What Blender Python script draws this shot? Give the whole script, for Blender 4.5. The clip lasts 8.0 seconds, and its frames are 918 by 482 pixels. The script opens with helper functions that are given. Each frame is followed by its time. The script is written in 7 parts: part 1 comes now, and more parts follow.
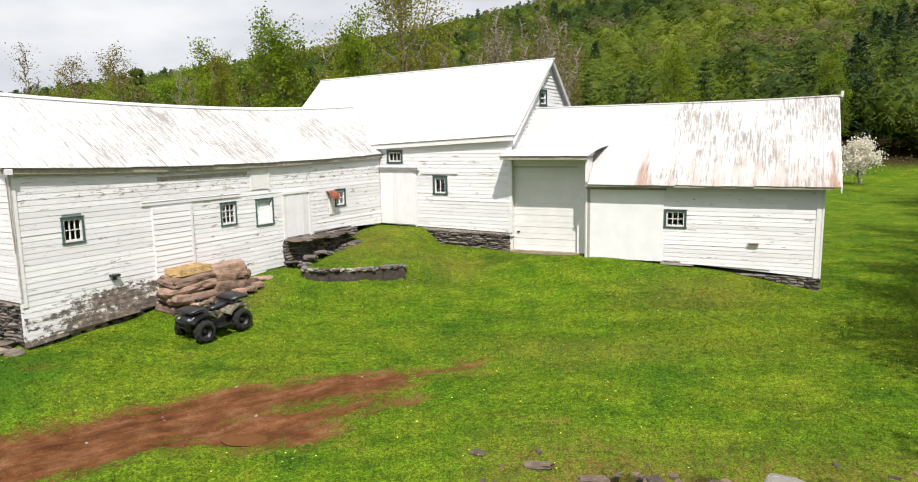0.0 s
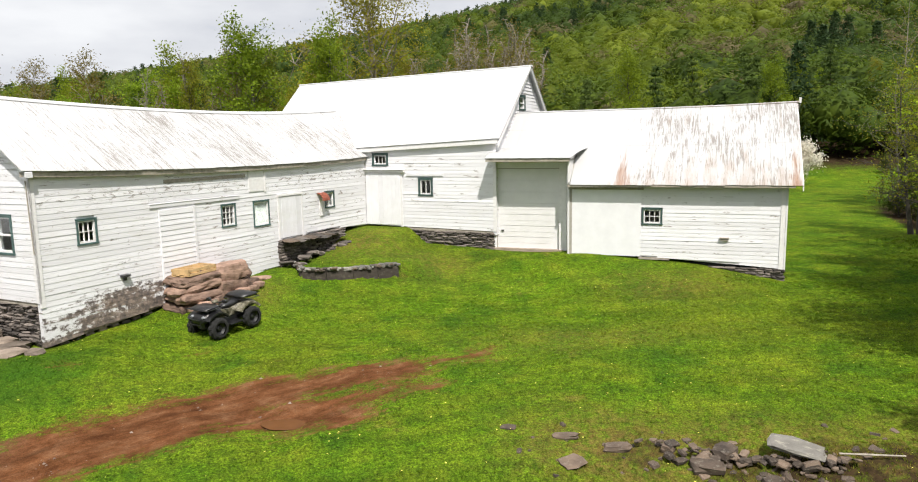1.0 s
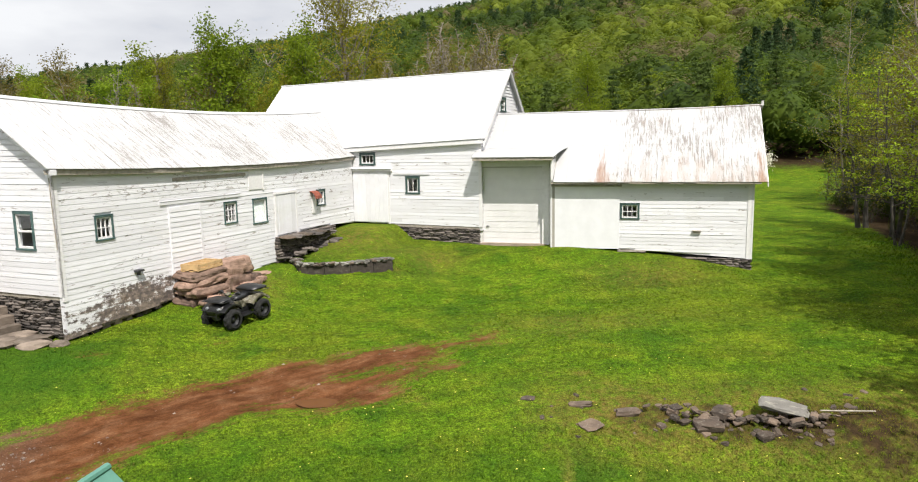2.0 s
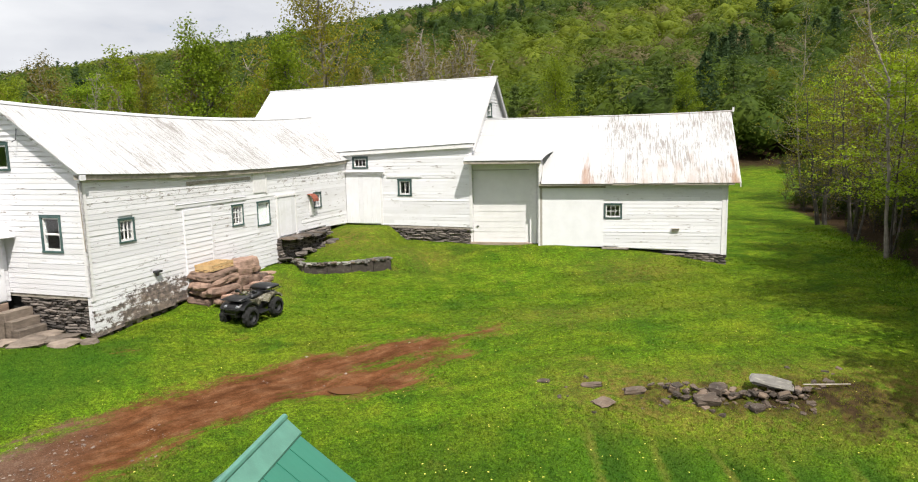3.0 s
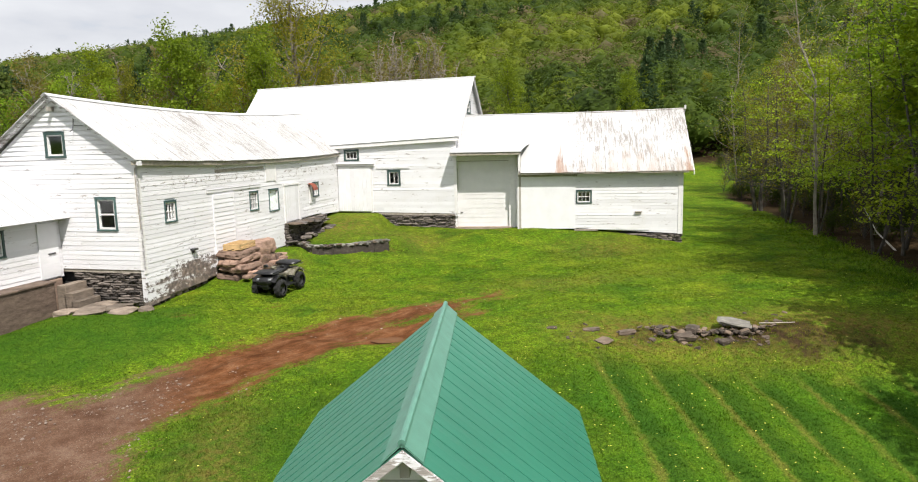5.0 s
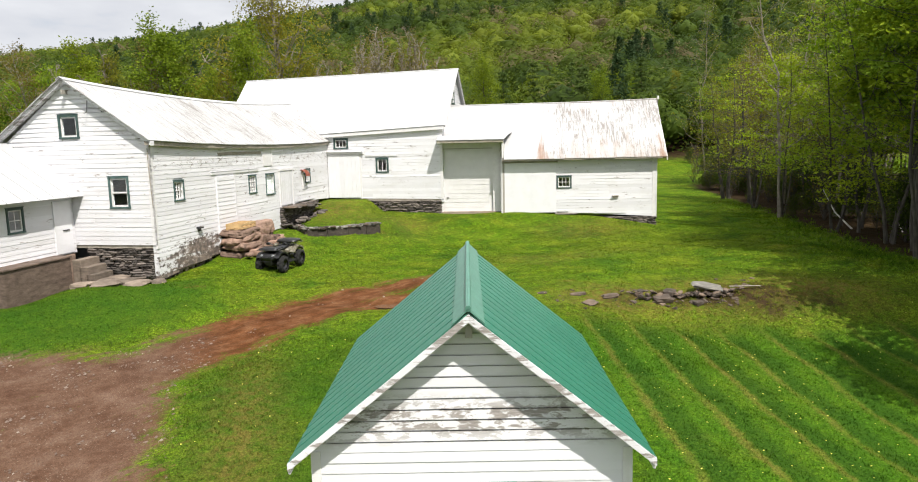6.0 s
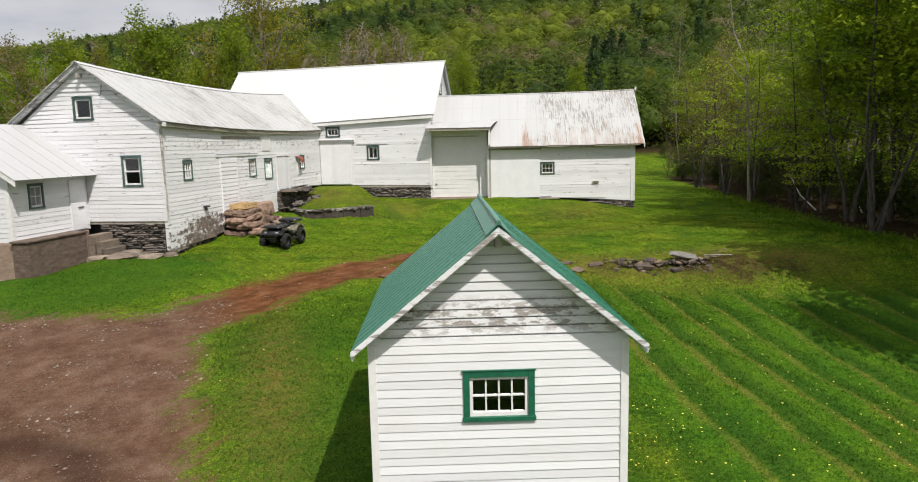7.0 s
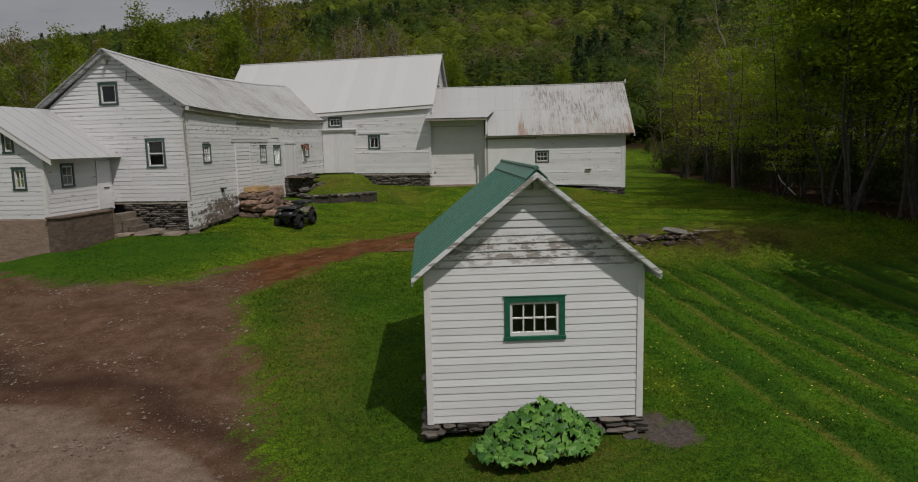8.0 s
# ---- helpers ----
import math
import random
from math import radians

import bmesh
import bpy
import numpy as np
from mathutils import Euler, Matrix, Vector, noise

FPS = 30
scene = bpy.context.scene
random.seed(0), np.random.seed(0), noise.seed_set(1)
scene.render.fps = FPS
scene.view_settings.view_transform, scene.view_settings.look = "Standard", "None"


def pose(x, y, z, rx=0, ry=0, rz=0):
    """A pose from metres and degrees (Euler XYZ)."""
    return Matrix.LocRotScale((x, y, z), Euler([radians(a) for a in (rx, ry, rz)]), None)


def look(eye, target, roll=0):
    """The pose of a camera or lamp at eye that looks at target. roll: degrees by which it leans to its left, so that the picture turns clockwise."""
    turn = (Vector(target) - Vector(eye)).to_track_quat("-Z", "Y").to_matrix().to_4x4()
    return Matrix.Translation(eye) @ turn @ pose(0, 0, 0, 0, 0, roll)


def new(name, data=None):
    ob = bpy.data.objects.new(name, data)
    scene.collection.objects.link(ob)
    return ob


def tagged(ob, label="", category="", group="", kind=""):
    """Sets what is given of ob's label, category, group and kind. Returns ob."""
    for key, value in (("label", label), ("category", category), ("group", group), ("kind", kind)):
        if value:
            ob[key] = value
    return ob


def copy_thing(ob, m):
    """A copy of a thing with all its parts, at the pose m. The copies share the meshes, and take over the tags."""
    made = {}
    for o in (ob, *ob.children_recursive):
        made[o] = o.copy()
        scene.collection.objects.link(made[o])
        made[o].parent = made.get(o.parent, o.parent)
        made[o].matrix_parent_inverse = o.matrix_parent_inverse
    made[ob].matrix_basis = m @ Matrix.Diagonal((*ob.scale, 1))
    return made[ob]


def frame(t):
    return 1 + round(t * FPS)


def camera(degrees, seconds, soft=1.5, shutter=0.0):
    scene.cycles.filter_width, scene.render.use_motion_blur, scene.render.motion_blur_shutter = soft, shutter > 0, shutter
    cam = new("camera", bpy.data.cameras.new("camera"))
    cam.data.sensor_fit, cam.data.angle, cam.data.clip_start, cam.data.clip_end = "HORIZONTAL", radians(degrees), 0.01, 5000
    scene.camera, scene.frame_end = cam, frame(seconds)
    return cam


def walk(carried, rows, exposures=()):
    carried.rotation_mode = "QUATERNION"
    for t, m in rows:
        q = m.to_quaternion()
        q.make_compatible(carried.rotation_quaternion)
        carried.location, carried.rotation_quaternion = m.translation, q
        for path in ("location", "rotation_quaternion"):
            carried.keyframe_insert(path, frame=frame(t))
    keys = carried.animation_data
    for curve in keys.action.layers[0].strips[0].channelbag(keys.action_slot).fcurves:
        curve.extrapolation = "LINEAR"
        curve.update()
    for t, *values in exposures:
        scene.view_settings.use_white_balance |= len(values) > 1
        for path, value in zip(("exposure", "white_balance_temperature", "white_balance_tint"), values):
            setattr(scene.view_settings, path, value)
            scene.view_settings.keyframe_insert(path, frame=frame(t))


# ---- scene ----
cam = camera(68.0, 8.0, soft=1.1)
METRES, EYE, TILT, LEAN, TURN = 16.0, 8.0, -7.5, 1.2, 0.0
EXPO = [(0, 0.52), (4.5, 0.55), (5.5, 0.58), (6.5, 0.42), (7.0, 0.18), (7.5, -0.06), (8.0, -0.98)]
PATH = [
    (0, (0.229, 0.317, 7.991), (0.186, 2.295, 7.698), -0.9),
    (0.5, (-0.51, -0.278, 8.025), (-0.482, 1.701, 7.735), -0.9),
    (1, (-1.409, -0.89, 7.994), (-1.304, 1.087, 7.709), -1.0),
    (1.5, (-2.21, -1.489, 7.959), (-2.038, 0.484, 7.676), -1.0),
    (2, (-3.049, -2.165, 7.946), (-2.809, -0.199, 7.663), -1.0),
    (3.5, (-5.504, -4.062, 8.126), (-5.108, -2.121, 7.847), -1.2),
    (4, (-6.319, -4.807, 8.102), (-5.883, -2.875, 7.822), -1.2),
    (4.5, (-7.009, -5.522, 7.966), (-6.532, -3.6, 7.686), -1.2),
    (6, (-8.974, -7.733, 7.083), (-8.374, -5.845, 6.802), -1.3),
    (6.5, (-9.57, -8.48, 6.748), (-8.937, -6.603, 6.466), -1.3),
    (7, (-10.237, -9.233, 6.408), (-9.571, -7.369, 6.126), -1.3),
    (7.5, (-10.918, -9.885, 6.117), (-10.227, -8.03, 5.834), -1.3),
    (8, (-11.729, -10.533, 5.777), (-11.016, -8.686, 5.495), -1.3),
]
walk(cam, [(t, look(eye, target, roll)) for t, eye, target, roll in PATH], EXPO)


# ---- light ----
SUN_FROM = Vector((0.244, -1.135, 1.69)).normalized()
world = bpy.data.worlds.new("world")
scene.world = world
world.use_nodes = True
wn, wl = world.node_tree.nodes, world.node_tree.links
sky = wn.new("ShaderNodeTexSky")
sky.sky_type, sky.sun_disc = "NISHITA", False
sky.sun_elevation = math.asin(SUN_FROM.z)
sky.sun_rotation = math.atan2(SUN_FROM.x, SUN_FROM.y)
sky.air_density, sky.dust_density = 1.0, 1.5
wbg = wn["Background"]
wbg.inputs["Strength"].default_value = 0.088
wco = wn.new("ShaderNodeTexCoord")
wmap = wn.new("ShaderNodeMapping")
wmap.inputs["Scale"].default_value = (1.6, 1.6, 5.0)
wmap.inputs["Location"].default_value = (0.35, 0.1, 0.2)
wnoise = wn.new("ShaderNodeTexNoise")
wnoise.inputs["Scale"].default_value, wnoise.inputs["Detail"].default_value = 2.2, 7.0
wramp = wn.new("ShaderNodeValToRGB")
wramp.color_ramp.elements[0].position, wramp.color_ramp.elements[1].position = 0.20, 0.42
wshade = wn.new("ShaderNodeValToRGB")
wshade.color_ramp.elements[0].position, wshade.color_ramp.elements[1].position = 0.38, 0.66
wshade.color_ramp.elements[0].color = (4.7, 4.85, 5.25, 1)
wshade.color_ramp.elements[1].color = (6.5, 6.6, 6.8, 1)
wmix = wn.new("ShaderNodeMix")
wmix.data_type = "RGBA"
wl.new(wco.outputs["Generated"], wmap.inputs["Vector"])
wl.new(wmap.outputs["Vector"], wnoise.inputs["Vector"])
wl.new(wnoise.outputs["Fac"], wramp.inputs["Fac"])
wl.new(wnoise.outputs["Fac"], wshade.inputs["Fac"])
wl.new(wramp.outputs["Color"], wmix.inputs["Factor"])
wl.new(sky.outputs["Color"], wmix.inputs["A"])
wsep = wn.new("ShaderNodeSeparateXYZ")
wl.new(wco.outputs["Generated"], wsep.inputs[0])
wrise = wn.new("ShaderNodeMapRange")
wrise.inputs["From Min"].default_value, wrise.inputs["From Max"].default_value = 0.25, 0.9
wrise.inputs["To Min"].default_value, wrise.inputs["To Max"].default_value = 1.14, 1.9
wl.new(wsep.outputs["Z"], wrise.inputs["Value"])
wlit = wn.new("ShaderNodeVectorMath")
wlit.operation = "SCALE"
wl.new(wshade.outputs["Color"], wlit.inputs[0])
wl.new(wrise.outputs["Result"], wlit.inputs["Scale"])
wl.new(wlit.outputs["Vector"], wmix.inputs["B"])
wl.new(wmix.outputs["Result"], wbg.inputs["Color"])

sun = new("sun", bpy.data.lights.new("sun", "SUN"))
sun.data.energy, sun.data.angle, sun.data.color = 4.75, radians(0.6), (1.0, 0.95, 0.87)
sun.matrix_world = look(SUN_FROM * 100, (0, 0, 0))


# ---- materials ----
class Mat:
    """A Principled material and short ways to add nodes to it."""

    def __init__(self, name, rough=0.7, metal=0.0, spec=0.5):
        self.m = bpy.data.materials.new(name)
        self.m.use_nodes = True
        self.t = self.m.node_tree
        self.b = self.t.nodes["Principled BSDF"]
        self.set("Roughness", rough), self.set("Metallic", metal), self.set("Specular IOR Level", spec)
        self.co = self.t.nodes.new("ShaderNodeTexCoord")
        self.geo = self.t.nodes.new("ShaderNodeNewGeometry")

    def put(self, sock, value):
        if hasattr(value, "is_linked"):
            self.t.links.new(value, sock)
        elif isinstance(value, tuple) and len(value) == 3 and sock.type == "RGBA":
            sock.default_value = (*value, 1)
        else:
            sock.default_value = value

    def set(self, key, value):
        self.put(self.b.inputs[key], value)
        return self

    def node(self, kind, **inputs):
        n = self.t.nodes.new(kind)
        for k, v in inputs.items():
            self.put(n.inputs[k], v)
        return n

    def scaled(self, sx, sy, sz, world_space=False):
        n = self.node("ShaderNodeMapping", Scale=(sx, sy, sz))
        self.put(n.inputs["Vector"], self.geo.outputs["Position"] if world_space else self.co.outputs["Object"])
        return n.outputs["Vector"]

    def noise(self, scale, detail=4.0, vec=None, rough=0.55):
        n = self.node("ShaderNodeTexNoise", Scale=scale, Detail=detail, Roughness=rough)
        self.put(n.inputs["Vector"], vec if vec is not None else self.co.outputs["Object"])
        return n.outputs["Fac"]

    def voronoi(self, scale, vec=None, feature="F1"):
        n = self.node("ShaderNodeTexVoronoi", Scale=scale)
        n.feature = feature
        self.put(n.inputs["Vector"], vec if vec is not None else self.co.outputs["Object"])
        return n

    def ramp(self, fac, *stops):
        n = self.node("ShaderNodeValToRGB", Fac=fac)
        e = n.color_ramp.elements
        while len(e) < len(stops):
            e.new(0.5)
        for one, (p, c) in zip(e, stops):
            one.position = p
            one.color = (*c, 1) if isinstance(c, tuple) else (c, c, c, 1)
        return n.outputs["Color"]

    def mix(self, fac, a, b, how="MIX"):
        n = self.t.nodes.new("ShaderNodeMix")
        n.data_type, n.blend_type = "RGBA", how
        self.put(n.inputs["Factor"], fac)
        self.put(n.inputs["A"], a)
        self.put(n.inputs["B"], b)
        return n.outputs["Result"]

    def math(self, op, a, b=0.0, clamp=False):
        n = self.t.nodes.new("ShaderNodeMath")
        n.operation, n.use_clamp = op, clamp
        self.put(n.inputs[0], a)
        self.put(n.inputs[1], b)
        return n.outputs[0]

    def axis(self, which, world_space=True):
        n = self.t.nodes.new("ShaderNodeSeparateXYZ")
        self.put(n.inputs[0], self.geo.outputs["Position"] if world_space else self.co.outputs["Object"])
        return n.outputs[which]

    def rnd(self):
        return self.t.nodes.new("ShaderNodeObjectInfo").outputs["Random"]

    def attr(self, name):
        n = self.t.nodes.new("ShaderNodeAttribute")
        n.attribute_name = name
        return n.outputs["Fac"]

    def bump(self, height, strength=0.3, dist=0.02):
        n = self.node("ShaderNodeBump", Strength=strength, Distance=dist, Height=height)
        self.t.links.new(n.outputs["Normal"], self.b.inputs["Normal"])
        return self

    def color(self, c):
        return self.set("Base Color", c)


def plain(name, colour, rough=0.6, metal=0.0, spread=0.12, scale=9.0):
    """A material of one colour with mild blotches and grain."""
    k = Mat(name, rough, metal)
    n = k.noise(scale, 5)
    lo, hi = tuple(c * (1 - spread) for c in colour), tuple(min(1, c * (1 + spread)) for c in colour)
    k.color(k.ramp(n, (0.3, lo), (0.7, hi)))
    k.bump(k.noise(scale * 8, 3), 0.15, 0.01)
    return k.m


def siding(name, peel=0.62, dirty=0.0, zlo=0.0, zhi=0.0, band=None):
    """Old white paint on boards: dulled, streaked, flaked to grey wood. dirty: bare wet boards between heights zlo and zhi.
    band: heights between which the paint has flaked most."""
    k = Mat(name, 0.62)
    tone = k.ramp(k.rnd(), (0.0, (0.585, 0.580, 0.605)), (1.0, (0.675, 0.670, 0.700)))
    soil = k.noise(1.1, 6, k.scaled(1, 1, 2.5, True), 0.65)
    c = k.mix(k.ramp(soil, (0.46, 0.0), (0.80, 0.4)), tone, (0.50, 0.48, 0.45))
    flake = k.noise(2.6, 9, k.scaled(0.55, 0.55, 3.2, True), 0.72)
    wood = k.ramp(k.noise(14, 4, k.scaled(0.6, 0.6, 9, True)), (0.3, (0.105, 0.085, 0.074)), (0.75, (0.36, 0.325, 0.30)))
    mask = k.ramp(flake, (peel, 0.0), (peel + 0.03, 1.0))
    if band:
        z = k.axis(2)
        inside = k.math("MULTIPLY", k.ramp(z_unit(k, z, band[0] - 0.15, band[0] + 0.1), (0.0, 0.0), (1.0, 1.0)), k.ramp(z_unit(k, z, band[1] - 0.1, band[1] + 0.15), (0.0, 1.0), (1.0, 0.0)))
        fine = k.noise(4.2, 8, k.scaled(0.8, 0.8, 2.2, True), 0.75)
        more = k.ramp(fine, (band[2], 0.0), (band[2] + 0.02, 1.0))
        mask = k.math("MAXIMUM", mask, k.math("MULTIPLY", inside, more))
    c = k.mix(k.math("MULTIPLY", mask, 0.9), c, wood)
    if dirty:
        z = k.axis(2)
        low = k.ramp(z_unit(k, z, zlo, zhi), (0.0, 1.0), (1.0, 0.0))
        blot = k.noise(1.1, 9, k.scaled(0.9, 0.9, 3.4, True), 0.72)
        fall = k.math("ADD", low, k.math("MULTIPLY", k.math("SUBTRACT", blot, 0.5), 1.7))
        fall = k.math("ADD", fall, k.math("MULTIPLY", k.math("SUBTRACT", k.rnd(), 0.5), 0.45))
        spot = k.t.nodes.new("ShaderNodeVectorMath")
        spot.operation = "DISTANCE"
        k.put(spot.inputs[0], k.geo.outputs["Position"])
        spot.inputs[1].default_value = (-10.5, 20.5, 3.1)
        fall = k.math("ADD", fall, k.ramp(z_unit(k, spot.outputs["Value"], 0.2, 2.6), (0.0, 0.50), (1.0, 0.0)))
        fine = k.noise(4.5, 9, k.scaled(1.0, 1.0, 1.3, True), 0.78)
        fall = k.math("ADD", fall, k.math("MULTIPLY", k.math("SUBTRACT", fine, 0.5), 2.2))
        c = k.mix(k.ramp(fall, (0.60, 0.0), (0.78, dirty)), c, k.ramp(fine, (0.40, (0.23, 0.165, 0.125)), (0.56, (0.050, 0.032, 0.024))))
    k.color(c)
    k.bump(k.math("ADD", k.noise(22, 4, k.scaled(0.4, 0.4, 6, True)), mask), 0.25, 0.01)
    return k.m


def z_unit(k, z, lo, hi):
    n = k.t.nodes.new("ShaderNodeMapRange")
    k.put(n.inputs["Value"], z)
    n.inputs["From Min"].default_value, n.inputs["From Max"].default_value = lo, hi
    return n.outputs["Result"]


def roof_metal(name, across, wear=0.58, rust=0.72, base=(0.46, 0.46, 0.46), warm=0.0, fade=None, spots=()):
    """White-painted roof sheets, with flecks of wear that run down the slope. across: 0 if the sheets lie side by side along x, 1 along y.
    fade: clean below the first and worn past the second place along the garage wing. spots: rust streaks up from the eave (place along the wing, half width, height of the eave)."""
    k = Mat(name, 0.48)
    s = (15.0, 1.1, 1.1) if across == 0 else (1.1, 15.0, 1.1)
    t = (34.0, 2.6, 2.6) if across == 0 else (2.6, 34.0, 2.6)
    run, thin = k.noise(1.0, 8, k.scaled(*s), 0.72), k.noise(1.0, 6, k.scaled(*t), 0.75)
    big = k.noise(0.42, 5, k.geo.outputs["Position"], 0.65)
    c = k.mix(k.ramp(k.rnd(), (0.0, 0.0), (1.0, 0.5)), base, tuple(v * 0.88 for v in base))
    worn = k.math("ADD", k.math("ADD", k.math("MULTIPLY", run, 0.6), k.math("MULTIPLY", thin, 0.4)), k.math("MULTIPLY", k.math("SUBTRACT", big, 0.5), 0.35))
    if fade:
        p = k.geo.outputs["Position"]
        dot = k.t.nodes.new("ShaderNodeVectorMath")
        dot.operation = "DOT_PRODUCT"
        k.put(dot.inputs[0], p)
        dot.inputs[1].default_value = (0.9178, -0.3971, 0.0)
        clean = k.math("SUBTRACT", 1.0, z_unit(k, dot.outputs["Value"], *fade))
        worn = k.math("SUBTRACT", worn, k.math("MULTIPLY", clean, 0.22))
    c = k.mix(k.ramp(worn, (wear - 0.05, 0.0), (wear + 0.10, 0.28)), c, tuple(v * f for v, f in zip(base, (0.62, 0.58, 0.53))))
    c = k.mix(k.ramp(worn, (wear + 0.03, 0.0), (wear + 0.05, 0.85)), c, tuple(v * f for v, f in zip(base, (0.42, 0.37, 0.33))))
    if warm:
        tan = k.noise(0.55, 6, k.scaled(4.5, 1.0, 1.0) if across == 0 else k.scaled(1.0, 4.5, 1.0), 0.7)
        gen = k.t.nodes.new("ShaderNodeSeparateXYZ")
        k.put(gen.inputs[0], k.co.outputs["Generated"])
        up = gen.outputs[1] if across == 0 else gen.outputs[0]
        foot = k.ramp(up, (0.0, 0.20), (0.45, 0.0)) if across == 0 else 0.0
        tan = k.math("ADD", tan, foot)
        if fade:
            tan = k.math("SUBTRACT", tan, k.math("MULTIPLY", clean, 0.3))
        c = k.mix(k.ramp(tan, (0.57, 0.0), (0.76, warm)), c, (0.25, 0.175, 0.12))
        if across == 0:
            c = k.mix(k.ramp(up, (0.488, 0.0), (0.494, 0.5), (0.500, 0.0)), c, (0.20, 0.19, 0.18))
    for u, half, low in spots:
        near = k.math("SUBTRACT", 1.0, k.math("DIVIDE", k.math("ABSOLUTE", k.math("SUBTRACT", dot.outputs["Value"], u)), half), True)
        near = k.math("SUBTRACT", near, z_unit(k, k.axis(2), low, low + 2.2))
        near = k.math("ADD", near, k.math("MULTIPLY", k.math("SUBTRACT", run, 0.5), 2.2))
        c = k.mix(k.ramp(near, (0.25, 0.0), (0.75, 0.8)), c, k.ramp(thin, (0.35, (0.27, 0.15, 0.085)), (0.65, (0.15, 0.075, 0.042))))
    c = k.mix(k.ramp(worn, (rust, 0.0), (rust + 0.12, 0.85)), c, (0.20, 0.125, 0.085))
    k.color(c)
    k.bump(k.noise(5, 3), 0.12, 0.02)
    return k.m


def stone_mat(name, dark, light, moss=0.0):
    k = Mat(name, 0.85)
    n = k.noise(3.0, 8, k.scaled(1, 1, 3, True), 0.65)
    c = k.ramp(n, (0.28, dark), (0.74, light))
    c = k.mix(k.ramp(k.rnd(), (0.0, 0.0), (1.0, 0.55)), c, tuple(0.5 * a + 0.5 * b for a, b in zip(dark, light)))
    c = k.mix(1.0, c, k.ramp(k.rnd(), (0.0, 0.45), (0.5, 0.85), (1.0, 1.7)), "MULTIPLY")
    if moss:
        c = k.mix(k.ramp(k.noise(6, 5), (0.55, 0.0), (0.7, moss)), c, (0.34, 0.32, 0.26))
    k.color(c)
    k.bump(k.noise(12, 6, k.scaled(1, 1, 2.5, True)), 0.5, 0.03)
    return k.m


def leaf_mat(name, lo, hi, attribute=None):
    """Leaves that vary one by one and let some light through."""
    k = Mat(name, 0.65, spec=0.12)
    r = k.geo.outputs["Random Per Island"]
    c = k.ramp(r, (0.0, lo), (1.0, hi))
    c = k.mix(k.ramp(k.rnd(), (0.0, 0.0), (1.0, 0.4)), c, tuple(v * s for v, s in zip(hi, (1.25, 1.0, 0.8))))
    if attribute:
        c = k.mix(1.0, k.ramp(k.attr(attribute), (0.0, (0.044, 0.078, 0.030)), (0.22, (0.058, 0.098, 0.032)), (0.26, (0.155, 0.125, 0.068)), (0.36, (0.14, 0.135, 0.045)), (0.40, (0.044, 0.078, 0.011)), (0.70, (0.082, 0.122, 0.012)), (1.0, (0.165, 0.205, 0.017))), k.ramp(r, (0.0, 0.8), (1.0, 1.25)), "MULTIPLY")
    c = k.mix(1.0, c, (0.83, 0.83, 0.83), "MULTIPLY")
    k.color(c)
    k.set("Subsurface Weight", 0.0)
    tr = k.t.nodes.new("ShaderNodeBsdfTranslucent")
    k.put(tr.inputs["Color"], c)
    mx = k.t.nodes.new("ShaderNodeMixShader")
    mx.inputs[0].default_value = 0.45
    out = k.t.nodes["Material Output"]
    k.t.links.new(k.b.outputs[0], mx.inputs[1])
    k.t.links.new(tr.outputs[0], mx.inputs[2])
    k.t.links.new(mx.outputs[0], out.inputs["Surface"])
    return k.m


M_SIDE = siding("white_clapboard_paint", 0.61)
M_SIDE_A = siding("flaked_clapboard_paint", 0.595, 0.92, 2.6, 4.0, (6.45, 6.80, 0.56))
M_GREYPAINT = siding("flaked_rake_paint", 0.51)
M_SIDE_SHED = siding("shed_clapboard_paint", 0.70, band=(3.88, 4.26, 0.50))
M_TRIM = plain("white_trim_paint", (0.64, 0.625, 0.63), 0.55, spread=0.06)
M_DOORW = plain("white_door_paint", (0.67, 0.665, 0.69), 0.5, spread=0.05, scale=2.0)
M_DOOR_OLD = siding("worn_door_paint", 0.66)
M_GARAGE = plain("grey_white_door_paint", (0.64, 0.625, 0.63), 0.45, spread=0.05, scale=2.0)
M_SHEATH = plain("old_board_sheathing", (0.30, 0.28, 0.25), 0.9)
M_ROOF_A = roof_metal("worn_white_roof_along", 1, 0.512, 0.74, (0.41, 0.41, 0.41), 0.2)
M_ROOF_B = roof_metal("clean_white_roof", 0, 0.74, 0.95, (0.47, 0.47, 0.475))
M_ROOF_D = roof_metal("rusted_white_roof", 0, 0.503, 0.70, (0.39, 0.39, 0.395), 0.45, (-6.6, -3.2), ((-4.36, 0.55, 6.2), (2.05, 0.35, 6.2)))
M_ROOF_N = roof_metal("annex_white_roof", 1, 0.62, 0.9, (0.40, 0.40, 0.41))
M_GREEN = plain("green_trim_paint", (0.006, 0.092, 0.050), 0.5, spread=0.25)
M_TEAL = plain("faded_green_trim_paint", (0.048, 0.090, 0.086), 0.6, spread=0.4)
M_DKTRIM = plain("dark_green_trim_paint", (0.03, 0.06, 0.055), 0.55, spread=0.3)
M_GROOF = plain("green_enamel_roof", (0.022, 0.135, 0.088), 0.45, spread=0.07, scale=1.2)
M_GRIDGE = plain("faded_green_ridge_metal", (0.072, 0.185, 0.140), 0.5, spread=0.13, scale=6)
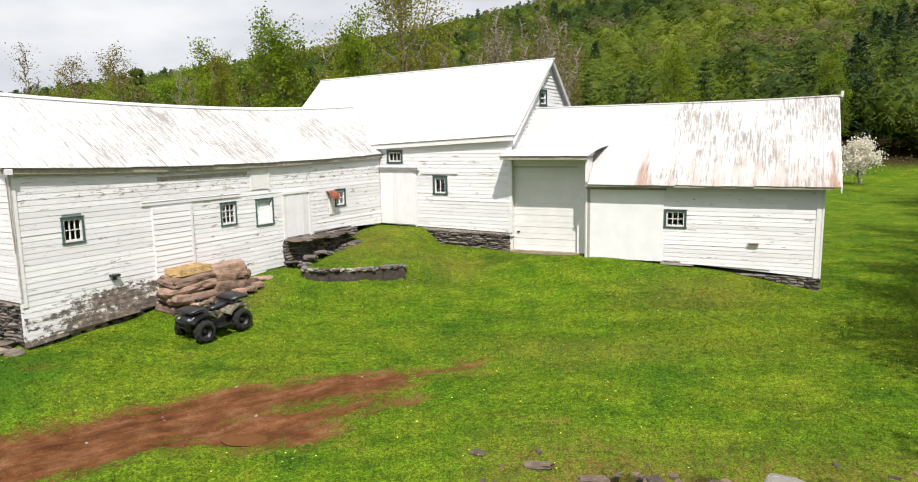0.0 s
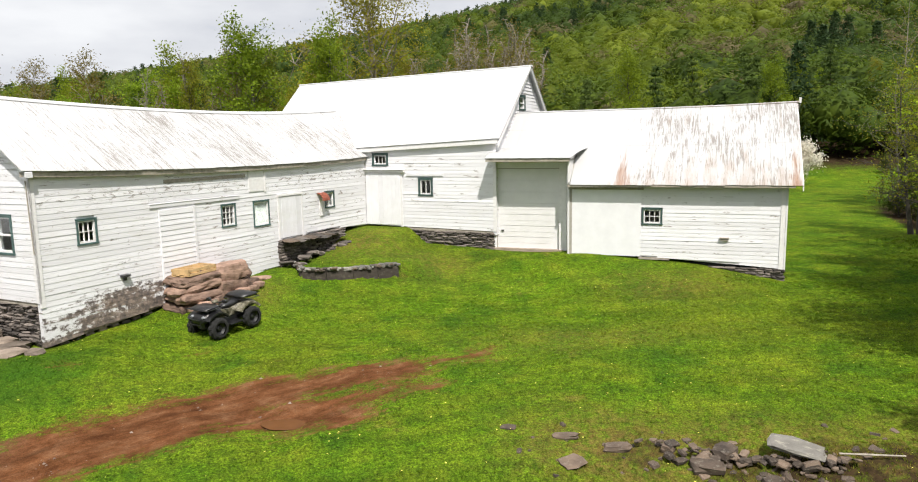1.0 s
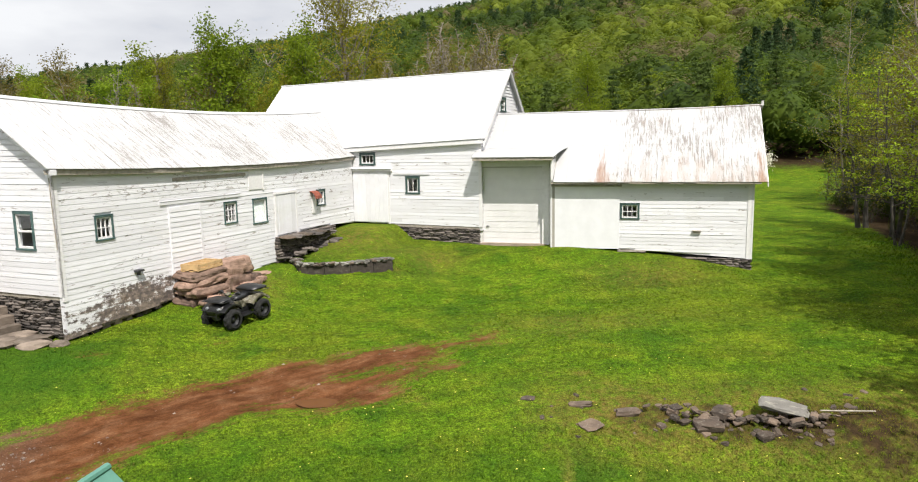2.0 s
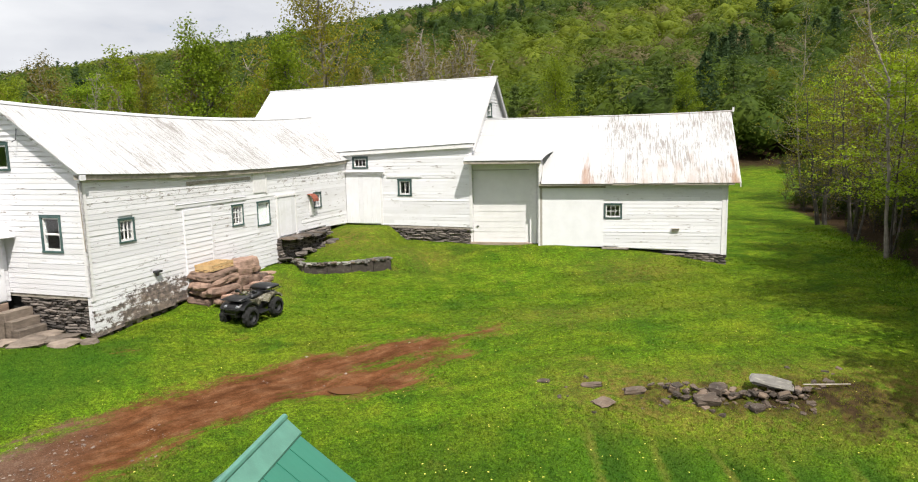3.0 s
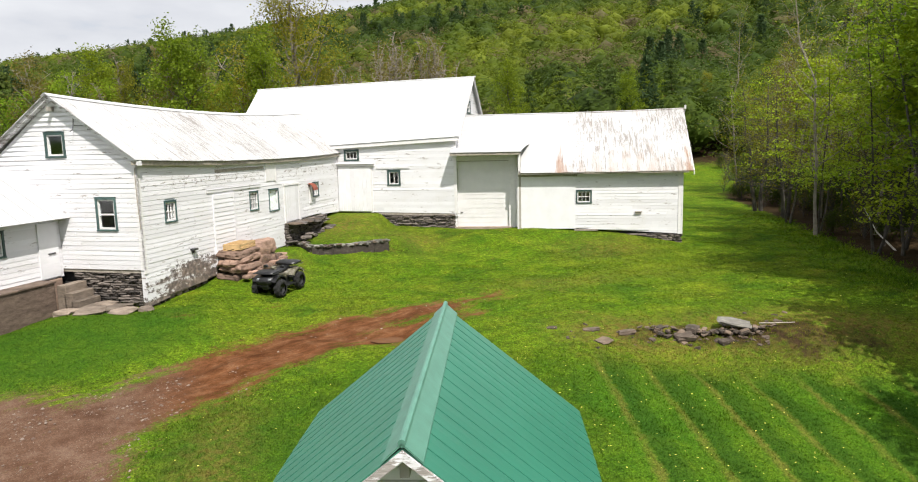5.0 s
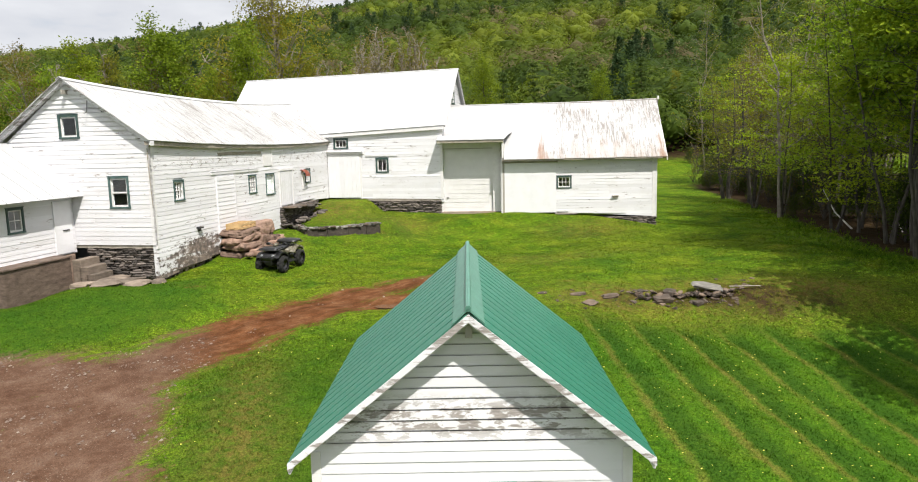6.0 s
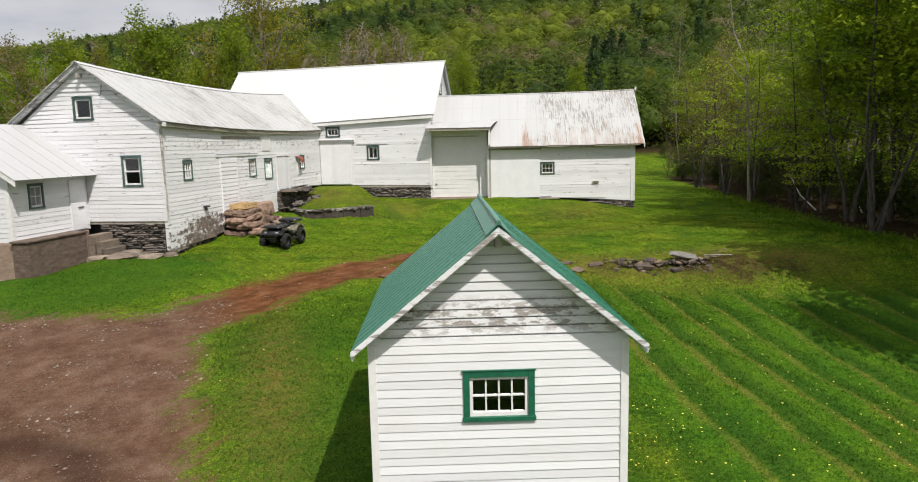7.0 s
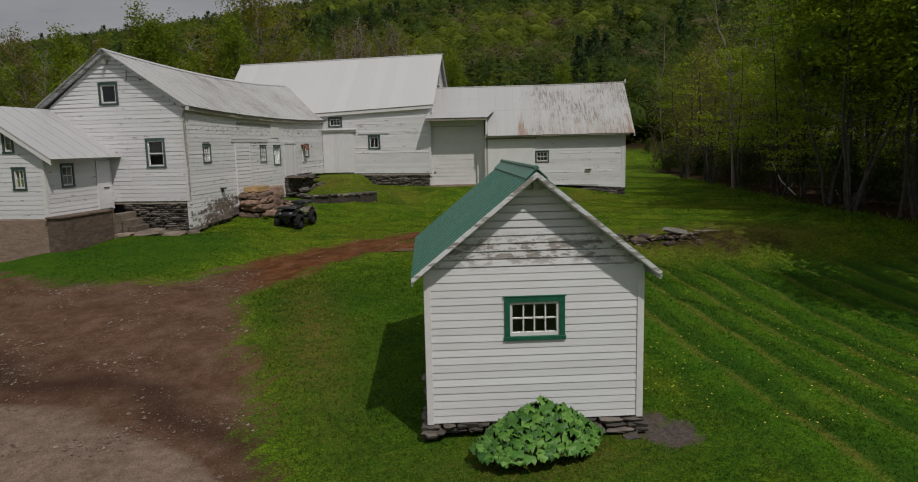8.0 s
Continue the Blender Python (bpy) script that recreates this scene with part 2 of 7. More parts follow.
# near-black: shade of interiors and stone gaps as colour; also small black fittings
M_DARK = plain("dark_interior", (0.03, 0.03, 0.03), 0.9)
M_BLIND = plain("pale_board", (0.60, 0.63, 0.60), 0.8)
M_SLATE = stone_mat("dark_slate_stone", (0.020, 0.017, 0.016), (0.19, 0.16, 0.14))
M_RED = stone_mat("pinkish_sandstone", (0.040, 0.022, 0.016), (0.33, 0.215, 0.160))
M_GREY = stone_mat("grey_field_stone", (0.020, 0.013, 0.009), (0.140, 0.100, 0.072), 0.25)
M_LICHEN = stone_mat("lichened_grey_slab", (0.075, 0.068, 0.060), (0.20, 0.19, 0.17), 0.6)
M_TERRACE = stone_mat("weathered_terrace_concrete", (0.014, 0.010, 0.008), (0.085, 0.066, 0.050), 0.12)
M_CONC = stone_mat("stained_concrete", (0.050, 0.030, 0.022), (0.27, 0.195, 0.15))
M_STEPC = stone_mat("worn_concrete_step", (0.075, 0.055, 0.042), (0.31, 0.25, 0.20))
M_BLACK = plain("black_plastic", (0.008, 0.008, 0.009), 0.42, spread=0.3)
M_RUBBER = plain("black_rubber", (0.007, 0.007, 0.007), 0.9, spread=0.3)
M_STEEL = plain("dark_grey_steel", (0.08, 0.08, 0.085), 0.4, 0.8)
M_RUST = plain("rusted_red_sheet_metal", (0.22, 0.06, 0.035), 0.7, 0.2, 0.35)
M_LUMBER = plain("yellow_new_lumber", (0.46, 0.31, 0.15), 0.7, spread=0.2, scale=5)
M_GREYWOOD = plain("grey_weathered_wood", (0.28, 0.25, 0.21), 0.85, spread=0.3, scale=7)
M_BARK = plain("grey_brown_bark", (0.050, 0.043, 0.035), 0.9, spread=0.45, scale=4)
M_BARKP = plain("pale_grey_bark", (0.185, 0.160, 0.130), 0.9, spread=0.35, scale=4)
M_PALEBARK = plain("white_birch_bark", (0.55, 0.52, 0.47), 0.8, spread=0.25, scale=6)
M_LAMPG = plain("clear_headlight", (0.22, 0.23, 0.25), 0.15)
M_LEAF1 = leaf_mat("spring_leaf_yellow_green", (0.150, 0.250, 0.013), (0.36, 0.49, 0.028))
M_LEAF5 = leaf_mat("spring_leaf_mid_green", (0.100, 0.165, 0.011), (0.235, 0.32, 0.020))
M_LEAF2 = leaf_mat("spring_leaf_green", (0.100, 0.185, 0.012), (0.26, 0.385, 0.024))
M_LEAF3 = leaf_mat("budding_leaf_olive", (0.11, 0.098, 0.022), (0.22, 0.19, 0.045))
M_LEAF4 = leaf_mat("spring_leaf_gold_olive", (0.125, 0.140, 0.014), (0.275, 0.285, 0.028))
# brush leaf with the wood's shade put into its colour
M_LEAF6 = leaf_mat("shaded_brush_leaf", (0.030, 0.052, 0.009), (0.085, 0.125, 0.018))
M_FIR = leaf_mat("fir_needle_green", (0.046, 0.088, 0.024), (0.125, 0.185, 0.046))
M_BLOOM = leaf_mat("white_blossom", (0.66, 0.66, 0.58), (0.88, 0.88, 0.82))
M_WOODS = leaf_mat("mixed_far_leaves", (0.1, 0.1, 0.1), (0.1, 0.1, 0.1), "tint")
_g = Mat("broad_green_leaf", 0.5, spec=0.3)
_r = _g.rnd()
_g.color(_g.mix(1.0, _g.ramp(_r, (0.0, (0.030, 0.095, 0.014)), (0.5, (0.062, 0.165, 0.024)), (1.0, (0.125, 0.260, 0.042))), _g.ramp(_g.noise(9, 5), (0.3, 0.7), (0.7, 1.2)), "MULTIPLY"))
_g.bump(_g.noise(14, 4), 0.5, 0.02)
M_RHUBARB = _g.m
M_DANDY = plain("dandelion_yellow", (0.66, 0.60, 0.10), 0.7)

_g = Mat("camouflage_plastic", 0.5)
_v = _g.noise(9, 3)
_g.color(_g.ramp(_v, (0.40, (0.05, 0.045, 0.03)), (0.48, (0.17, 0.15, 0.11)), (0.55, (0.06, 0.06, 0.03)), (0.62, (0.26, 0.24, 0.20))))
M_CAMO = _g.m
_g = Mat("window_glass", 0.03)
_g.color((0.9, 0.95, 0.95)).set("Transmission Weight", 1.0).set("IOR", 1.45)
M_GLASS = _g.m
_g = Mat("muddy_water", 0.2, spec=0.02)
_g.color(_g.ramp(_g.noise(1.5, 3), (0.3, (0.075, 0.032, 0.011)), (0.7, (0.11, 0.048, 0.017))))
M_WATER = _g.m


def turf(k):
    """The lawn's colour at a place: patches, mowing stripes, dry spots. Shared by the soil sheet and the blades."""
    w = k.geo.outputs["Position"]
    big, mid = k.noise(0.16, 5, w, 0.6), k.noise(0.8, 9, w, 0.74)
    c = k.ramp(mid, (0.28, (0.021, 0.064, 0.0015)), (0.46, (0.050, 0.102, 0.002)), (0.58, (0.074, 0.122, 0.004)), (0.74, (0.118, 0.145, 0.008)))
    c = k.mix(k.ramp(big, (0.50, 0.0), (0.70, 0.5)), c, (0.095, 0.116, 0.006))
    c = k.mix(k.ramp(k.noise(0.35, 6, w, 0.7), (0.36, 0.65), (0.46, 0.0)), c, (0.020, 0.066, 0.002))
    c = k.mix(k.ramp(k.noise(0.62, 7, w, 0.75), (0.60, 0.0), (0.72, 0.6)), c, (0.135, 0.100, 0.024))
    run = k.node("ShaderNodeMapping", Rotation=(0, 0, radians(12)), Scale=(0.22, 1.5, 1.0), Vector=w)
    c = k.mix(1.0, c, k.ramp(k.noise(1.0, 6, run.outputs["Vector"], 0.65), (0.32, 0.78), (0.5, 1.0), (0.68, 1.20)), "MULTIPLY")
    c = k.mix(1.0, c, k.ramp(k.noise(6.5, 5, w, 0.78), (0.30, 0.45), (0.5, 0.98), (0.70, 1.62)), "MULTIPLY")
    c = k.mix(1.0, c, k.ramp(k.noise(17.0, 4, w, 0.8), (0.32, 0.52), (0.5, 0.98), (0.68, 1.65)), "MULTIPLY")
    cut = k.t.nodes.new("ShaderNodeVectorMath")
    cut.operation = "DOT_PRODUCT"
    k.put(cut.inputs[0], w)
    cut.inputs[1].default_value = (0.9724, -0.2334, 0.0)
    sway = k.math("ADD", k.math("MULTIPLY", k.math("SUBTRACT", k.noise(0.35, 3, w), 0.5), 0.28), k.math("MULTIPLY", k.math("SUBTRACT", k.noise(5.0, 4, w, 0.75), 0.5), 0.42))
    swath = k.math("FRACT", k.math("DIVIDE", k.math("ADD", k.math("ADD", cut.outputs["Value"], sway), 101.9), 1.352))
    gap = k.ramp(k.noise(0.5, 6, w, 0.75), (0.34, 0.15), (0.62, 1.0))
    mown = k.attr("mown")
    c = k.mix(k.math("MULTIPLY", k.attr("lush"), 0.70), c, (0.016, 0.059, 0.002))
    c = k.mix(k.math("MULTIPLY", mown, 0.6), c, (0.026, 0.092, 0.003))
    c = k.mix(k.math("MULTIPLY", mown, k.ramp(swath, (0.0, 0.0), (0.12, 0.62), (0.38, 0.55), (0.58, 0.0))), c, (0.010, 0.040, 0.002))
    c = k.mix(k.math("MULTIPLY", k.math("MULTIPLY", mown, gap), k.ramp(swath, (0.0, 0.75), (0.09, 0.0), (0.86, 0.0), (0.99, 0.75))), c, (0.120, 0.108, 0.022))
    c = k.mix(k.math("MULTIPLY", k.attr("dry"), k.ramp(k.noise(4.5, 6, w, 0.8), (0.40, 0.1), (0.60, 1.0))), c, (0.125, 0.088, 0.024))
    return k.mix(0.045, k.mix(1.0, c, (1.04, 0.97, 0.97), "MULTIPLY"), (0.11, 0.12, 0.085))


_g = Mat("turf_and_earth", 0.95, spec=0.03)
_w = _g.geo.outputs["Position"]
_fine = _g.noise(26.0, 4, _w, 0.7)
_turf = _g.mix(1.0, turf(_g), _g.ramp(_fine, (0.28, 0.35), (0.72, 1.6)), "MULTIPLY")
_earth = _g.ramp(_g.noise(1.7, 9, _w, 0.72), (0.28, (0.042, 0.015, 0.006)), (0.50, (0.095, 0.039, 0.016)), (0.74, (0.160, 0.083, 0.043)))
_drive = _g.ramp(_g.noise(1.3, 9, _w, 0.78), (0.34, (0.058, 0.030, 0.019)), (0.50, (0.092, 0.054, 0.036)), (0.68, (0.138, 0.091, 0.066)))
_earth = _g.mix(_g.math("MULTIPLY", _g.attr("gravel"), 0.92), _earth, _drive)
_earth = _g.mix(_g.attr("grit"), _earth, _g.ramp(_g.noise(9.0, 6, _w, 0.7), (0.35, (0.050, 0.043, 0.040)), (0.65, (0.105, 0.090, 0.083))))
_earth = _g.mix(_g.ramp(_g.math("ADD", _g.attr("pale"), _g.math("SUBTRACT", _g.noise(1.1, 8, _w, 0.75), 0.5)), (0.35, 0.0), (0.7, 0.9)), _earth, _g.ramp(_g.noise(3.0, 7, _w, 0.75), (0.3, (0.10, 0.068, 0.051)), (0.7, (0.215, 0.160, 0.125))))
_earth = _g.mix(_g.math("MULTIPLY", _g.attr("wet"), 0.75), _earth, (0.030, 0.016, 0.0105))
_peb = _g.voronoi(16.0, _w)
_strew = _g.math("MULTIPLY", _g.attr("gravel"), _g.ramp(_g.noise(0.9, 5, _w, 0.7), (0.45, 0.1), (0.62, 1.0)))
_earth = _g.mix(_g.math("MULTIPLY", _strew, _g.ramp(_peb.outputs["Distance"], (0.14, 0.8), (0.24, 0.0))), _earth, (0.19, 0.15, 0.12))
_along = _g.node("ShaderNodeMapping", Rotation=(0, 0, radians(-33)), Vector=_w)
_along2 = _g.node("ShaderNodeMapping", Scale=(0.30, 3.2, 1.0), Vector=_along.outputs["Vector"])
_rut = _g.noise(1.0, 7, _along2.outputs["Vector"], 0.75)
_frayed = _g.math("ADD", _g.math("MULTIPLY", _g.math("SUBTRACT", _g.noise(1.2, 12, _w, 0.8), 0.5), 1.5), _g.math("MULTIPLY", _g.math("SUBTRACT", _rut, 0.5), 1.3))
_edge = _g.math("ADD", _g.math("ADD", _g.attr("bare"), _frayed), _g.math("MULTIPLY", _g.math("SUBTRACT", _g.noise(11.0, 5, _w, 0.8), 0.5), 0.9))
_bare = _g.ramp(_edge, (0.32, 0.0), (0.66, 1.0))
_earth = _g.mix(_g.math("SUBTRACT", 1.0, _g.attr("gravel")), _earth, _g.mix(1.0, _earth, _g.ramp(_rut, (0.3, 0.55), (0.5, 1.0), (0.7, 1.4)), "MULTIPLY"))
_earth = _g.mix(1.0, _earth, _g.ramp(_g.noise(30.0, 3, _w, 0.8), (0.3, 0.65), (0.7, 1.35)), "MULTIPLY")
# brown leaf litter, its colour deepened to include the shade under trees
_shaded_litter = _g.ramp(_g.noise(6.0, 6, _w, 0.7), (0.3, (0.012, 0.009, 0.005)), (0.7, (0.048, 0.031, 0.016)))
_c = _g.mix(_bare, _turf, _earth)
_c = _g.mix(_g.ramp(_g.math("ADD", _g.attr("litter"), _g.math("MULTIPLY", _g.math("SUBTRACT", _g.noise(1.6, 9, _w, 0.8), 0.5), 1.5)), (0.4, 0.0), (0.75, 1.0)), _c, _shaded_litter)
_g.color(_c)
_g.bump(_g.math("ADD", _g.math("MULTIPLY", _fine, 0.6), _g.noise(5.0, 6, _w, 0.7)), 0.5, 0.05)
M_GROUND = _g.m

_g = Mat("grass_blade", 0.8, spec=0.04)
_c = _g.mix(1.0, turf(_g), _g.ramp(_g.geo.outputs["Random Per Island"], (0.0, 0.9), (1.0, 2.2)), "MULTIPLY")
_g.color(_c)
_tr = _g.t.nodes.new("ShaderNodeBsdfTranslucent")
_g.put(_tr.inputs["Color"], _c)
_mx = _g.t.nodes.new("ShaderNodeMixShader")
_mx.inputs[0].default_value = 0.45
_g.t.links.new(_g.b.outputs[0], _mx.inputs[1])
_g.t.links.new(_tr.outputs[0], _mx.inputs[2])
_g.t.links.new(_mx.outputs[0], _g.t.nodes["Material Output"].inputs["Surface"])
M_BLADE = _g.m


# ---- mesh helpers ----
class G:
    """Collects the corners and faces of one mesh."""

    def __init__(self):
        self.v, self.f = [], []

    def add(self, verts, faces):
        n = len(self.v)
        self.v += [tuple(p) for p in verts]
        self.f += [tuple(i + n for i in f) for f in faces]
        return self

    def hexa(self, a, b):
        """A solid between two loops of corners, a (from outside, turning left) and b behind it."""
        n = len(a)
        faces = [tuple(range(n)), tuple(range(2 * n - 1, n - 1, -1))]
        faces += [(i, i + n, (i + 1) % n + n, (i + 1) % n) for i in range(n)]
        return self.add(list(a) + list(b), faces)

    def box(self, x0, x1, y0, y1, z0, z1):
        return self.hexa([(x0, y0, z0), (x1, y0, z0), (x1, y0, z1), (x0, y0, z1)], [(x0, y1, z0), (x1, y1, z0), (x1, y1, z1), (x0, y1, z1)])

    def slab(self, fm, s0, s1, z0, z1, o0, o1):
        """A box on a wall: along it, up it, and from o0 behind to o1 before its face."""
        q = ((s0, z0), (s1, z0), (s1, z1), (s0, z1))
        return self.hexa([fm(s, z, o1) for s, z in q], [fm(s, z, o0) for s, z in q])

    def tube(self, pts, radii, n=6):
        """A round bar along points."""
        pts = [Vector(p) for p in pts]
        ring, base = [], len(self.v)
        for i, p in enumerate(pts):
            d = (pts[min(i + 1, len(pts) - 1)] - pts[max(i - 1, 0)]).normalized()
            a = d.orthogonal().normalized() if i == 0 else (last - d * last.dot(d)).normalized()
            last = a
            b = d.cross(a)
            r = radii[i] if isinstance(radii, (list, tuple)) else radii
            for k in range(n):
                w = 2 * math.pi * k / n
                self.v.append(tuple(p + (a * math.cos(w) + b * math.sin(w)) * r))
        for i in range(len(pts) - 1):
            for k in range(n):
                self.f.append((base + i * n + k, base + i * n + (k + 1) % n, base + (i + 1) * n + (k + 1) % n, base + (i + 1) * n + k))
        self.f.append(tuple(base + k for k in range(n))[::-1])
        self.f.append(tuple(base + (len(pts) - 1) * n + k for k in range(n)))
        return self

    def mesh(self, name, weld=False):
        me = bpy.data.meshes.new(name)
        me.from_pydata(self.v, [], self.f)
        me.validate()
        if weld:
            bm = bmesh.new()
            bm.from_mesh(me)
            bmesh.ops.remove_doubles(bm, verts=bm.verts, dist=0.0008)
            bm.to_mesh(me)
            bm.free()
        return me


def thing(name, where, label, category, group="", turn=0.0):
    """An Empty at a thing's base."""
    ob = new(name)
    ob.matrix_world = where if isinstance(where, Matrix) else pose(*where, 0, 0, turn)
    return tagged(ob, label, category, group)


def part(name, g, material, parent, label="", smooth=False, bevel=0.0, m=None):
    """One mesh object under a thing or a part; g is a G or a finished mesh."""
    me = g.mesh(name, name in ("wall", "eaves_board", "ridge_cap")) if isinstance(g, G) else g
    if not me.materials:
        me.materials.append(material)
    if smooth:
        me.shade_smooth()
    ob = new(name, me)
    ob.parent = parent
    if m is not None:
        ob.matrix_basis = m
    if bevel:
        b = ob.modifiers.new("bevel", "BEVEL")
        b.width, b.segments, b.limit_method = bevel, 2, "ANGLE"
    if label:
        ob["label"] = label
    return ob


def lone(name, g, material, label, category, group="", kind="", smooth=False, bevel=0.0, m=None):
    ob = part(name, g, material, None, label, smooth, bevel, m)
    return tagged(ob, label, category, group, kind)


def soup(name, verts, faces, attrs=()):
    """A mesh from number arrays: faces all with the same count of corners."""
    me = bpy.data.meshes.new(name)
    nv, (nf, k) = len(verts), faces.shape
    me.vertices.add(nv)
    me.vertices.foreach_set("co", np.ascontiguousarray(verts, np.float32).ravel())
    me.loops.add(nf * k)
    me.loops.foreach_set("vertex_index", np.ascontiguousarray(faces, np.int32).ravel())
    me.polygons.add(nf)
    me.polygons.foreach_set("loop_start", np.arange(0, nf * k, k, dtype=np.int32))
    me.update(calc_edges=True)
    for key, values in attrs:
        a = me.attributes.new(key, "FLOAT", "POINT")
        a.data.foreach_set("value", np.ascontiguousarray(values, np.float32))
    return me


# ---- ground ----
def ease(a, b, x):
    k = np.clip((np.asarray(x, float) - a) / (b - a), 0, 1)
    return k * k * (3 - 2 * k)


def away(x, y, a, b):
    """Distance from the line a-b, and how far along it."""
    dx, dy = b[0] - a[0], b[1] - a[1]
    k = np.clip(((x - a[0]) * dx + (y - a[1]) * dy) / (dx * dx + dy * dy), 0, 1)
    return np.hypot(x - a[0] - k * dx, y - a[1] - k * dy), k


def height(x, y):
    """The lie of the land: a lawn that climbs to the barns, a bank by the rubble, and a wooded hill far behind."""
    x, y = np.asarray(x, float), np.asarray(y, float)
    da, ka = away(x, y, (-11.95, 17.85), (-4.1, 32.3))
    dg, _ = away(x, y, (-18.5, 14.2), (-12.5, 17.6))
    dc, _ = away(x, y, (-1.5, 30.8), (5.2, 27.9))
    dd, kd = away(x, y, (5.2, 27.9), (12.4, 24.05))
    z = 1.05 + 1.09 * ease(-2, 14, y) + 0.0192 * np.clip(x, -25, 25)
    z = z + (0.62 + 0.52 * ease(0.05, 0.5, ka)) * np.exp(-(da**2) / 8.5) + 0.50 * np.exp(-(dg**2) / 6) * ease(0, 2.5, da)
    z = z + np.maximum(1.05 * np.exp(-(dc**2) / 13), (1.1 * (1 - kd**1.6) + 0.12 * kd) * np.exp(-(dd**2) / 9)) * ease(0.0, 4.0, da)
    z = z - 0.67 * ease(11.5, 8, y + 0.3 * (x - 5)) * ease(-1, 5, x)
    z = z + 0.05 * np.sin(x * 0.9 + 1) * np.sin(y * 0.7) + 0.03 * np.sin(x * 2.3 + y * 1.7)
    # wheel ruts and the puddle's hollow
    z = z - 0.12 * np.exp(-(((x + 4.3) / 1.2) ** 2 + ((y - 13.6) / 0.7) ** 2))
    # the terrace in the barns' inner corner
    du, dv = x * 0.8794 - y * 0.4761 + 18.5, x * 0.4761 + y * 0.8794 - 23.5
    z = z + 0.42 * np.exp(-(((du - 3.4) / 2.4) ** 2 + ((dv + 3.0) / 2.3) ** 2))
    rt, wt = np.hypot(du, dv), np.degrees(np.arctan2(dv, du))
    fall = np.where((wt < -18) | (wt > 150), 4.0, 0.6)
    z = np.maximum(z, 3.26 + 0.82 * ease(-2.6, 2.4, dv) * ease(3.1, 1.7, du) - fall * np.clip(rt - 4.2, 0, 50) - 4.0 * np.clip(0.12 - (1.05 * (du + 0.25) + 1.35 * (dv + 3.05)) / 1.71, 0, 50))
    r, az = np.hypot(x + 4, y + 4), np.degrees(np.arctan2(x + 4, y + 4))
    top = np.clip(90.5 + 1.93 * az, 25, 120) * ease(125, 80, np.abs(az))
    k = np.clip((r - 90) / 520, 0, 1)
    return z + top * (0.55 * k + 0.45 * k * k * (3 - 2 * k)) + 0.012 * np.clip(r - 60, 0, 2000)


TRACK = [((-19, 11.0), (-13.6, 8.6), 2.6), ((-13.6, 8.6), (-9.2, 12.3), 1.25), ((-9.2, 12.3), (-5.3, 15.3), 1.15), ((-5.3, 15.3), (-2.2, 16.6), 0.75), ((-2.2, 16.6), (0.2, 17.6), 0.2),
         ((-5.5, 14.0), (-3.6, 13.9), 0.75), ((-3.6, 14.2), (-1.4, 15.3), 0.2), ((-7.2, 12.6), (-5.4, 13.6), 0.25),
         ((-14.2, 8.4), (-14.6, -6.0), 3.3), ((-14.0, 0.5), (-11.6, -6.0), 1.6)]


def track_bare(x, y):
    """1 on the driven earth, 0 on the turf, falling off over a metre at its edge."""
    best = np.zeros_like(x)
    for a, b, half in TRACK:
        d, _ = away(x, y, a, b)
        best = np.maximum(best, np.clip(0.55 - (d - half) / 1.9, 0, 0.95))
    spots = ((6.9, 9.6, 1.2, .3), (-7.9, 18.4, 0.5, .3), (-10.8, 16.6, 0.6, .35), (-4.62, -1.75, .52, .9), (-4.62, -1.15, .36, .9))
    for sx, sy, sr, st in spots:
        best = np.maximum(best, st * np.exp(-(((x - sx) ** 2 + (y - sy) ** 2) / sr**2) ** 2))
    return best


def wood_edge(y):
    """How far right the lawn goes before the wood begins."""
    y = np.asarray(y, float)
    return 15.2 + np.clip(y - 13, 0, 100) * 0.47 + np.clip(8 - y, 0, 30) * 0.1


def mown_at(x, y):
    return ease(-3.6, -2.2, x - 0.26 * y) * ease(9.5, 7.5, y + 0.3 * (x - 5))


def dry_at(x, y):
    return np.clip(0.9 * np.exp(-(((y + 0.22 * (x - 4) - 11.0) / 1.6) ** 2)) * ease(-1, 2, x) * ease(13, 9, x) + 0.6 * np.exp(-(((x - 8) / 2.5) ** 2 + ((y - 23.5) / 1.6) ** 2))
                   + 0.75 * np.exp(-(((x + 4.3) / 2.2) ** 2 + ((y - 29.2) / 2.2) ** 2)) + 0.6 * np.exp(-(((x + 7.4) / 1.0) ** 2 + ((y - 23.2) / 1.6) ** 2)) + 0.6 * np.exp(-(((x + 0.6) / 1.6) ** 2 + ((y - 27.5) / 1.6) ** 2)) + 0.5 * np.exp(-(((x - 3.5) / 3.5) ** 2 + ((y - 18.5) / 1.2) ** 2)) + 0.7 * np.exp(-(((x + 9.9 - 0.1 * y) / 0.8) ** 2 + ((y - 6) / 5) ** 2)) + 0.5 * np.exp(-(((x + 6.8) / 2) ** 2 + ((y + 1.6) / 1) ** 2)), 0, 1)


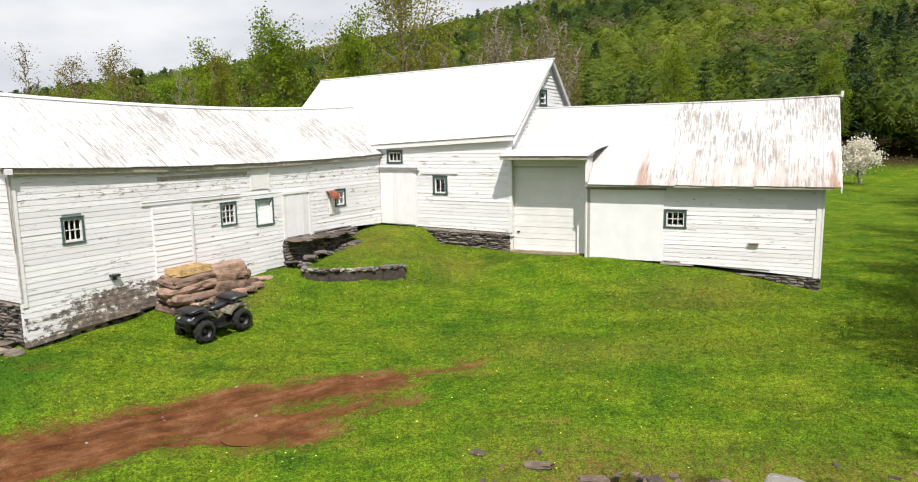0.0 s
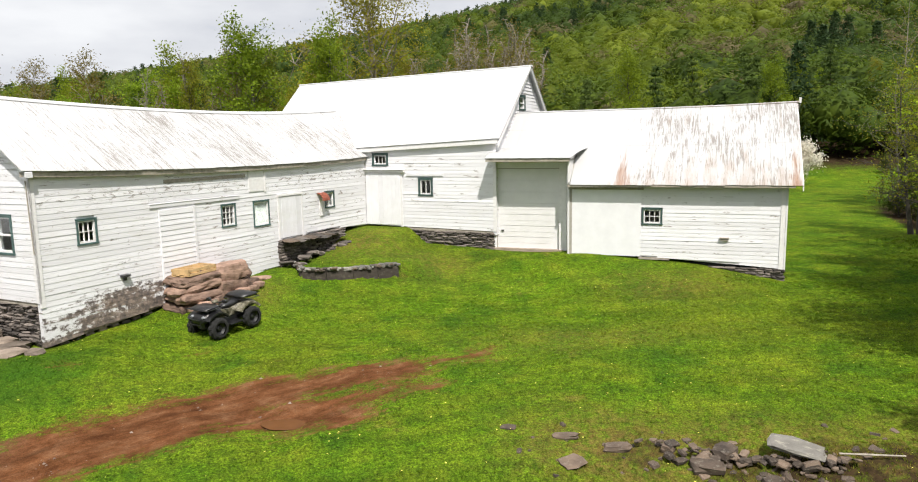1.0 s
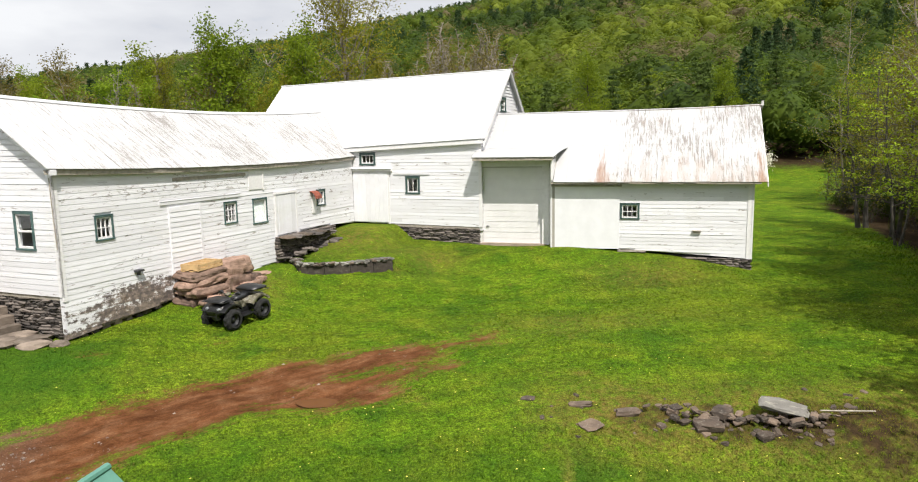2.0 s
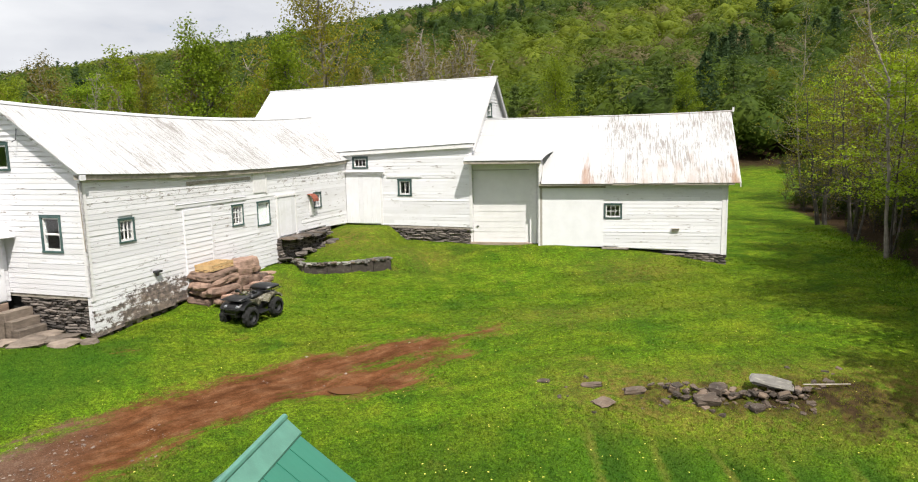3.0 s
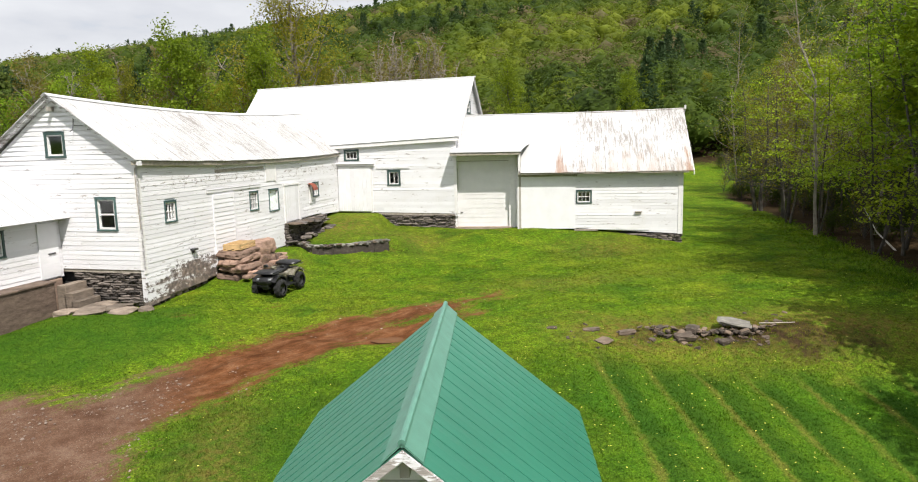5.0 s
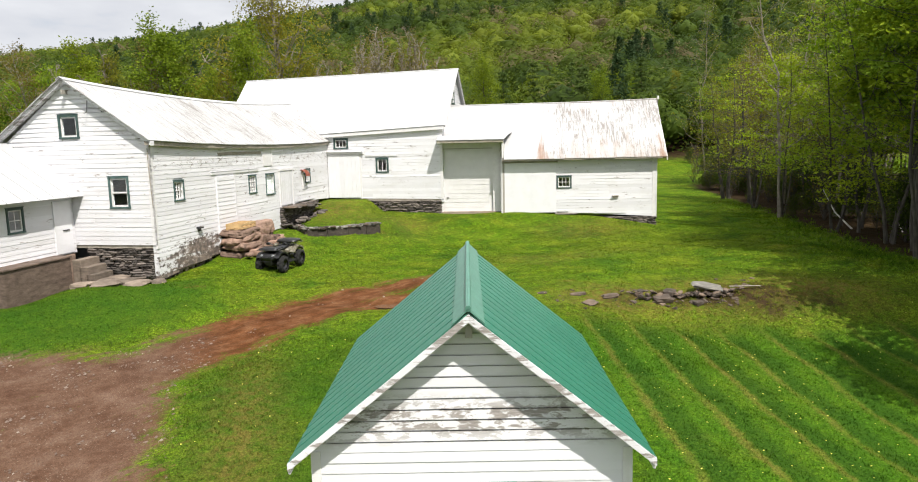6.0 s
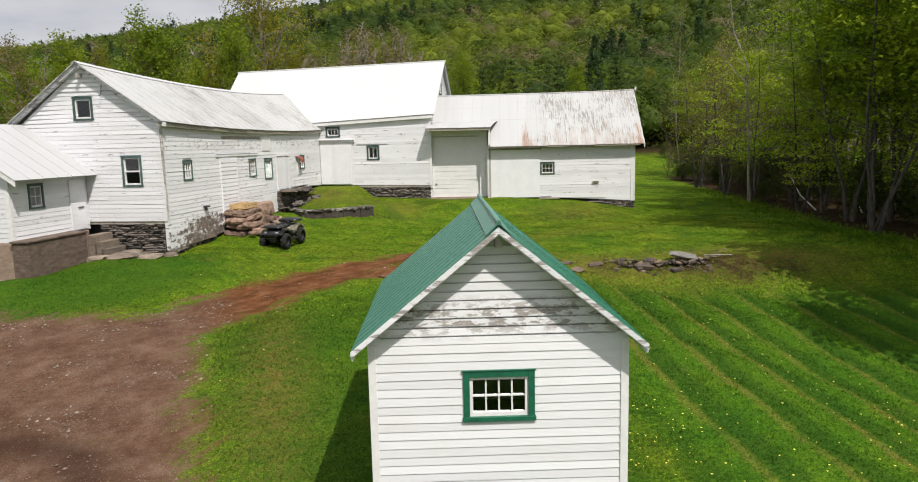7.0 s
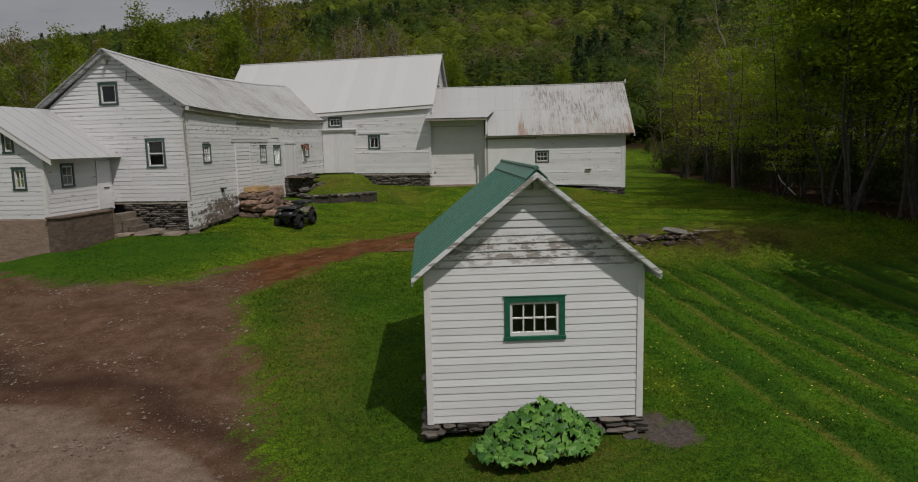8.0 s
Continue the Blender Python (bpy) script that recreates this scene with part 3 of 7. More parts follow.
def lush_at(x, y):
    """Rank, darker turf: left of the track, and round the shed."""
    a = ease(1.2, 3.0, (y - 9.0) - 0.55 * (x + 16)) * ease(-8.5, -11.5, x) * ease(19, 16, y)
    return np.clip(a + ease(-11.6, -9.6, x) * ease(-2.5, -4.5, x - 0.3 * y) * ease(12.5, 8, y) * 0.9, 0, 1)


def make_ground():
    def steps(lo, hi, step, far_lo, far_hi):
        mid, out, s = list(np.arange(lo, hi + step / 2, step)), [], step
        up, dn = [hi], [lo]
        while up[-1] < far_hi:
            s *= 1.09
            up.append(up[-1] + s)
        s = step
        while dn[-1] > far_lo:
            s *= 1.09
            dn.append(dn[-1] - s)
        return np.array(dn[:0:-1] + mid + up[1:])

    xs, ys = steps(-20, 16, 0.2, -1800, 1800), steps(-5, 30, 0.2, -900, 1800)
    x, y = [a.ravel() for a in np.meshgrid(xs, ys)]
    z = height(x, y)
    bare = track_bare(x, y)
    rough = np.array([noise.noise(Vector((a * 1.9, b * 1.9, 0))) if c > 0.2 else 0 for a, b, c in zip(x, y, bare)])
    calm = 1 - np.exp(-(((x + 4.35) / 1.0) ** 2 + ((y - 13.55) / 0.6) ** 2))
    z = z - 0.05 * np.clip(bare, 0, 0.8) + 0.022 * rough * bare * calm
    mown, dry, lush = mown_at(x, y), dry_at(x, y), lush_at(x, y)
    # litter under the wood and hill trees; its dark colour carries their shade
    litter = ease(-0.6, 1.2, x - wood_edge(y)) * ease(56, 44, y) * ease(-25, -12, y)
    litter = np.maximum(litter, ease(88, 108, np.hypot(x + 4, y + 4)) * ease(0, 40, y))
    for sx, sy, sr, st in ((1.3, 11.9, 0.8, .45), (2.6, 11.3, 1.0, .55), (4.2, 10.9, 1.0, .62), (5.7, 10.4, 1.2, .68), (7.0, 9.9, 1.5, .70), (8.5, 9.3, 1.2, .55)):
        litter = np.maximum(litter, st * np.exp(-(((x - sx) ** 2 + (y - sy) ** 2) / sr**2) ** 2))
    gravel = np.clip(ease(-9.4, -11.6, x) * ease(15.0, 12.0, y) + np.exp(-((x + 4.7) ** 2 + (y + 1.8) ** 2)) + ease(-11.2, -12.8, x) * ease(15, 12, y), 0, 1)
    side = ((x + 16.5) * -7 + (y - 6.5) * -6) / 9.2 + 0.35 * np.sin(x * 1.3) + 0.2 * np.sin(y * 2.1)
    pale, wet = ease(0.0, 1.0, side) * ease(-9.5, -11, x), np.exp(-(((side + 0.45) / 0.5) ** 2)) * ease(-9.5, -11, x)
    nx, ny = len(xs), len(ys)
    i = (np.arange(ny - 1)[:, None] * nx + np.arange(nx - 1)).ravel()
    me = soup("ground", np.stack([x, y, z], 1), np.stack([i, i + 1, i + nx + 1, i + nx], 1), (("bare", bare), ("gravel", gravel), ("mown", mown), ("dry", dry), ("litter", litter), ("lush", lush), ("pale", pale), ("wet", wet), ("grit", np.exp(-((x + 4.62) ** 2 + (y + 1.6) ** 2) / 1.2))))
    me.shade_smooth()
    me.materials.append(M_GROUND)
    tagged(new("ground", me), "mown green lawn with worn red-brown earth track", "ground", kind="structure")


make_ground()
g = G()
ring = [(-4.35 + 0.72 * math.cos(w) * (1 + 0.12 * math.sin(3 * w)), 13.55 + 0.36 * math.sin(w) * (1 + 0.15 * math.cos(2 * w))) for w in np.linspace(0, 2 * math.pi, 28, endpoint=False)]
wz = float(height(-4.35, 13.55)) - 0.016
g.add([(x, y, wz) for x, y in ring], [tuple(range(28))])
lone("puddle", g, M_WATER, "shallow muddy brown puddle in the track", "puddle", kind="structure")

# ---- buildings: shared builders ----
CLADS = []


def fmap(o, d, n):
    """A wall's own axes: s along d from o, z up, and out along n."""
    return lambda s, z, out=0.0: (o[0] + d[0] * s + n[0] * out, o[1] + d[1] * s + n[1] * out, z)


def line_at(pts, s):
    for (a, za), (b, zb) in zip(pts, pts[1:]):
        if s <= b:
            return za + (zb - za) * (s - a) / (b - a) if b > a else zb
    return pts[-1][1]


def wall(parent, fm, low, high, holes, course, mat, thick=0.12, name="wall", corner=True, label="", clad=True):
    """A board wall with real openings. low, high: its lower and upper line as (s, z). holes: (s0, s1, z0, z1)."""
    s0, s1 = low[0][0], low[-1][0]
    cuts = sorted({round(v, 4) for v in [p[0] for p in low + high] + [h for q in holes for h in q[:2]] if s0 <= v <= s1})
    g = G()
    for a, b in zip(cuts, cuts[1:]):
        mid = (a + b) / 2
        gaps = sorted((q[2], q[3]) for q in holes if q[0] < mid < q[1])
        la, lb, ha, hb = line_at(low, a + 1e-5), line_at(low, b - 1e-5), line_at(high, a + 1e-5), line_at(high, b - 1e-5)
        spans, bottom = [], (la, lb)
        for z0, z1 in gaps:
            spans.append((bottom, (z0, z0)))
            bottom = (z1, z1)
        spans.append((bottom, (ha, hb)))
        for (p, q), (r, t) in spans:
            if r - p > 0.01 or t - q > 0.01:
                quad = ((a, p), (b, q), (b, t), (a, r))
                g.hexa([fm(s, z, -0.03) for s, z in quad], [fm(s, z, -0.03 - thick) for s, z in quad])
    w = part(name, g, mat if clad else M_SHEATH, parent, label)
    if clad:
        CLADS.append((w, fm, low, high, holes, course, mat))
    return w


def clad_wall(w, fm, low, high, holes, course, mat, rng):
    """Lapped boards, each a wedge of its own, cut round the openings and along the lower and upper lines."""
    s0, s1 = low[0][0], low[-1][0]
    zmin, zmax = min(p[1] for p in low), max(p[1] for p in high)
    count = 0
    fine = np.linspace(s0, s1, int((s1 - s0) / 0.05) + 2)
    lo = np.array([line_at(low, s) for s in fine])
    hi = np.array([line_at(high, s) for s in fine])
    rows = int((zmax - zmin) / course) + 1
    for r in range(rows):
        z0, z1 = zmin + r * course, zmin + (r + 1) * course
        zc = (z0 + z1) / 2
        ok = (lo <= zc) & (hi >= zc)
        for q in holes:
            if q[2] < z1 - 0.02 and q[3] > z0 + 0.02:
                ok &= ~((fine > q[0]) & (fine < q[1]))
        runs, start = [], None
        for i, good in enumerate(ok):
            if good and start is None:
                start = i
            if start is not None and (not good or i == len(ok) - 1):
                end = i if good else i - 1
                if fine[end] - fine[start] > 0.06:
                    runs.append((fine[start], fine[end]))
                start = None
        for a, b in runs:
            for q in holes:
                if q[2] < z1 - 0.02 and q[3] > z0 + 0.02:
                    if 0 < a - q[1] < 0.08 or abs(a - q[1]) < 0.06:
                        a = q[1]
                    if abs(q[0] - b) < 0.06:
                        b = q[0]
            ends = [a]
            while b - ends[-1] > 5.2:
                ends.append(ends[-1] + rng.uniform(2.6, 4.6))
            ends.append(b)
            for p, q in zip(ends, ends[1:]):
                p2, q2 = p + (0.002 if p > a else 0), q - (0.002 if q < b else 0)
                zb = [max(z0, line_at(low, s)) for s in (p2, q2)]
                zt = [min(z1 + 0.012, max(line_at(high, s), zb[i] + 0.01)) for i, s in enumerate((p2, q2))]
                sag = rng.uniform(-0.006, 0.006)
                out = (0.0125 if course < 0.15 else 0.0095) + rng.uniform(0, 0.003) + (0.007 if rng.random() < 0.07 else 0)
                quad = ((p2, zb[0] + sag), (q2, zb[1] - sag), (q2, zt[1]), (p2, zt[0]))
                depth = (out, out, 0.002, 0.002)
                g = G().hexa([fm(s, z, d) for (s, z), d in zip(quad, depth)], [fm(s, z, -0.028) for s, z in quad])
                part("clapboard", g, mat, w)
                count += 1
    return count


def window(parent, fm, s0, s1, z0, z1, cols, rows, trim, sash=None, case=0.075, behind=None, double=False):
    """A window: casing, sill, sash with its bars, and panes. s0..z1: the casing's outer edge. Returns the hole."""
    sash = sash or M_TRIM
    g = G()
    g.slab(fm, s0, s0 + case, z0, z1, -0.05, 0.035).slab(fm, s1 - case, s1, z0, z1, -0.05, 0.035)
    g.slab(fm, s0 + case, s1 - case, z1 - case, z1, -0.05, 0.035).slab(fm, s0 - 0.02, s1 + 0.02, z1, z1 + 0.018, -0.03, 0.045)
    w = part("window", g, trim, parent, "", bevel=0.004)
    part("window_sill", G().slab(fm, s0 - 0.015, s1 + 0.015, z0 - 0.015, z0 + case * 0.6, -0.05, 0.045), trim, w, bevel=0.006)
    a, b, c, d = s0 + case, s1 - case, z0 + case * 0.6, z1 - case
    f = 0.045
    g = G().slab(fm, a, a + f, c, d, -0.06, 0.0).slab(fm, b - f, b, c, d, -0.06, 0.0).slab(fm, a + f, b - f, c, c + f * 1.3, -0.06, 0.0).slab(fm, a + f, b - f, d - f, d, -0.06, 0.0)
    if double:
        g.slab(fm, a + f, b - f, (c + d) / 2 - 0.025, (c + d) / 2 + 0.025, -0.06, 0.004)
    part("sash", g, sash, w)
    a2, b2, c2, d2 = a + f, b - f, c + f * 1.3, d - f
    g = G()
    for i in range(1, cols):
        s = a2 + (b2 - a2) * i / cols
        g.slab(fm, s - 0.011, s + 0.011, c2, d2, -0.055, -0.012)
    for j in range(1, rows):
        z = c2 + (d2 - c2) * j / rows
        g.slab(fm, a2, b2, z - 0.011, z + 0.011, -0.053, -0.014)
    if g.v:
        part("glazing_bar", g, sash, w)
    for i in range(cols):
        for j in range(rows):
            p, q = a2 + (b2 - a2) * i / cols, a2 + (b2 - a2) * (i + 1) / cols
            r, t = c2 + (d2 - c2) * j / rows, c2 + (d2 - c2) * (j + 1) / rows
            pane = part("pane", G().slab(fm, p, q, r, t, -0.040, -0.036), M_GLASS, w)
            pane.visible_shadow = False
    if behind:
        part("blind", G().slab(fm, a, b, c, d, -0.10, -0.075), behind, w, "pale board behind the glass")
    return (s0 + case - 0.01, s1 - case + 0.01, z0 + case * 0.5, z1 - case + 0.01)


def sheets(parent, quad, width, mat, seam=0.03, thick=0.025, name="roof_sheet", wave=None, n=6, jig=0.0, rng=None):
    """Roof sheets side by side. quad(a, b): the point of the slope a of the way along the eave (in metres) and b of the way up.
    wave: how far along the roof goes, in metres. Each sheet has a folded seam along one edge."""
    rng = rng or random.Random(5)
    count = max(1, round(wave / width))
    w = wave / count
    made = []
    for i in range(count):
        a0, a1 = i * w, (i + 1) * w - 0.003
        e = rng.uniform(-jig, jig)
        rows = []
        for j in range(n + 1):
            b = j / n
            pts = [Vector(quad(a, b)) for a in (a0, a0 + 0.018, a0 + 0.022, (a0 + a1) / 2, a1)]
            along = (Vector(quad(a1, b)) - Vector(quad(a0, b))).normalized()
            b0, b1 = (b, b + 0.01) if j < n else (b - 0.01, b)
            up = (Vector(quad(a0, b1)) - Vector(quad(a0, b0))).normalized()
            nrm = along.cross(up).normalized()
            if nrm.z < 0:
                nrm = -nrm
            if j == 0:
                pts = [p - up * e for p in pts]
            lift = (seam, seam, 0.002, 0.004 + 0.004 * math.sin(i * 7.0), 0.0)
            rows.append(([p + nrm * h for p, h in zip(pts, lift)], nrm))
        g = G()
        k = 5
        top = [p for pts, _ in rows for p in pts]
        bot = [p - nrm * thick for pts, nrm in rows for p in (pts[0] - nrm * seam, pts[1] - nrm * seam, *pts[2:])]
        f = []
        for j in range(n):
            for c in range(k - 1):
                q = (j * k + c, j * k + c + 1, (j + 1) * k + c + 1, (j + 1) * k + c)
                f.append(q)
                f.append(tuple(v + len(top) for v in q[::-1]))
        L = len(top)
        for c in range(k - 1):
            f.append((c + 1, c, c + L, c + 1 + L))
            f.append((n * k + c, n * k + c + 1, n * k + c + 1 + L, n * k + c + L))
        for j in range(n):
            f.append((j * k, (j + 1) * k, (j + 1) * k + L, j * k + L))
            f.append(((j + 1) * k + k - 1, j * k + k - 1, j * k + k - 1 + L, (j + 1) * k + k - 1 + L))
        g.add(top + bot, f)
        made.append(part(name, g, mat, parent))
    return made


BARN = pose(0, 0, 0, 0, 0, -28.43)
WING = pose(0, 0, 0, 0, 0, -23.4)


# ---- long barn ----
def a_eave(v):
    return 7.28 + (0.19 * ((18.5 - v) / 8.6) ** 2 if v < 18.5 else 0.13 * ((v - 18.5) / 7.5) ** 2)


def a_ridge(v):
    return 9.43 + (0.22 * ((18.5 - v) / 8.5) ** 2 if v < 18.5 else 0.12 * ((v - 18.5) / 5.5) ** 2)


def long_barn():
    root = thing("long_barn", BARN @ pose(-19, 10.1, 2.4), "long white clapboard barn with a sagging metal roof", "barn")
    off = Matrix.Translation((19, -10.1, -2.4))

    def P(name, g, mat, parent=root, label="", **kw):
        return part(name, g, mat, parent, label, **kw)

    def shift(f):
        return lambda s, z, out=0.0: tuple(off @ Vector(f(s, z, out)))

    east = shift(fmap((-19, 10.1), (0, 1), (1, 0)))
    L = 16.3
    H = [window(root, east, 11.32 - 10.1, 11.98 - 10.1, 5.27, 6.01, 3, 2, M_TEAL, case=0.055), window(root, east, 16.92 - 10.1, 17.65 - 10.1, 5.13, 5.94, 3, 3, M_TEAL, case=0.05),
         window(root, east, 18.57 - 10.1, 19.48 - 10.1, 4.94, 5.93, 1, 1, M_TEAL, case=0.055, behind=M_BLIND), window(root, east, 23.1 - 10.1, 23.82 - 10.1, 5.25, 5.98, 2, 2, M_DKTRIM)]
    high = [(s, a_eave(10.1 + s) - 0.06) for s in np.linspace(0, L, 12)]
    low = [(0, 2.58), (3.9, 2.85), (4.0, 2.85), (9.88, 3.2), (9.9, 4.22), (13.4, 4.3), (L, 4.12)]
    wall(root, east, low, high, H, 0.16, M_SIDE_A)
    south = shift(fmap((-24.9, 10.1), (1, 0), (0, -1)))
    W = 5.9
    H2 = [window(root, south, -22.43 + 24.9, -21.63 + 24.9, 7.59, 8.42, 1, 1, M_DKTRIM, case=0.085), window(root, south, -20.68 + 24.9, -19.88 + 24.9, 5.14, 6.25, 1, 2, M_TEAL, double=True, behind=None)]
    wall(root, south, [(0, 3.83), (W, 3.83)], [(0, 7.3), (2.92, 9.55), (W, 7.36)], H2, 0.16, M_SIDE)
    west = shift(fmap((-24.9, 26.4), (0, -1), (-1, 0)))
    wall(root, west, [(0, 3.0), (L, 3.0)], [(0, 7.3), (L, 7.3)], [], 0.16, M_SIDE, clad=False)
    north = shift(fmap((-19, 29.0), (-1, 0), (0, 1)))
    wall(root, north, [(0, 3.0), (W, 3.0)], [(0, 7.2), (2.98, 9.3), (W, 7.2)], [], 0.16, M_SIDE, clad=False)
    # corner boards, eaves board and rakes
    P("corner_board", G().slab(east, -0.03, 0.11, 3.7, 7.38, -0.02, 0.035).slab(south, W - 0.12, W + 0.035, 3.83, 7.38, -0.02, 0.03), M_TRIM)
    g = G()
    for a, b in zip(np.linspace(-0.2, L - 0.1, 13), np.linspace(-0.2, L - 0.1, 13)[1:]):
        g.hexa([east(a, a_eave(10.1 + a) - 0.17, 0.16), east(b, a_eave(10.1 + b) - 0.17, 0.16), east(b, a_eave(10.1 + b) - 0.03, 0.17), east(a, a_eave(10.1 + a) - 0.03, 0.17)],
               [east(a, a_eave(10.1 + a) - 0.17, -0.02), east(b, a_eave(10.1 + b) - 0.17, -0.02), east(b, a_eave(10.1 + b) - 0.03, -0.02), east(a, a_eave(10.1 + a) - 0.03, -0.02)])
    P("eaves_board", g, M_GREYWOOD)
    for side in (1, -1):
        e = (-21.98 + side * 3.2 + 24.9, 7.45)
        r = (2.92, 9.66)
        P("rake_board", G().hexa([south(r[0], r[1] - 0.17, 0.20), south(e[0], e[1] - 0.17, 0.20), south(e[0], e[1] - 0.03, 0.20), south(r[0], r[1] - 0.03, 0.20)],
                                 [south(r[0], r[1] - 0.17, 0.0), south(e[0], e[1] - 0.17, 0.0), south(e[0], e[1] - 0.03, 0.0), south(r[0], r[1] - 0.03, 0.0)]), M_GREYPAINT)
    roof = P("roof", G().box(*(off @ Vector((-22.02, 9.9, 9.30)))[:1], (off @ Vector((-21.94, 0, 0)))[0], -0.25, 18.0, 6.70, 6.85), M_SHEATH)
    sheets(roof, lambda a, b: off @ Vector((-18.78 - 3.2 * b, 9.82 + a, a_eave(9.82 + a) + (a_ridge(9.82 + a) - a_eave(9.82 + a)) * b)), 0.62, M_ROOF_A, 0.006, wave=18.5, n=3, jig=0.015)
    sheets(roof, lambda a, b: off @ Vector((-25.18 + 3.2 * b, 9.82 + a, 7.4 + (a_ridge(9.82 + a) - 7.4) * b)), 0.62, M_ROOF_A, 0.006, wave=18.5, n=3, jig=0.01)
    g = G()
    for side in (1, -1):
        vs = np.linspace(9.8, 28.2, 14)
        for a, b in zip(vs, vs[1:]):
            q = [(-21.98, a, a_ridge(a) + 0.035), (-21.98, b, a_ridge(b) + 0.035), (-21.98 + side * 0.16, b, a_ridge(b) - 0.065), (-21.98 + side * 0.16, a, a_ridge(a) - 0.065)]
            q = q if side < 0 else q[::-1]
            g.hexa([off @ Vector(p) for p in q], [off @ (Vector(p) - Vector((0, 0, 0.02))) for p in q])
    P("ridge_cap", g, M_ROOF_B, roof)
    # things fixed to the long wall
    door = P("sliding_door", G().slab(east, 14.2 - 10.1, 15.68 - 10.1, 3.25, 6.02, -0.02, 0.05), M_DOOR_OLD, label="flaked white board door")
    for i in range(16):
        P("door_board", G().hexa([east(4.1, 3.27 + i * 0.171, 0.075), east(5.58, 3.27 + i * 0.171, 0.075), east(5.58, 3.435 + i * 0.171, 0.06), east(4.1, 3.435 + i * 0.171, 0.06)],
                                 [east(4.1, 3.27 + i * 0.171, 0.05), east(5.58, 3.27 + i * 0.171, 0.05), east(5.58, 3.435 + i * 0.171, 0.05), east(4.1, 3.435 + i * 0.171, 0.05)]), M_DOOR_OLD, door)
    P("door_batten", G().slab(east, 5.5, 5.6, 3.25, 6.05, 0.05, 0.085), M_DOOR_OLD, door)
    P("door_track", G().slab(east, 3.75, 7.75, 6.10, 6.21, 0.0, 0.045).slab(east, 3.75, 7.75, 6.21, 6.225, 0.0, 0.06), M_DOOR_OLD, label="flaked white track board")
    P("weathered_board", G().slab(east, 4.4, 8.15, 6.86, 6.98, 0.0, 0.022), M_GREYWOOD, label="grey weathered bare board")
    P("patch_board", G().slab(east, 8.3, 9.2, 6.3, 7.2, 0.0, 0.035).slab(east, 9.14, 9.22, 6.25, 7.22, 0.0, 0.055), M_TRIM)
    d2 = P("side_door", G().slab(east, 9.95, 11.32, 4.3, 5.98, 0.0, 0.04), M_DOOR_OLD, label="white plank side door")
    P("door_frame", G().slab(east, 9.86, 9.95, 4.25, 6.05, 0.0, 0.06).slab(east, 11.32, 11.4, 4.25, 6.05, 0.0, 0.06).slab(east, 9.84, 11.42, 6.0, 6.08, 0.0, 0.08), M_TRIM, d2)
    for i in range(1, 6):
        P("plank", G().slab(east, 9.95 + i * 0.228 - 0.108, 9.95 + i * 0.228 + 0.112, 4.31, 5.97, 0.04, 0.052), M_DOOR_OLD, d2)
    hood = G()
    for a, b in zip(np.linspace(0, math.pi / 2, 5), np.linspace(0, math.pi / 2, 5)[1:]):
        hood.hexa([east(12.45, 5.62 + 0.34 * math.sin(a), 0.34 * math.cos(a)), east(12.95, 5.62 + 0.34 * math.sin(a), 0.34 * math.cos(a)), east(12.95, 5.62 + 0.34 * math.sin(b), 0.34 * math.cos(b)), east(12.45, 5.62 + 0.34 * math.sin(b), 0.34 * math.cos(b))],
                  [east(12.45, 5.62 + 0.32 * math.sin(a), 0.32 * math.cos(a)), east(12.95, 5.62 + 0.32 * math.sin(a), 0.32 * math.cos(a)), east(12.95, 5.62 + 0.32 * math.sin(b), 0.32 * math.cos(b)), east(12.45, 5.62 + 0.32 * math.sin(b), 0.32 * math.cos(b))])
    v = P("vent_hood", hood, M_RUST, label="rusted red curved sheet-metal vent hood")
    P("vent_board", G().slab(east, 12.6, 12.9, 4.95, 5.75, 0.0, 0.05), M_TRIM, v)
    b = P("wall_bracket", G().slab(east, 2.5, 2.78, 4.10, 4.16, 0.0, 0.16).slab(east, 2.6, 2.68, 3.98, 4.10, 0.0, 0.09), M_STEEL, label="small dark steel bracket")
    P("corner_pipe", G().tube([south(W - 0.02, 7.2, 0.07), south(W - 0.02, 6.3, 0.06), south(W + 0.01, 5.2, 0.05)], 0.014), M_GREYWOOD)
    pole = P("service_bracket", G().tube([south(3.72, 9.0, 0.02), south(3.72, 8.5, 0.1), south(3.72, 8.42, 0.24)], 0.014).tube([south(3.72, 8.62, 0.05), south(4.1, 8.6, 0.05), south(4.25, 8.5, 0.04)], 0.01), M_STEEL, label="thin wire bracket")
    P("insulator", G().tube([south(4.25, 8.46, 0.03), south(4.25, 8.56, 0.03)], 0.03), M_DARK, pole)
    P("floor", G().hexa([off @ Vector(p) for p in ((-24.85, 10.2, 3.9), (-19.1, 10.2, 3.9), (-19.1, 29, 3.9), (-24.85, 29, 3.9))][::-1], [off @ Vector(p) for p in ((-24.85, 10.2, 3.8), (-19.1, 10.2, 3.8), (-19.1, 29, 3.8), (-24.85, 29, 3.8))][::-1]), M_DARK)
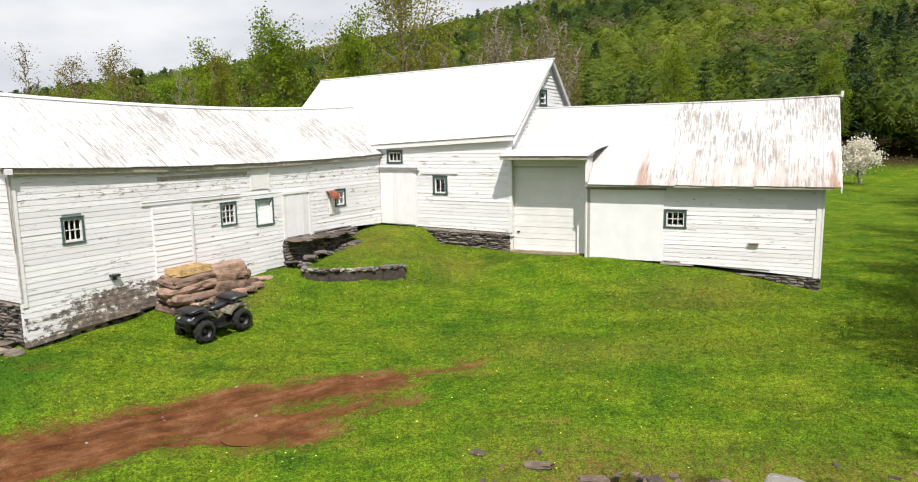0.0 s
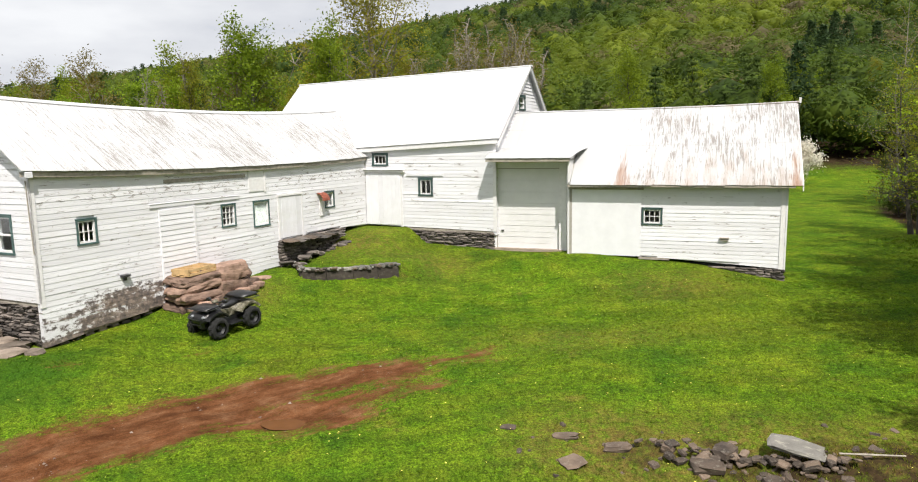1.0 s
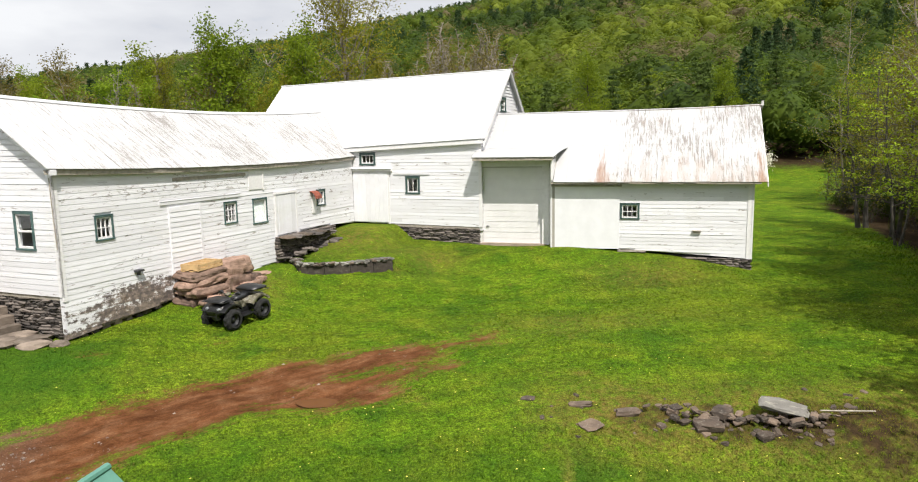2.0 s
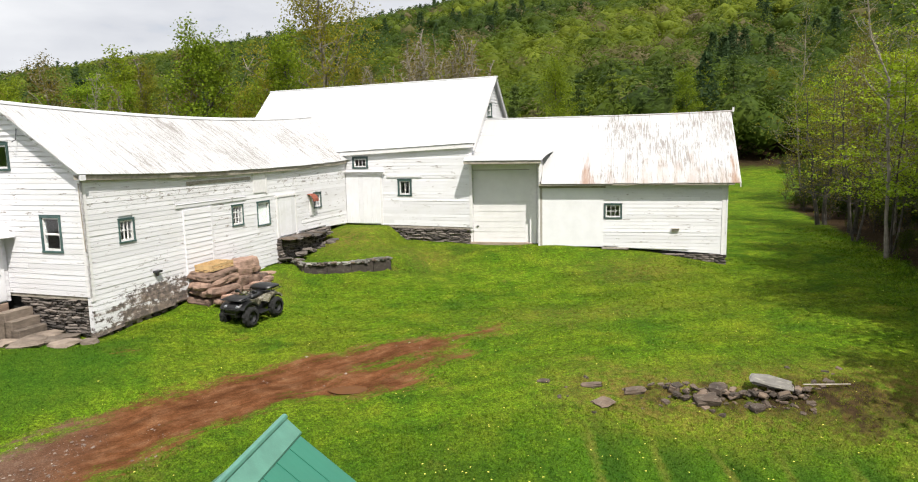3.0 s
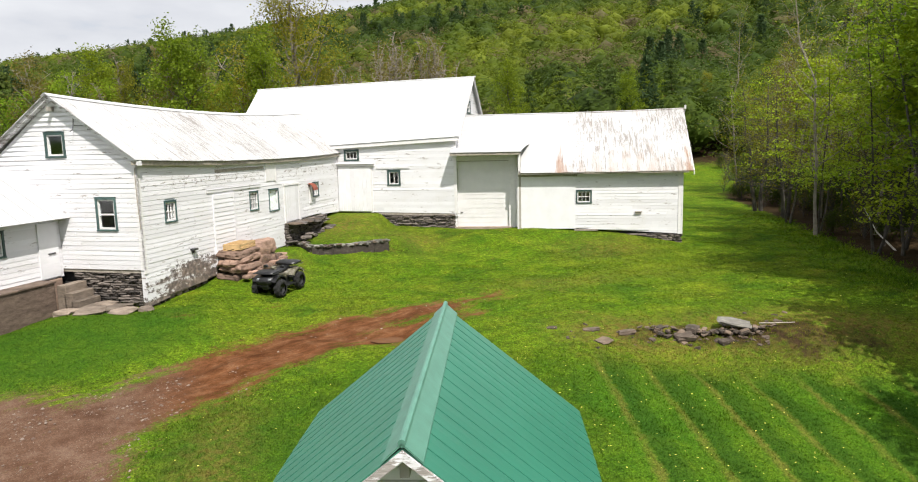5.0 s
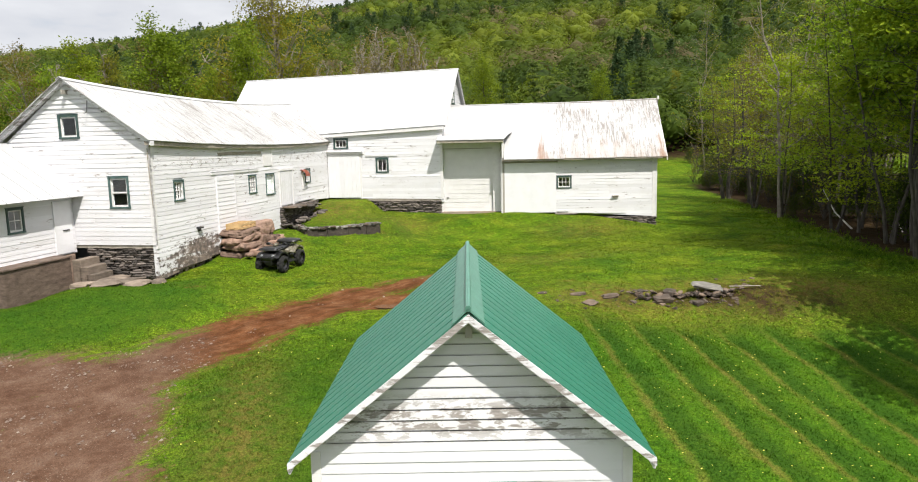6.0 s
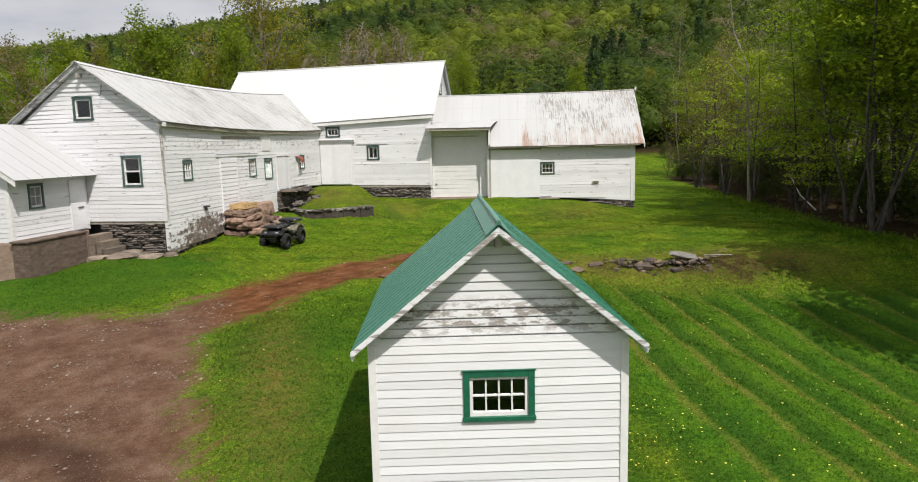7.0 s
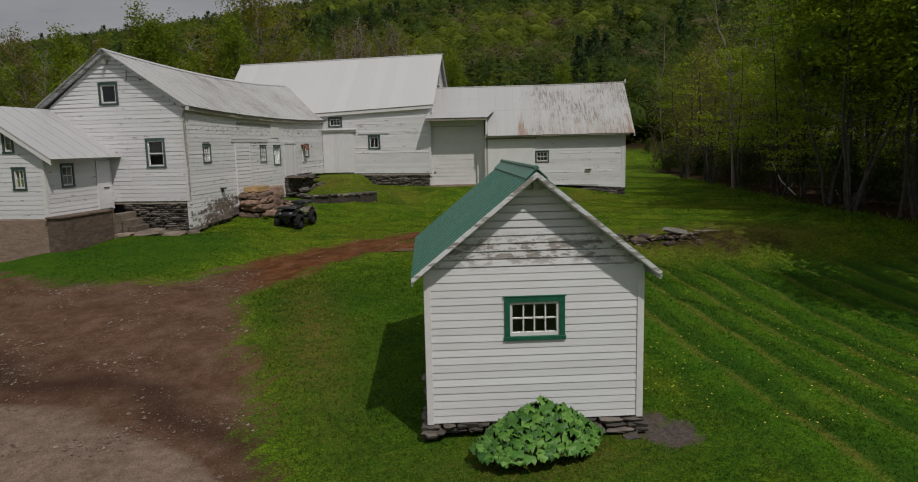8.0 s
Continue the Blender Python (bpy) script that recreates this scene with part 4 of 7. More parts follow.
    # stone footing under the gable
    # near-black backing that paints shade into the gaps between the stones
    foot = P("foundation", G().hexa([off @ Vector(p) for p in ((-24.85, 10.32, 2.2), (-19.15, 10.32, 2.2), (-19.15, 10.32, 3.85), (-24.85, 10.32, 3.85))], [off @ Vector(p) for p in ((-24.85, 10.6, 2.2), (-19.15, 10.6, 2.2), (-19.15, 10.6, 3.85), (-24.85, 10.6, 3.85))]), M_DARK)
    P("sill_beam", G().slab(south, 0.0, W, 3.72, 3.83, -0.2, -0.02), M_GREYWOOD, label="dark weathered sill beam")
    FOOTINGS.append((foot, off, (-21.75, 10.22), (1, 0), 2.58, 2.35, 3.72, 0.085, M_SLATE))
    return root


FOOTINGS = []
long_barn()


# ---- main barn ----
def b_eave(u):
    return 8.0 + 0.045 * (u + 15.8)


def b_ridge(u):
    return 11.5 + 0.016 * (u + 19)


def main_barn():
    root = thing("main_barn", BARN @ pose(-12.2, 26.45, 3.3), "tall white clapboard barn with a clean white metal roof", "barn")
    off = Matrix.Translation((12.2, -26.45, -3.3))

    def P(name, g, mat, parent=root, label="", **kw):
        return part(name, g, mat, parent, label, **kw)

    def shift(f):
        return lambda s, z, out=0.0: tuple(off @ Vector(f(s, z, out)))

    front = shift(fmap((-25.6, 26.45), (1, 0), (0, -1)))
    L = 13.4
    S = 25.6
    H = [window(root, front, -18.58 + S, -17.7 + S, 6.99, 7.58, 3, 1, M_DKTRIM, case=0.1), window(root, front, -16.1 + S, -15.34 + S, 5.6, 6.43, 2, 1, M_DKTRIM, case=0.1)]
    wall(root, front, [(0, 4.06), (6.7, 4.15), (L, 4.06)], [(0, b_eave(-25.6) - 0.02), (L, b_eave(-12.2) - 0.02)], H, 0.16, M_SIDE)
    end = shift(fmap((-12.2, 26.45), (0, 1), (1, 0)))
    H2 = [window(root, end, 29.4 - 26.45, 30.25 - 26.45, 9.5, 10.2, 1, 2, M_DKTRIM, case=0.1, double=True)]
    wall(root, end, [(0, 3.9), (8.1, 3.9)], [(0, 8.08), (4.05, 11.5), (8.1, 8.1)], H2, 0.16, M_SIDE)
    for nm, o, d, n, l, hi in (("wall", (-12.2, 34.55), (-1, 0), (0, 1), L, [(0, 8.0), (L, 7.6)]), ("wall", (-25.6, 34.55), (0, -1), (-1, 0), 8.1, [(0, 7.7), (4.05, 11.3), (8.1, 7.6)])):
        wall(root, shift(fmap(o, d, n)), [(0, 3.0), (l, 3.0)], hi, [], 0.16, M_SIDE, clad=False)
    P("corner_board", G().slab(front, L - 0.13, L + 0.02, 4.06, 8.0, -0.02, 0.035), M_TRIM)
    P("eaves_board", G().hexa([front(5.8, b_eave(-19.8) - 0.22, 0.17), front(L + 0.15, b_eave(-12.05) - 0.22, 0.17), front(L + 0.15, b_eave(-12.05) - 0.03, 0.17), front(5.8, b_eave(-19.8) - 0.03, 0.17)],
                              [front(5.8, b_eave(-19.8) - 0.22, -0.02), front(L + 0.15, b_eave(-12.05) - 0.22, -0.02), front(L + 0.15, b_eave(-12.05) - 0.03, -0.02), front(5.8, b_eave(-19.8) - 0.03, -0.02)]), M_TRIM)
    for s, e in ((0.0 - 0.2, (4.05, 11.62)), (8.3, (4.05, 11.62))):
        z = 8.02
        P("rake_board", G().hexa([end(s, z - 0.24, 0.22), end(e[0], e[1] - 0.17, 0.22), end(e[0], e[1] - 0.03, 0.22), end(s, z - 0.03, 0.22)], [end(s, z - 0.24, 0.17), end(e[0], e[1] - 0.17, 0.17), end(e[0], e[1] - 0.03, 0.17), end(s, z - 0.03, 0.17)]), M_TRIM)
    roof = P("roof", G().hexa([off @ Vector(p) for p in ((-25.7, 30.46, 11.25), (-12.1, 30.46, 11.45), (-12.1, 30.54, 11.45), (-25.7, 30.54, 11.25))][::-1], [off @ Vector(p) for p in ((-25.7, 30.46, 11.1), (-12.1, 30.46, 11.3), (-12.1, 30.54, 11.3), (-25.7, 30.54, 11.1))][::-1]), M_SHEATH)
    sheets(roof, lambda a, b: off @ Vector((-25.8 + a, 26.24 + 4.26 * b, b_eave(-25.8 + a) + (b_ridge(-25.8 + a) - b_eave(-25.8 + a)) * b)), 0.7, M_ROOF_B, 0.012, wave=13.85, n=1)
    sheets(roof, lambda a, b: off @ Vector((-25.8 + a, 34.76 - 4.26 * b, 7.95 + (b_ridge(-25.8 + a) - 7.95) * b)), 0.7, M_ROOF_B, 0.012, wave=13.85, n=1)
    P("ridge_cap", G().tube([off @ Vector((-25.85, 30.5, b_ridge(-25.8) + 0.0)), off @ Vector((-11.9, 30.5, b_ridge(-11.95) + 0.0))], 0.05, 8), M_ROOF_B, roof)
    # sliding door near the inner corner
    door = P("sliding_door", G().slab(front, -18.97 + S, -17.06 + S, 4.18, 6.66, 0.0, 0.05), M_DOORW, label="white board sliding door")
    for i in range(8):
        P("plank", G().slab(front, -18.96 + S + i * 0.238, -18.96 + S + i * 0.238 + 0.232, 4.19, 6.65, 0.05, 0.062 + 0.003 * (i % 3)), M_DOOR_OLD if i == 3 else M_DOORW, door)
    P("door_track", G().slab(front, -19.0 + S, -16.8 + S, 6.68, 6.80, 0.0, 0.14).slab(front, -19.0 + S, -16.8 + S, 6.8, 6.815, 0.0, 0.2), M_TRIM)
    P("door_edge_board", G().slab(front, -17.06 + S, -16.96 + S, 4.1, 6.68, 0.0, 0.045), M_TRIM)
    P("track_board", G().slab(front, -16.7 + S, -14.8 + S, 6.52, 6.60, 0.0, 0.05), M_DOOR_OLD, label="flaked white batten")
    P("sill_beam", G().slab(front, 6.6, L, 3.98, 4.08, -0.2, -0.01), M_GREYWOOD)
    # backing sheet coloured near-black, as the shade behind the footing stones
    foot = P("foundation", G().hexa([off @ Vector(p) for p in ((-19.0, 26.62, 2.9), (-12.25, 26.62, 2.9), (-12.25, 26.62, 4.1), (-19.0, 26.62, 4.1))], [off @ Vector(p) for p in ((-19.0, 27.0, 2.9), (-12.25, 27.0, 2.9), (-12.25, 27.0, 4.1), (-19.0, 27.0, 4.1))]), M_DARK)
    FOOTINGS.append((foot, off, (-16.8, 26.5), (1, 0), 4.5, 3.2, 3.99, 0.075, M_SLATE))
    P("floor", G().hexa([off @ Vector(p) for p in ((-25.5, 26.6, 4.2), (-12.3, 26.6, 4.2), (-12.3, 34.4, 4.2), (-25.5, 34.4, 4.2))][::-1], [off @ Vector(p) for p in ((-25.5, 26.6, 4.1), (-12.3, 26.6, 4.1), (-12.3, 34.4, 4.1), (-25.5, 34.4, 4.1))][::-1]), M_DARK)


main_barn()


# ---- garage wing ----
def garage_wing():
    root = thing("garage_wing", WING @ pose(1.8, 27.0, 2.6), "white clapboard garage wing with a rust-streaked metal roof", "barn")
    off = Matrix.Translation((-1.8, -27.0, -2.6))

    def P(name, g, mat, parent=root, label="", **kw):
        return part(name, g, mat, parent, label, **kw)

    def shift(f):
        return lambda s, z, out=0.0: tuple(off @ Vector(f(s, z, out)))

    front = shift(fmap((-6.52, 27.0), (1, 0), (0, -1)))
    L = 8.25
    H = [window(root, front, 2.99, 3.80, 4.59, 5.27, 3, 2, M_DKTRIM)]
    wall(root, front, [(0, 3.2), (3.0, 3.2), (3.02, 3.27), (L, 3.0)], [(0, 6.28), (L, 6.3)], H + [(0.06, 2.95, 3.0, 6.15)], 0.16, M_SIDE)
    end = shift(fmap((1.8, 27.0), (0, 1), (1, 0)))
    wall(root, end, [(0, 3.0), (6.1, 3.0)], [(0, 6.3), (3.05, 9.2), (6.1, 6.3)], [], 0.16, M_SIDE)
    wall(root, shift(fmap((1.8, 33.1), (-1, 0), (0, 1))), [(0, 2.6), (12, 2.6)], [(0, 6.3), (12, 6.3)], [], 0.16, M_SIDE, clad=False)
    # recessed garage bay
    bay = shift(fmap((-10.33, 27.55), (1, 0), (0, -1)))
    wall(root, bay, [(0, 3.2), (3.75, 3.2)], [(0, 7.3), (3.75, 7.3)], [(0.48, 3.28, 3.0, 6.83)], 0.16, M_SIDE, clad=False)
    P("bay_board", G().slab(bay, 0.0, 0.48, 3.25, 7.3, -0.02, 0.015), M_TRIM)
    P("bay_board", G().slab(bay, 3.28, 3.75, 3.25, 7.3, -0.02, 0.015), M_TRIM)
    for s0, s1, z0, z1 in ((0.14, 0.46, 3.25, 6.86), (3.30, 3.62, 3.25, 6.86), (0.14, 3.62, 6.865, 7.19)):
        P("door_casing", G().slab(bay, s0, s1, z0, z1, -0.02, 0.05), M_TRIM)
    side = shift(fmap((-6.52, 27.55), (0, -1), (-1, 0)))
    wall(root, side, [(0, 3.2), (0.6, 3.2)], [(0, 7.35), (0.6, 6.4)], [], 0.16, M_SIDE, name="wall", clad=False)
    P("corner_board", G().slab(side, 0.0, 0.62, 3.2, 6.35, -0.04, 0.01).slab(front, -0.05, 0.05, 3.2, 6.25, -0.02, 0.04), M_TRIM)
    P("corner_board", G().slab(front, L - 0.13, L + 0.025, 2.98, 6.25, -0.02, 0.035).slab(end, -0.02, 0.13, 2.98, 6.3, -0.02, 0.035), M_TRIM)
    door = P("garage_door", G().slab(bay, 0.48, 3.28, 3.32, 6.83, -0.17, -0.13), M_GARAGE, label="grey-white panelled overhead garage door")
    for i in range(7):
        z = 3.33 + i * 0.5
        P("door_panel", G().hexa([bay(0.485, z, -0.10), bay(3.275, z, -0.10), bay(3.275, z + 0.485, -0.108), bay(0.485, z + 0.485, -0.108)], [bay(0.485, z, -0.13), bay(3.275, z, -0.13), bay(3.275, z + 0.485, -0.13), bay(0.485, z + 0.485, -0.13)])
          .slab(bay, 0.485, 3.275, z + 0.23, z + 0.245, -0.13, -0.097), M_GARAGE, door)
    P("handle", G().slab(bay, 0.66, 0.78, 4.08, 4.12, -0.1, -0.05), M_DARK, door, "small black door handle")
    P("threshold", G().slab(bay, 0.3, 3.5, 3.2, 3.33, -0.2, 0.12), M_STEPC)
    slide = P("sliding_door", G().slab(front, 0.06, 2.96, 3.27, 6.14, -0.1, 0.04), M_DOORW, label="large flat white sliding door")
    P("door_track", G().slab(front, 0.0, 3.05, 6.0, 6.09, -0.02, 0.10), M_GREYWOOD, slide)
    for i in range(1, 3):
        P("panel_seam", G().slab(front, 0.06 + i * 0.967 - 0.012, 0.06 + i * 0.967 + 0.012, 3.28, 6.12, 0.03, 0.044), M_DOORW, slide)
    P("wall_vent", G().slab(front, 6.0, 6.3, 4.03, 4.13, 0.0, 0.09).slab(front, 5.97, 6.33, 4.12, 4.15, 0.0, 0.13), M_GREYWOOD, label="small grey wall vent")
    P("sill_plank", G().slab(front, 2.9, 4.1, 3.16, 3.24, -0.02, 0.05), M_GREYWOOD)
    P("eaves_board", G().slab(front, 0.02, L + 0.25, 6.10, 6.22, -0.02, 0.03).slab(front, 0.02, L + 0.3, 6.13, 6.20, 0.03, 0.42), M_GREYWOOD)
    for sgn in (1, -1):
        s0 = 3.05 - sgn * 3.45
        P("rake_board", G().hexa([end(s0, 6.02, 0.5), end(3.05, 9.14, 0.5), end(3.05, 9.34, 0.5), end(s0, 6.22, 0.5)], [end(s0, 6.02, 0.46), end(3.05, 9.14, 0.46), end(3.05, 9.34, 0.46), end(s0, 6.22, 0.46)]), M_TRIM)
    roof = P("roof", G().hexa([off @ Vector(p) for p in ((-9.9, 30.02, 9.22), (2.3, 30.02, 9.28), (2.3, 30.1, 9.28), (-9.9, 30.1, 9.22))][::-1], [off @ Vector(p) for p in ((-9.9, 30.02, 9.1), (2.3, 30.02, 9.1), (2.3, 30.1, 9.1), (-9.9, 30.1, 9.1))][::-1]), M_SHEATH)
    ridge = lambda u: 9.34 + (0.08 * ((u + 3) / 5.4) ** 2 if u > -3 else 0.0)  # noqa: E731
    sheets(roof, lambda a, b: off @ Vector((-6.38 + a, 26.55 + 3.51 * b, 6.22 + (ridge(-6.38 + a) - 6.22) * b)), 0.55, M_ROOF_D, 0.008, wave=8.66, n=1, jig=0.02)
    sheets(roof, lambda a, b: off @ Vector((-10.3 + a, 28.15 + 1.91 * b, 7.70 + (9.34 - 7.70) * b)), 0.6, M_ROOF_D, 0.008, wave=3.95, n=1)
    sheets(roof, lambda a, b: off @ Vector((-10.05 + a + 0.4 * b * a / 3.7, 26.50 + 1.67 * b, 7.33 + 0.37 * b + 0.06 * math.sin(3.14 * b))), 0.6, M_ROOF_D, 0.008, wave=3.7, n=3, jig=0.03)
    sheets(roof, lambda a, b: off @ Vector((-9.9 + a, 33.5 - 3.44 * b, 6.2 + (9.34 - 6.2) * b)), 0.6, M_ROOF_D, 0.008, wave=12.3, n=1)
    P("ridge_cap", G().tube([off @ Vector((u, 30.06, ridge(u) + 0.0)) for u in (-10.0, -6, -3, 0, 2.42)], 0.045, 8), M_ROOF_D, roof)
    P("ridge_end", G().tube([off @ Vector((2.38, 30.06, 9.38)), off @ Vector((2.38, 30.06, 9.6))], 0.05, 6), M_TRIM, roof)
    P("bay_eave", G().slab(bay, 0.3, 3.93, 7.20, 7.29, 0.0, 1.0), M_SHEATH)
    P("bay_fascia", G().slab(bay, 0.3, 3.93, 7.17, 7.29, 1.0, 1.025), M_GREYWOOD)
    P("dormer_cheek", G().hexa([off @ Vector(p) for p in ((-6.4, 26.62, 6.3), (-6.4, 28.2, 7.68), (-6.4, 28.2, 7.72), (-6.4, 26.62, 7.28))], [off @ Vector(p) for p in ((-6.5, 26.62, 6.3), (-6.5, 28.2, 7.68), (-6.5, 28.2, 7.72), (-6.5, 26.62, 7.28))]), M_TRIM)
    P("floor", G().hexa([off @ Vector(p) for p in ((-10, 27.7, 3.3), (1.7, 27.1, 3.3), (1.7, 33, 3.3), (-10, 33, 3.3))][::-1], [off @ Vector(p) for p in ((-10, 27.7, 3.2), (1.7, 27.1, 3.2), (1.7, 33, 3.2), (-10, 33, 3.2))][::-1]), M_DARK)
    # near-black sheet standing in for shade between the footing stones
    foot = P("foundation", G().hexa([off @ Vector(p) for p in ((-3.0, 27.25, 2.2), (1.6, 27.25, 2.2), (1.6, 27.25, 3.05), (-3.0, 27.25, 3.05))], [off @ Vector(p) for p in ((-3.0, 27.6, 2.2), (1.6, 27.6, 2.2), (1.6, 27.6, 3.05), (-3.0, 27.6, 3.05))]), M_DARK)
    FOOTINGS.append((foot, off, (-0.9, 27.02), (1, 0), 2.75, 2.3, 2.98, 0.10, M_SLATE))


garage_wing()


# ---- milk house beside the long barn ----
def milk_house():
    root = thing("milk_house", BARN @ pose(-22.2, 6.43, 2.5), "small white clapboard milk house on a stained concrete base", "outbuilding")
    off = Matrix.Translation((22.2, -6.43, -2.5))

    def P(name, g, mat, parent=root, label="", **kw):
        return part(name, g, mat, parent, label, **kw)

    def shift(f):
        return lambda s, z, out=0.0: tuple(off @ Vector(f(s, z, out)))

    east = shift(fmap((-22.2, 6.43), (0, 1), (1, 0)))
    H = [window(root, east, 0.8, 1.48, 4.58, 5.4, 2, 2, M_DKTRIM, behind=None)]
    wall(root, east, [(0, 3.58), (3.65, 3.58)], [(0, 5.75), (3.65, 5.75)], H, 0.16, M_SIDE)
    door = P("door", G().slab(east, 2.7, 3.5, 3.62, 5.45, 0.01, 0.045), M_DOORW, label="plain white plank door")
    P("latch", G().slab(east, 3.05, 3.35, 4.40, 4.44, 0.045, 0.075), M_STEEL, door)
    south = shift(fmap((-27.0, 6.43), (1, 0), (0, -1)))
    H2 = [window(root, south, 27 - 23.38, 27 - 22.86, 4.56, 5.32, 2, 2, M_DKTRIM), window(root, south, 27 - 23.62, 27 - 23.2, 5.82, 6.5, 1, 2, M_DKTRIM)]
    wall(root, south, [(0, 3.55), (4.8, 3.55)], [(0, 5.7), (2.4, 7.4), (4.8, 5.75)], H2, 0.16, M_SIDE)
    wall(root, shift(fmap((-27, 10.05), (0, -1), (-1, 0))), [(0, 2.5), (3.62, 2.5)], [(0, 5.7), (3.62, 5.7)], [], 0.16, M_SIDE, clad=False)
    P("corner_board", G().slab(south, 4.68, 4.82, 3.55, 5.75, -0.02, 0.03).slab(east, -0.02, 0.1, 3.58, 5.7, 0.0, 0.03), M_TRIM)
    roof = P("roof", G().hexa([off @ Vector(p) for p in ((-24.64, 6.3, 7.35), (-24.56, 6.3, 7.35), (-24.56, 10, 7.35), (-24.64, 10, 7.35))], [off @ Vector(p) for p in ((-24.64, 6.3, 7.25), (-24.56, 6.3, 7.25), (-24.56, 10, 7.25), (-24.64, 10, 7.25))]), M_SHEATH)
    sheets(roof, lambda a, b: off @ Vector((-21.72 - 2.88 * b, 6.2 + a, 5.58 + 1.9 * b)), 0.65, M_ROOF_N, 0.012, wave=3.92, n=1)
    sheets(roof, lambda a, b: off @ Vector((-27.48 + 2.88 * b, 6.2 + a, 5.58 + 1.9 * b)), 0.65, M_ROOF_N, 0.012, wave=3.92, n=1)
    for sgn in (1, -1):
        e = 2.4 + sgn * 2.86
        P("rake_board", G().hexa([south(2.4, 7.26, 0.22), south(e, 5.38, 0.22), south(e, 5.55, 0.22), south(2.4, 7.44, 0.22)], [south(2.4, 7.26, 0.18), south(e, 5.38, 0.18), south(e, 5.55, 0.18), south(2.4, 7.44, 0.18)]), M_TRIM)
    P("concrete_base", G().box(-5.2, 0.03, -0.06, 3.55, -0.6, 1.04), M_CONC, label="stained brown concrete base", bevel=0.03)
    P("platform", G().box(0.03, 0.62, -0.15, 2.6, -0.6, 1.05).box(0.0, 0.66, -0.2, 2.64, 1.05, 1.12), M_CONC, label="stained brown concrete loading platform", bevel=0.02)
    steps = thing("steps", BARN @ pose(-21.6, 9.05, 2.4), "worn grey concrete steps beside the barn", "steps")
    for i in range(4):
        part("step", G().box(0.25 * i, 0.25 * i + 0.34, 0.05, 0.98, -0.3, 1.05 - 0.25 * i), M_STEPC, steps, bevel=0.02)


milk_house()


# ---- shed in front ----
def shed():
    u = Vector((0.949, -0.316, 0))
    ang = math.degrees(math.atan2(u.y, u.x))
    root = thing("shed", pose(-8.395, -0.34, 1.2, 0, 0, ang), "small white clapboard shed with a green metal roof", "shed")
    W, D = 3.54, 4.3

    def P(name, g, mat, parent=root, label="", **kw):
        return part(name, g, mat, parent, label, **kw)

    Z = -1.2
    front = lambda s, z, o=0.0: (s, -o, z + Z)  # noqa: E731
    right = lambda s, z, o=0.0: (W + o, s, z + Z)  # noqa: E731
    left = lambda s, z, o=0.0: (-o, D - s, z + Z)  # noqa: E731
    back = lambda s, z, o=0.0: (W - s, D + o, z + Z)  # noqa: E731
    wx0, wx1, wz0, wz1 = 1.27, 2.26, 2.60, 3.31
    hole = window(root, front, wx0, wx1, wz0, wz1, 4, 2, M_GREEN, case=0.088)
    top = [(0, 3.80), (W / 2, 5.27), (W, 3.80)]
    wall(root, front, [(0, 1.22), (W, 1.22)], top, [hole], 0.124, M_SIDE_SHED)
    for f, l in ((right, D), (left, D)):
        wall(root, f, [(0, 1.22), (l, 1.22)], [(0, 3.82), (l, 3.82)], [], 0.124, M_SIDE_SHED)
    wall(root, back, [(0, 1.22), (W, 1.22)], top, [], 0.124, M_SIDE_SHED)
    for f, l in ((front, W), (back, W)):
        P("corner_board", G().slab(f, -0.025, 0.085, 1.2, 3.72, -0.02, 0.03), M_TRIM, bevel=0.004)
        P("corner_board", G().slab(f, l - 0.085, l + 0.025, 1.2, 3.72, -0.02, 0.03), M_TRIM, bevel=0.004)
    for f, l in ((left, D), (right, D)):
        P("corner_board", G().slab(f, 0.0, 0.1, 1.2, 3.72, -0.02, 0.028), M_TRIM)
        P("corner_board", G().slab(f, l - 0.1, l, 1.2, 3.72, -0.02, 0.028), M_TRIM)
    roof = P("roof", G().box(W / 2 - 0.04, W / 2 + 0.04, -0.2, D + 0.1, 3.85, 4.0), M_SHEATH)
    ez, rz, oh = 3.715, 5.34, 0.215
    for sgn in (1, -1):
        e = W / 2 + sgn * (W / 2 + oh)
        # roof deck, then ribbed sheets
        P("deck", G().hexa([(e, -0.27, ez + Z - 0.06), (W / 2, -0.27, rz + Z - 0.06), (W / 2, -0.27, rz + Z - 0.015), (e, -0.27, ez + Z - 0.015)][::sgn], [(e, D + 0.2, ez + Z - 0.06), (W / 2, D + 0.2, rz + Z - 0.06), (W / 2, D + 0.2, rz + Z - 0.015), (e, D + 0.2, ez + Z - 0.015)][::sgn]), M_GREYWOOD, roof)
        sheets(roof, lambda a, b, e=e: (e + (W / 2 - e) * b, -0.28 + a, ez + (rz - ez) * b + Z), 0.30, M_GROOF, 0.006, thick=0.012, wave=4.78, n=1)
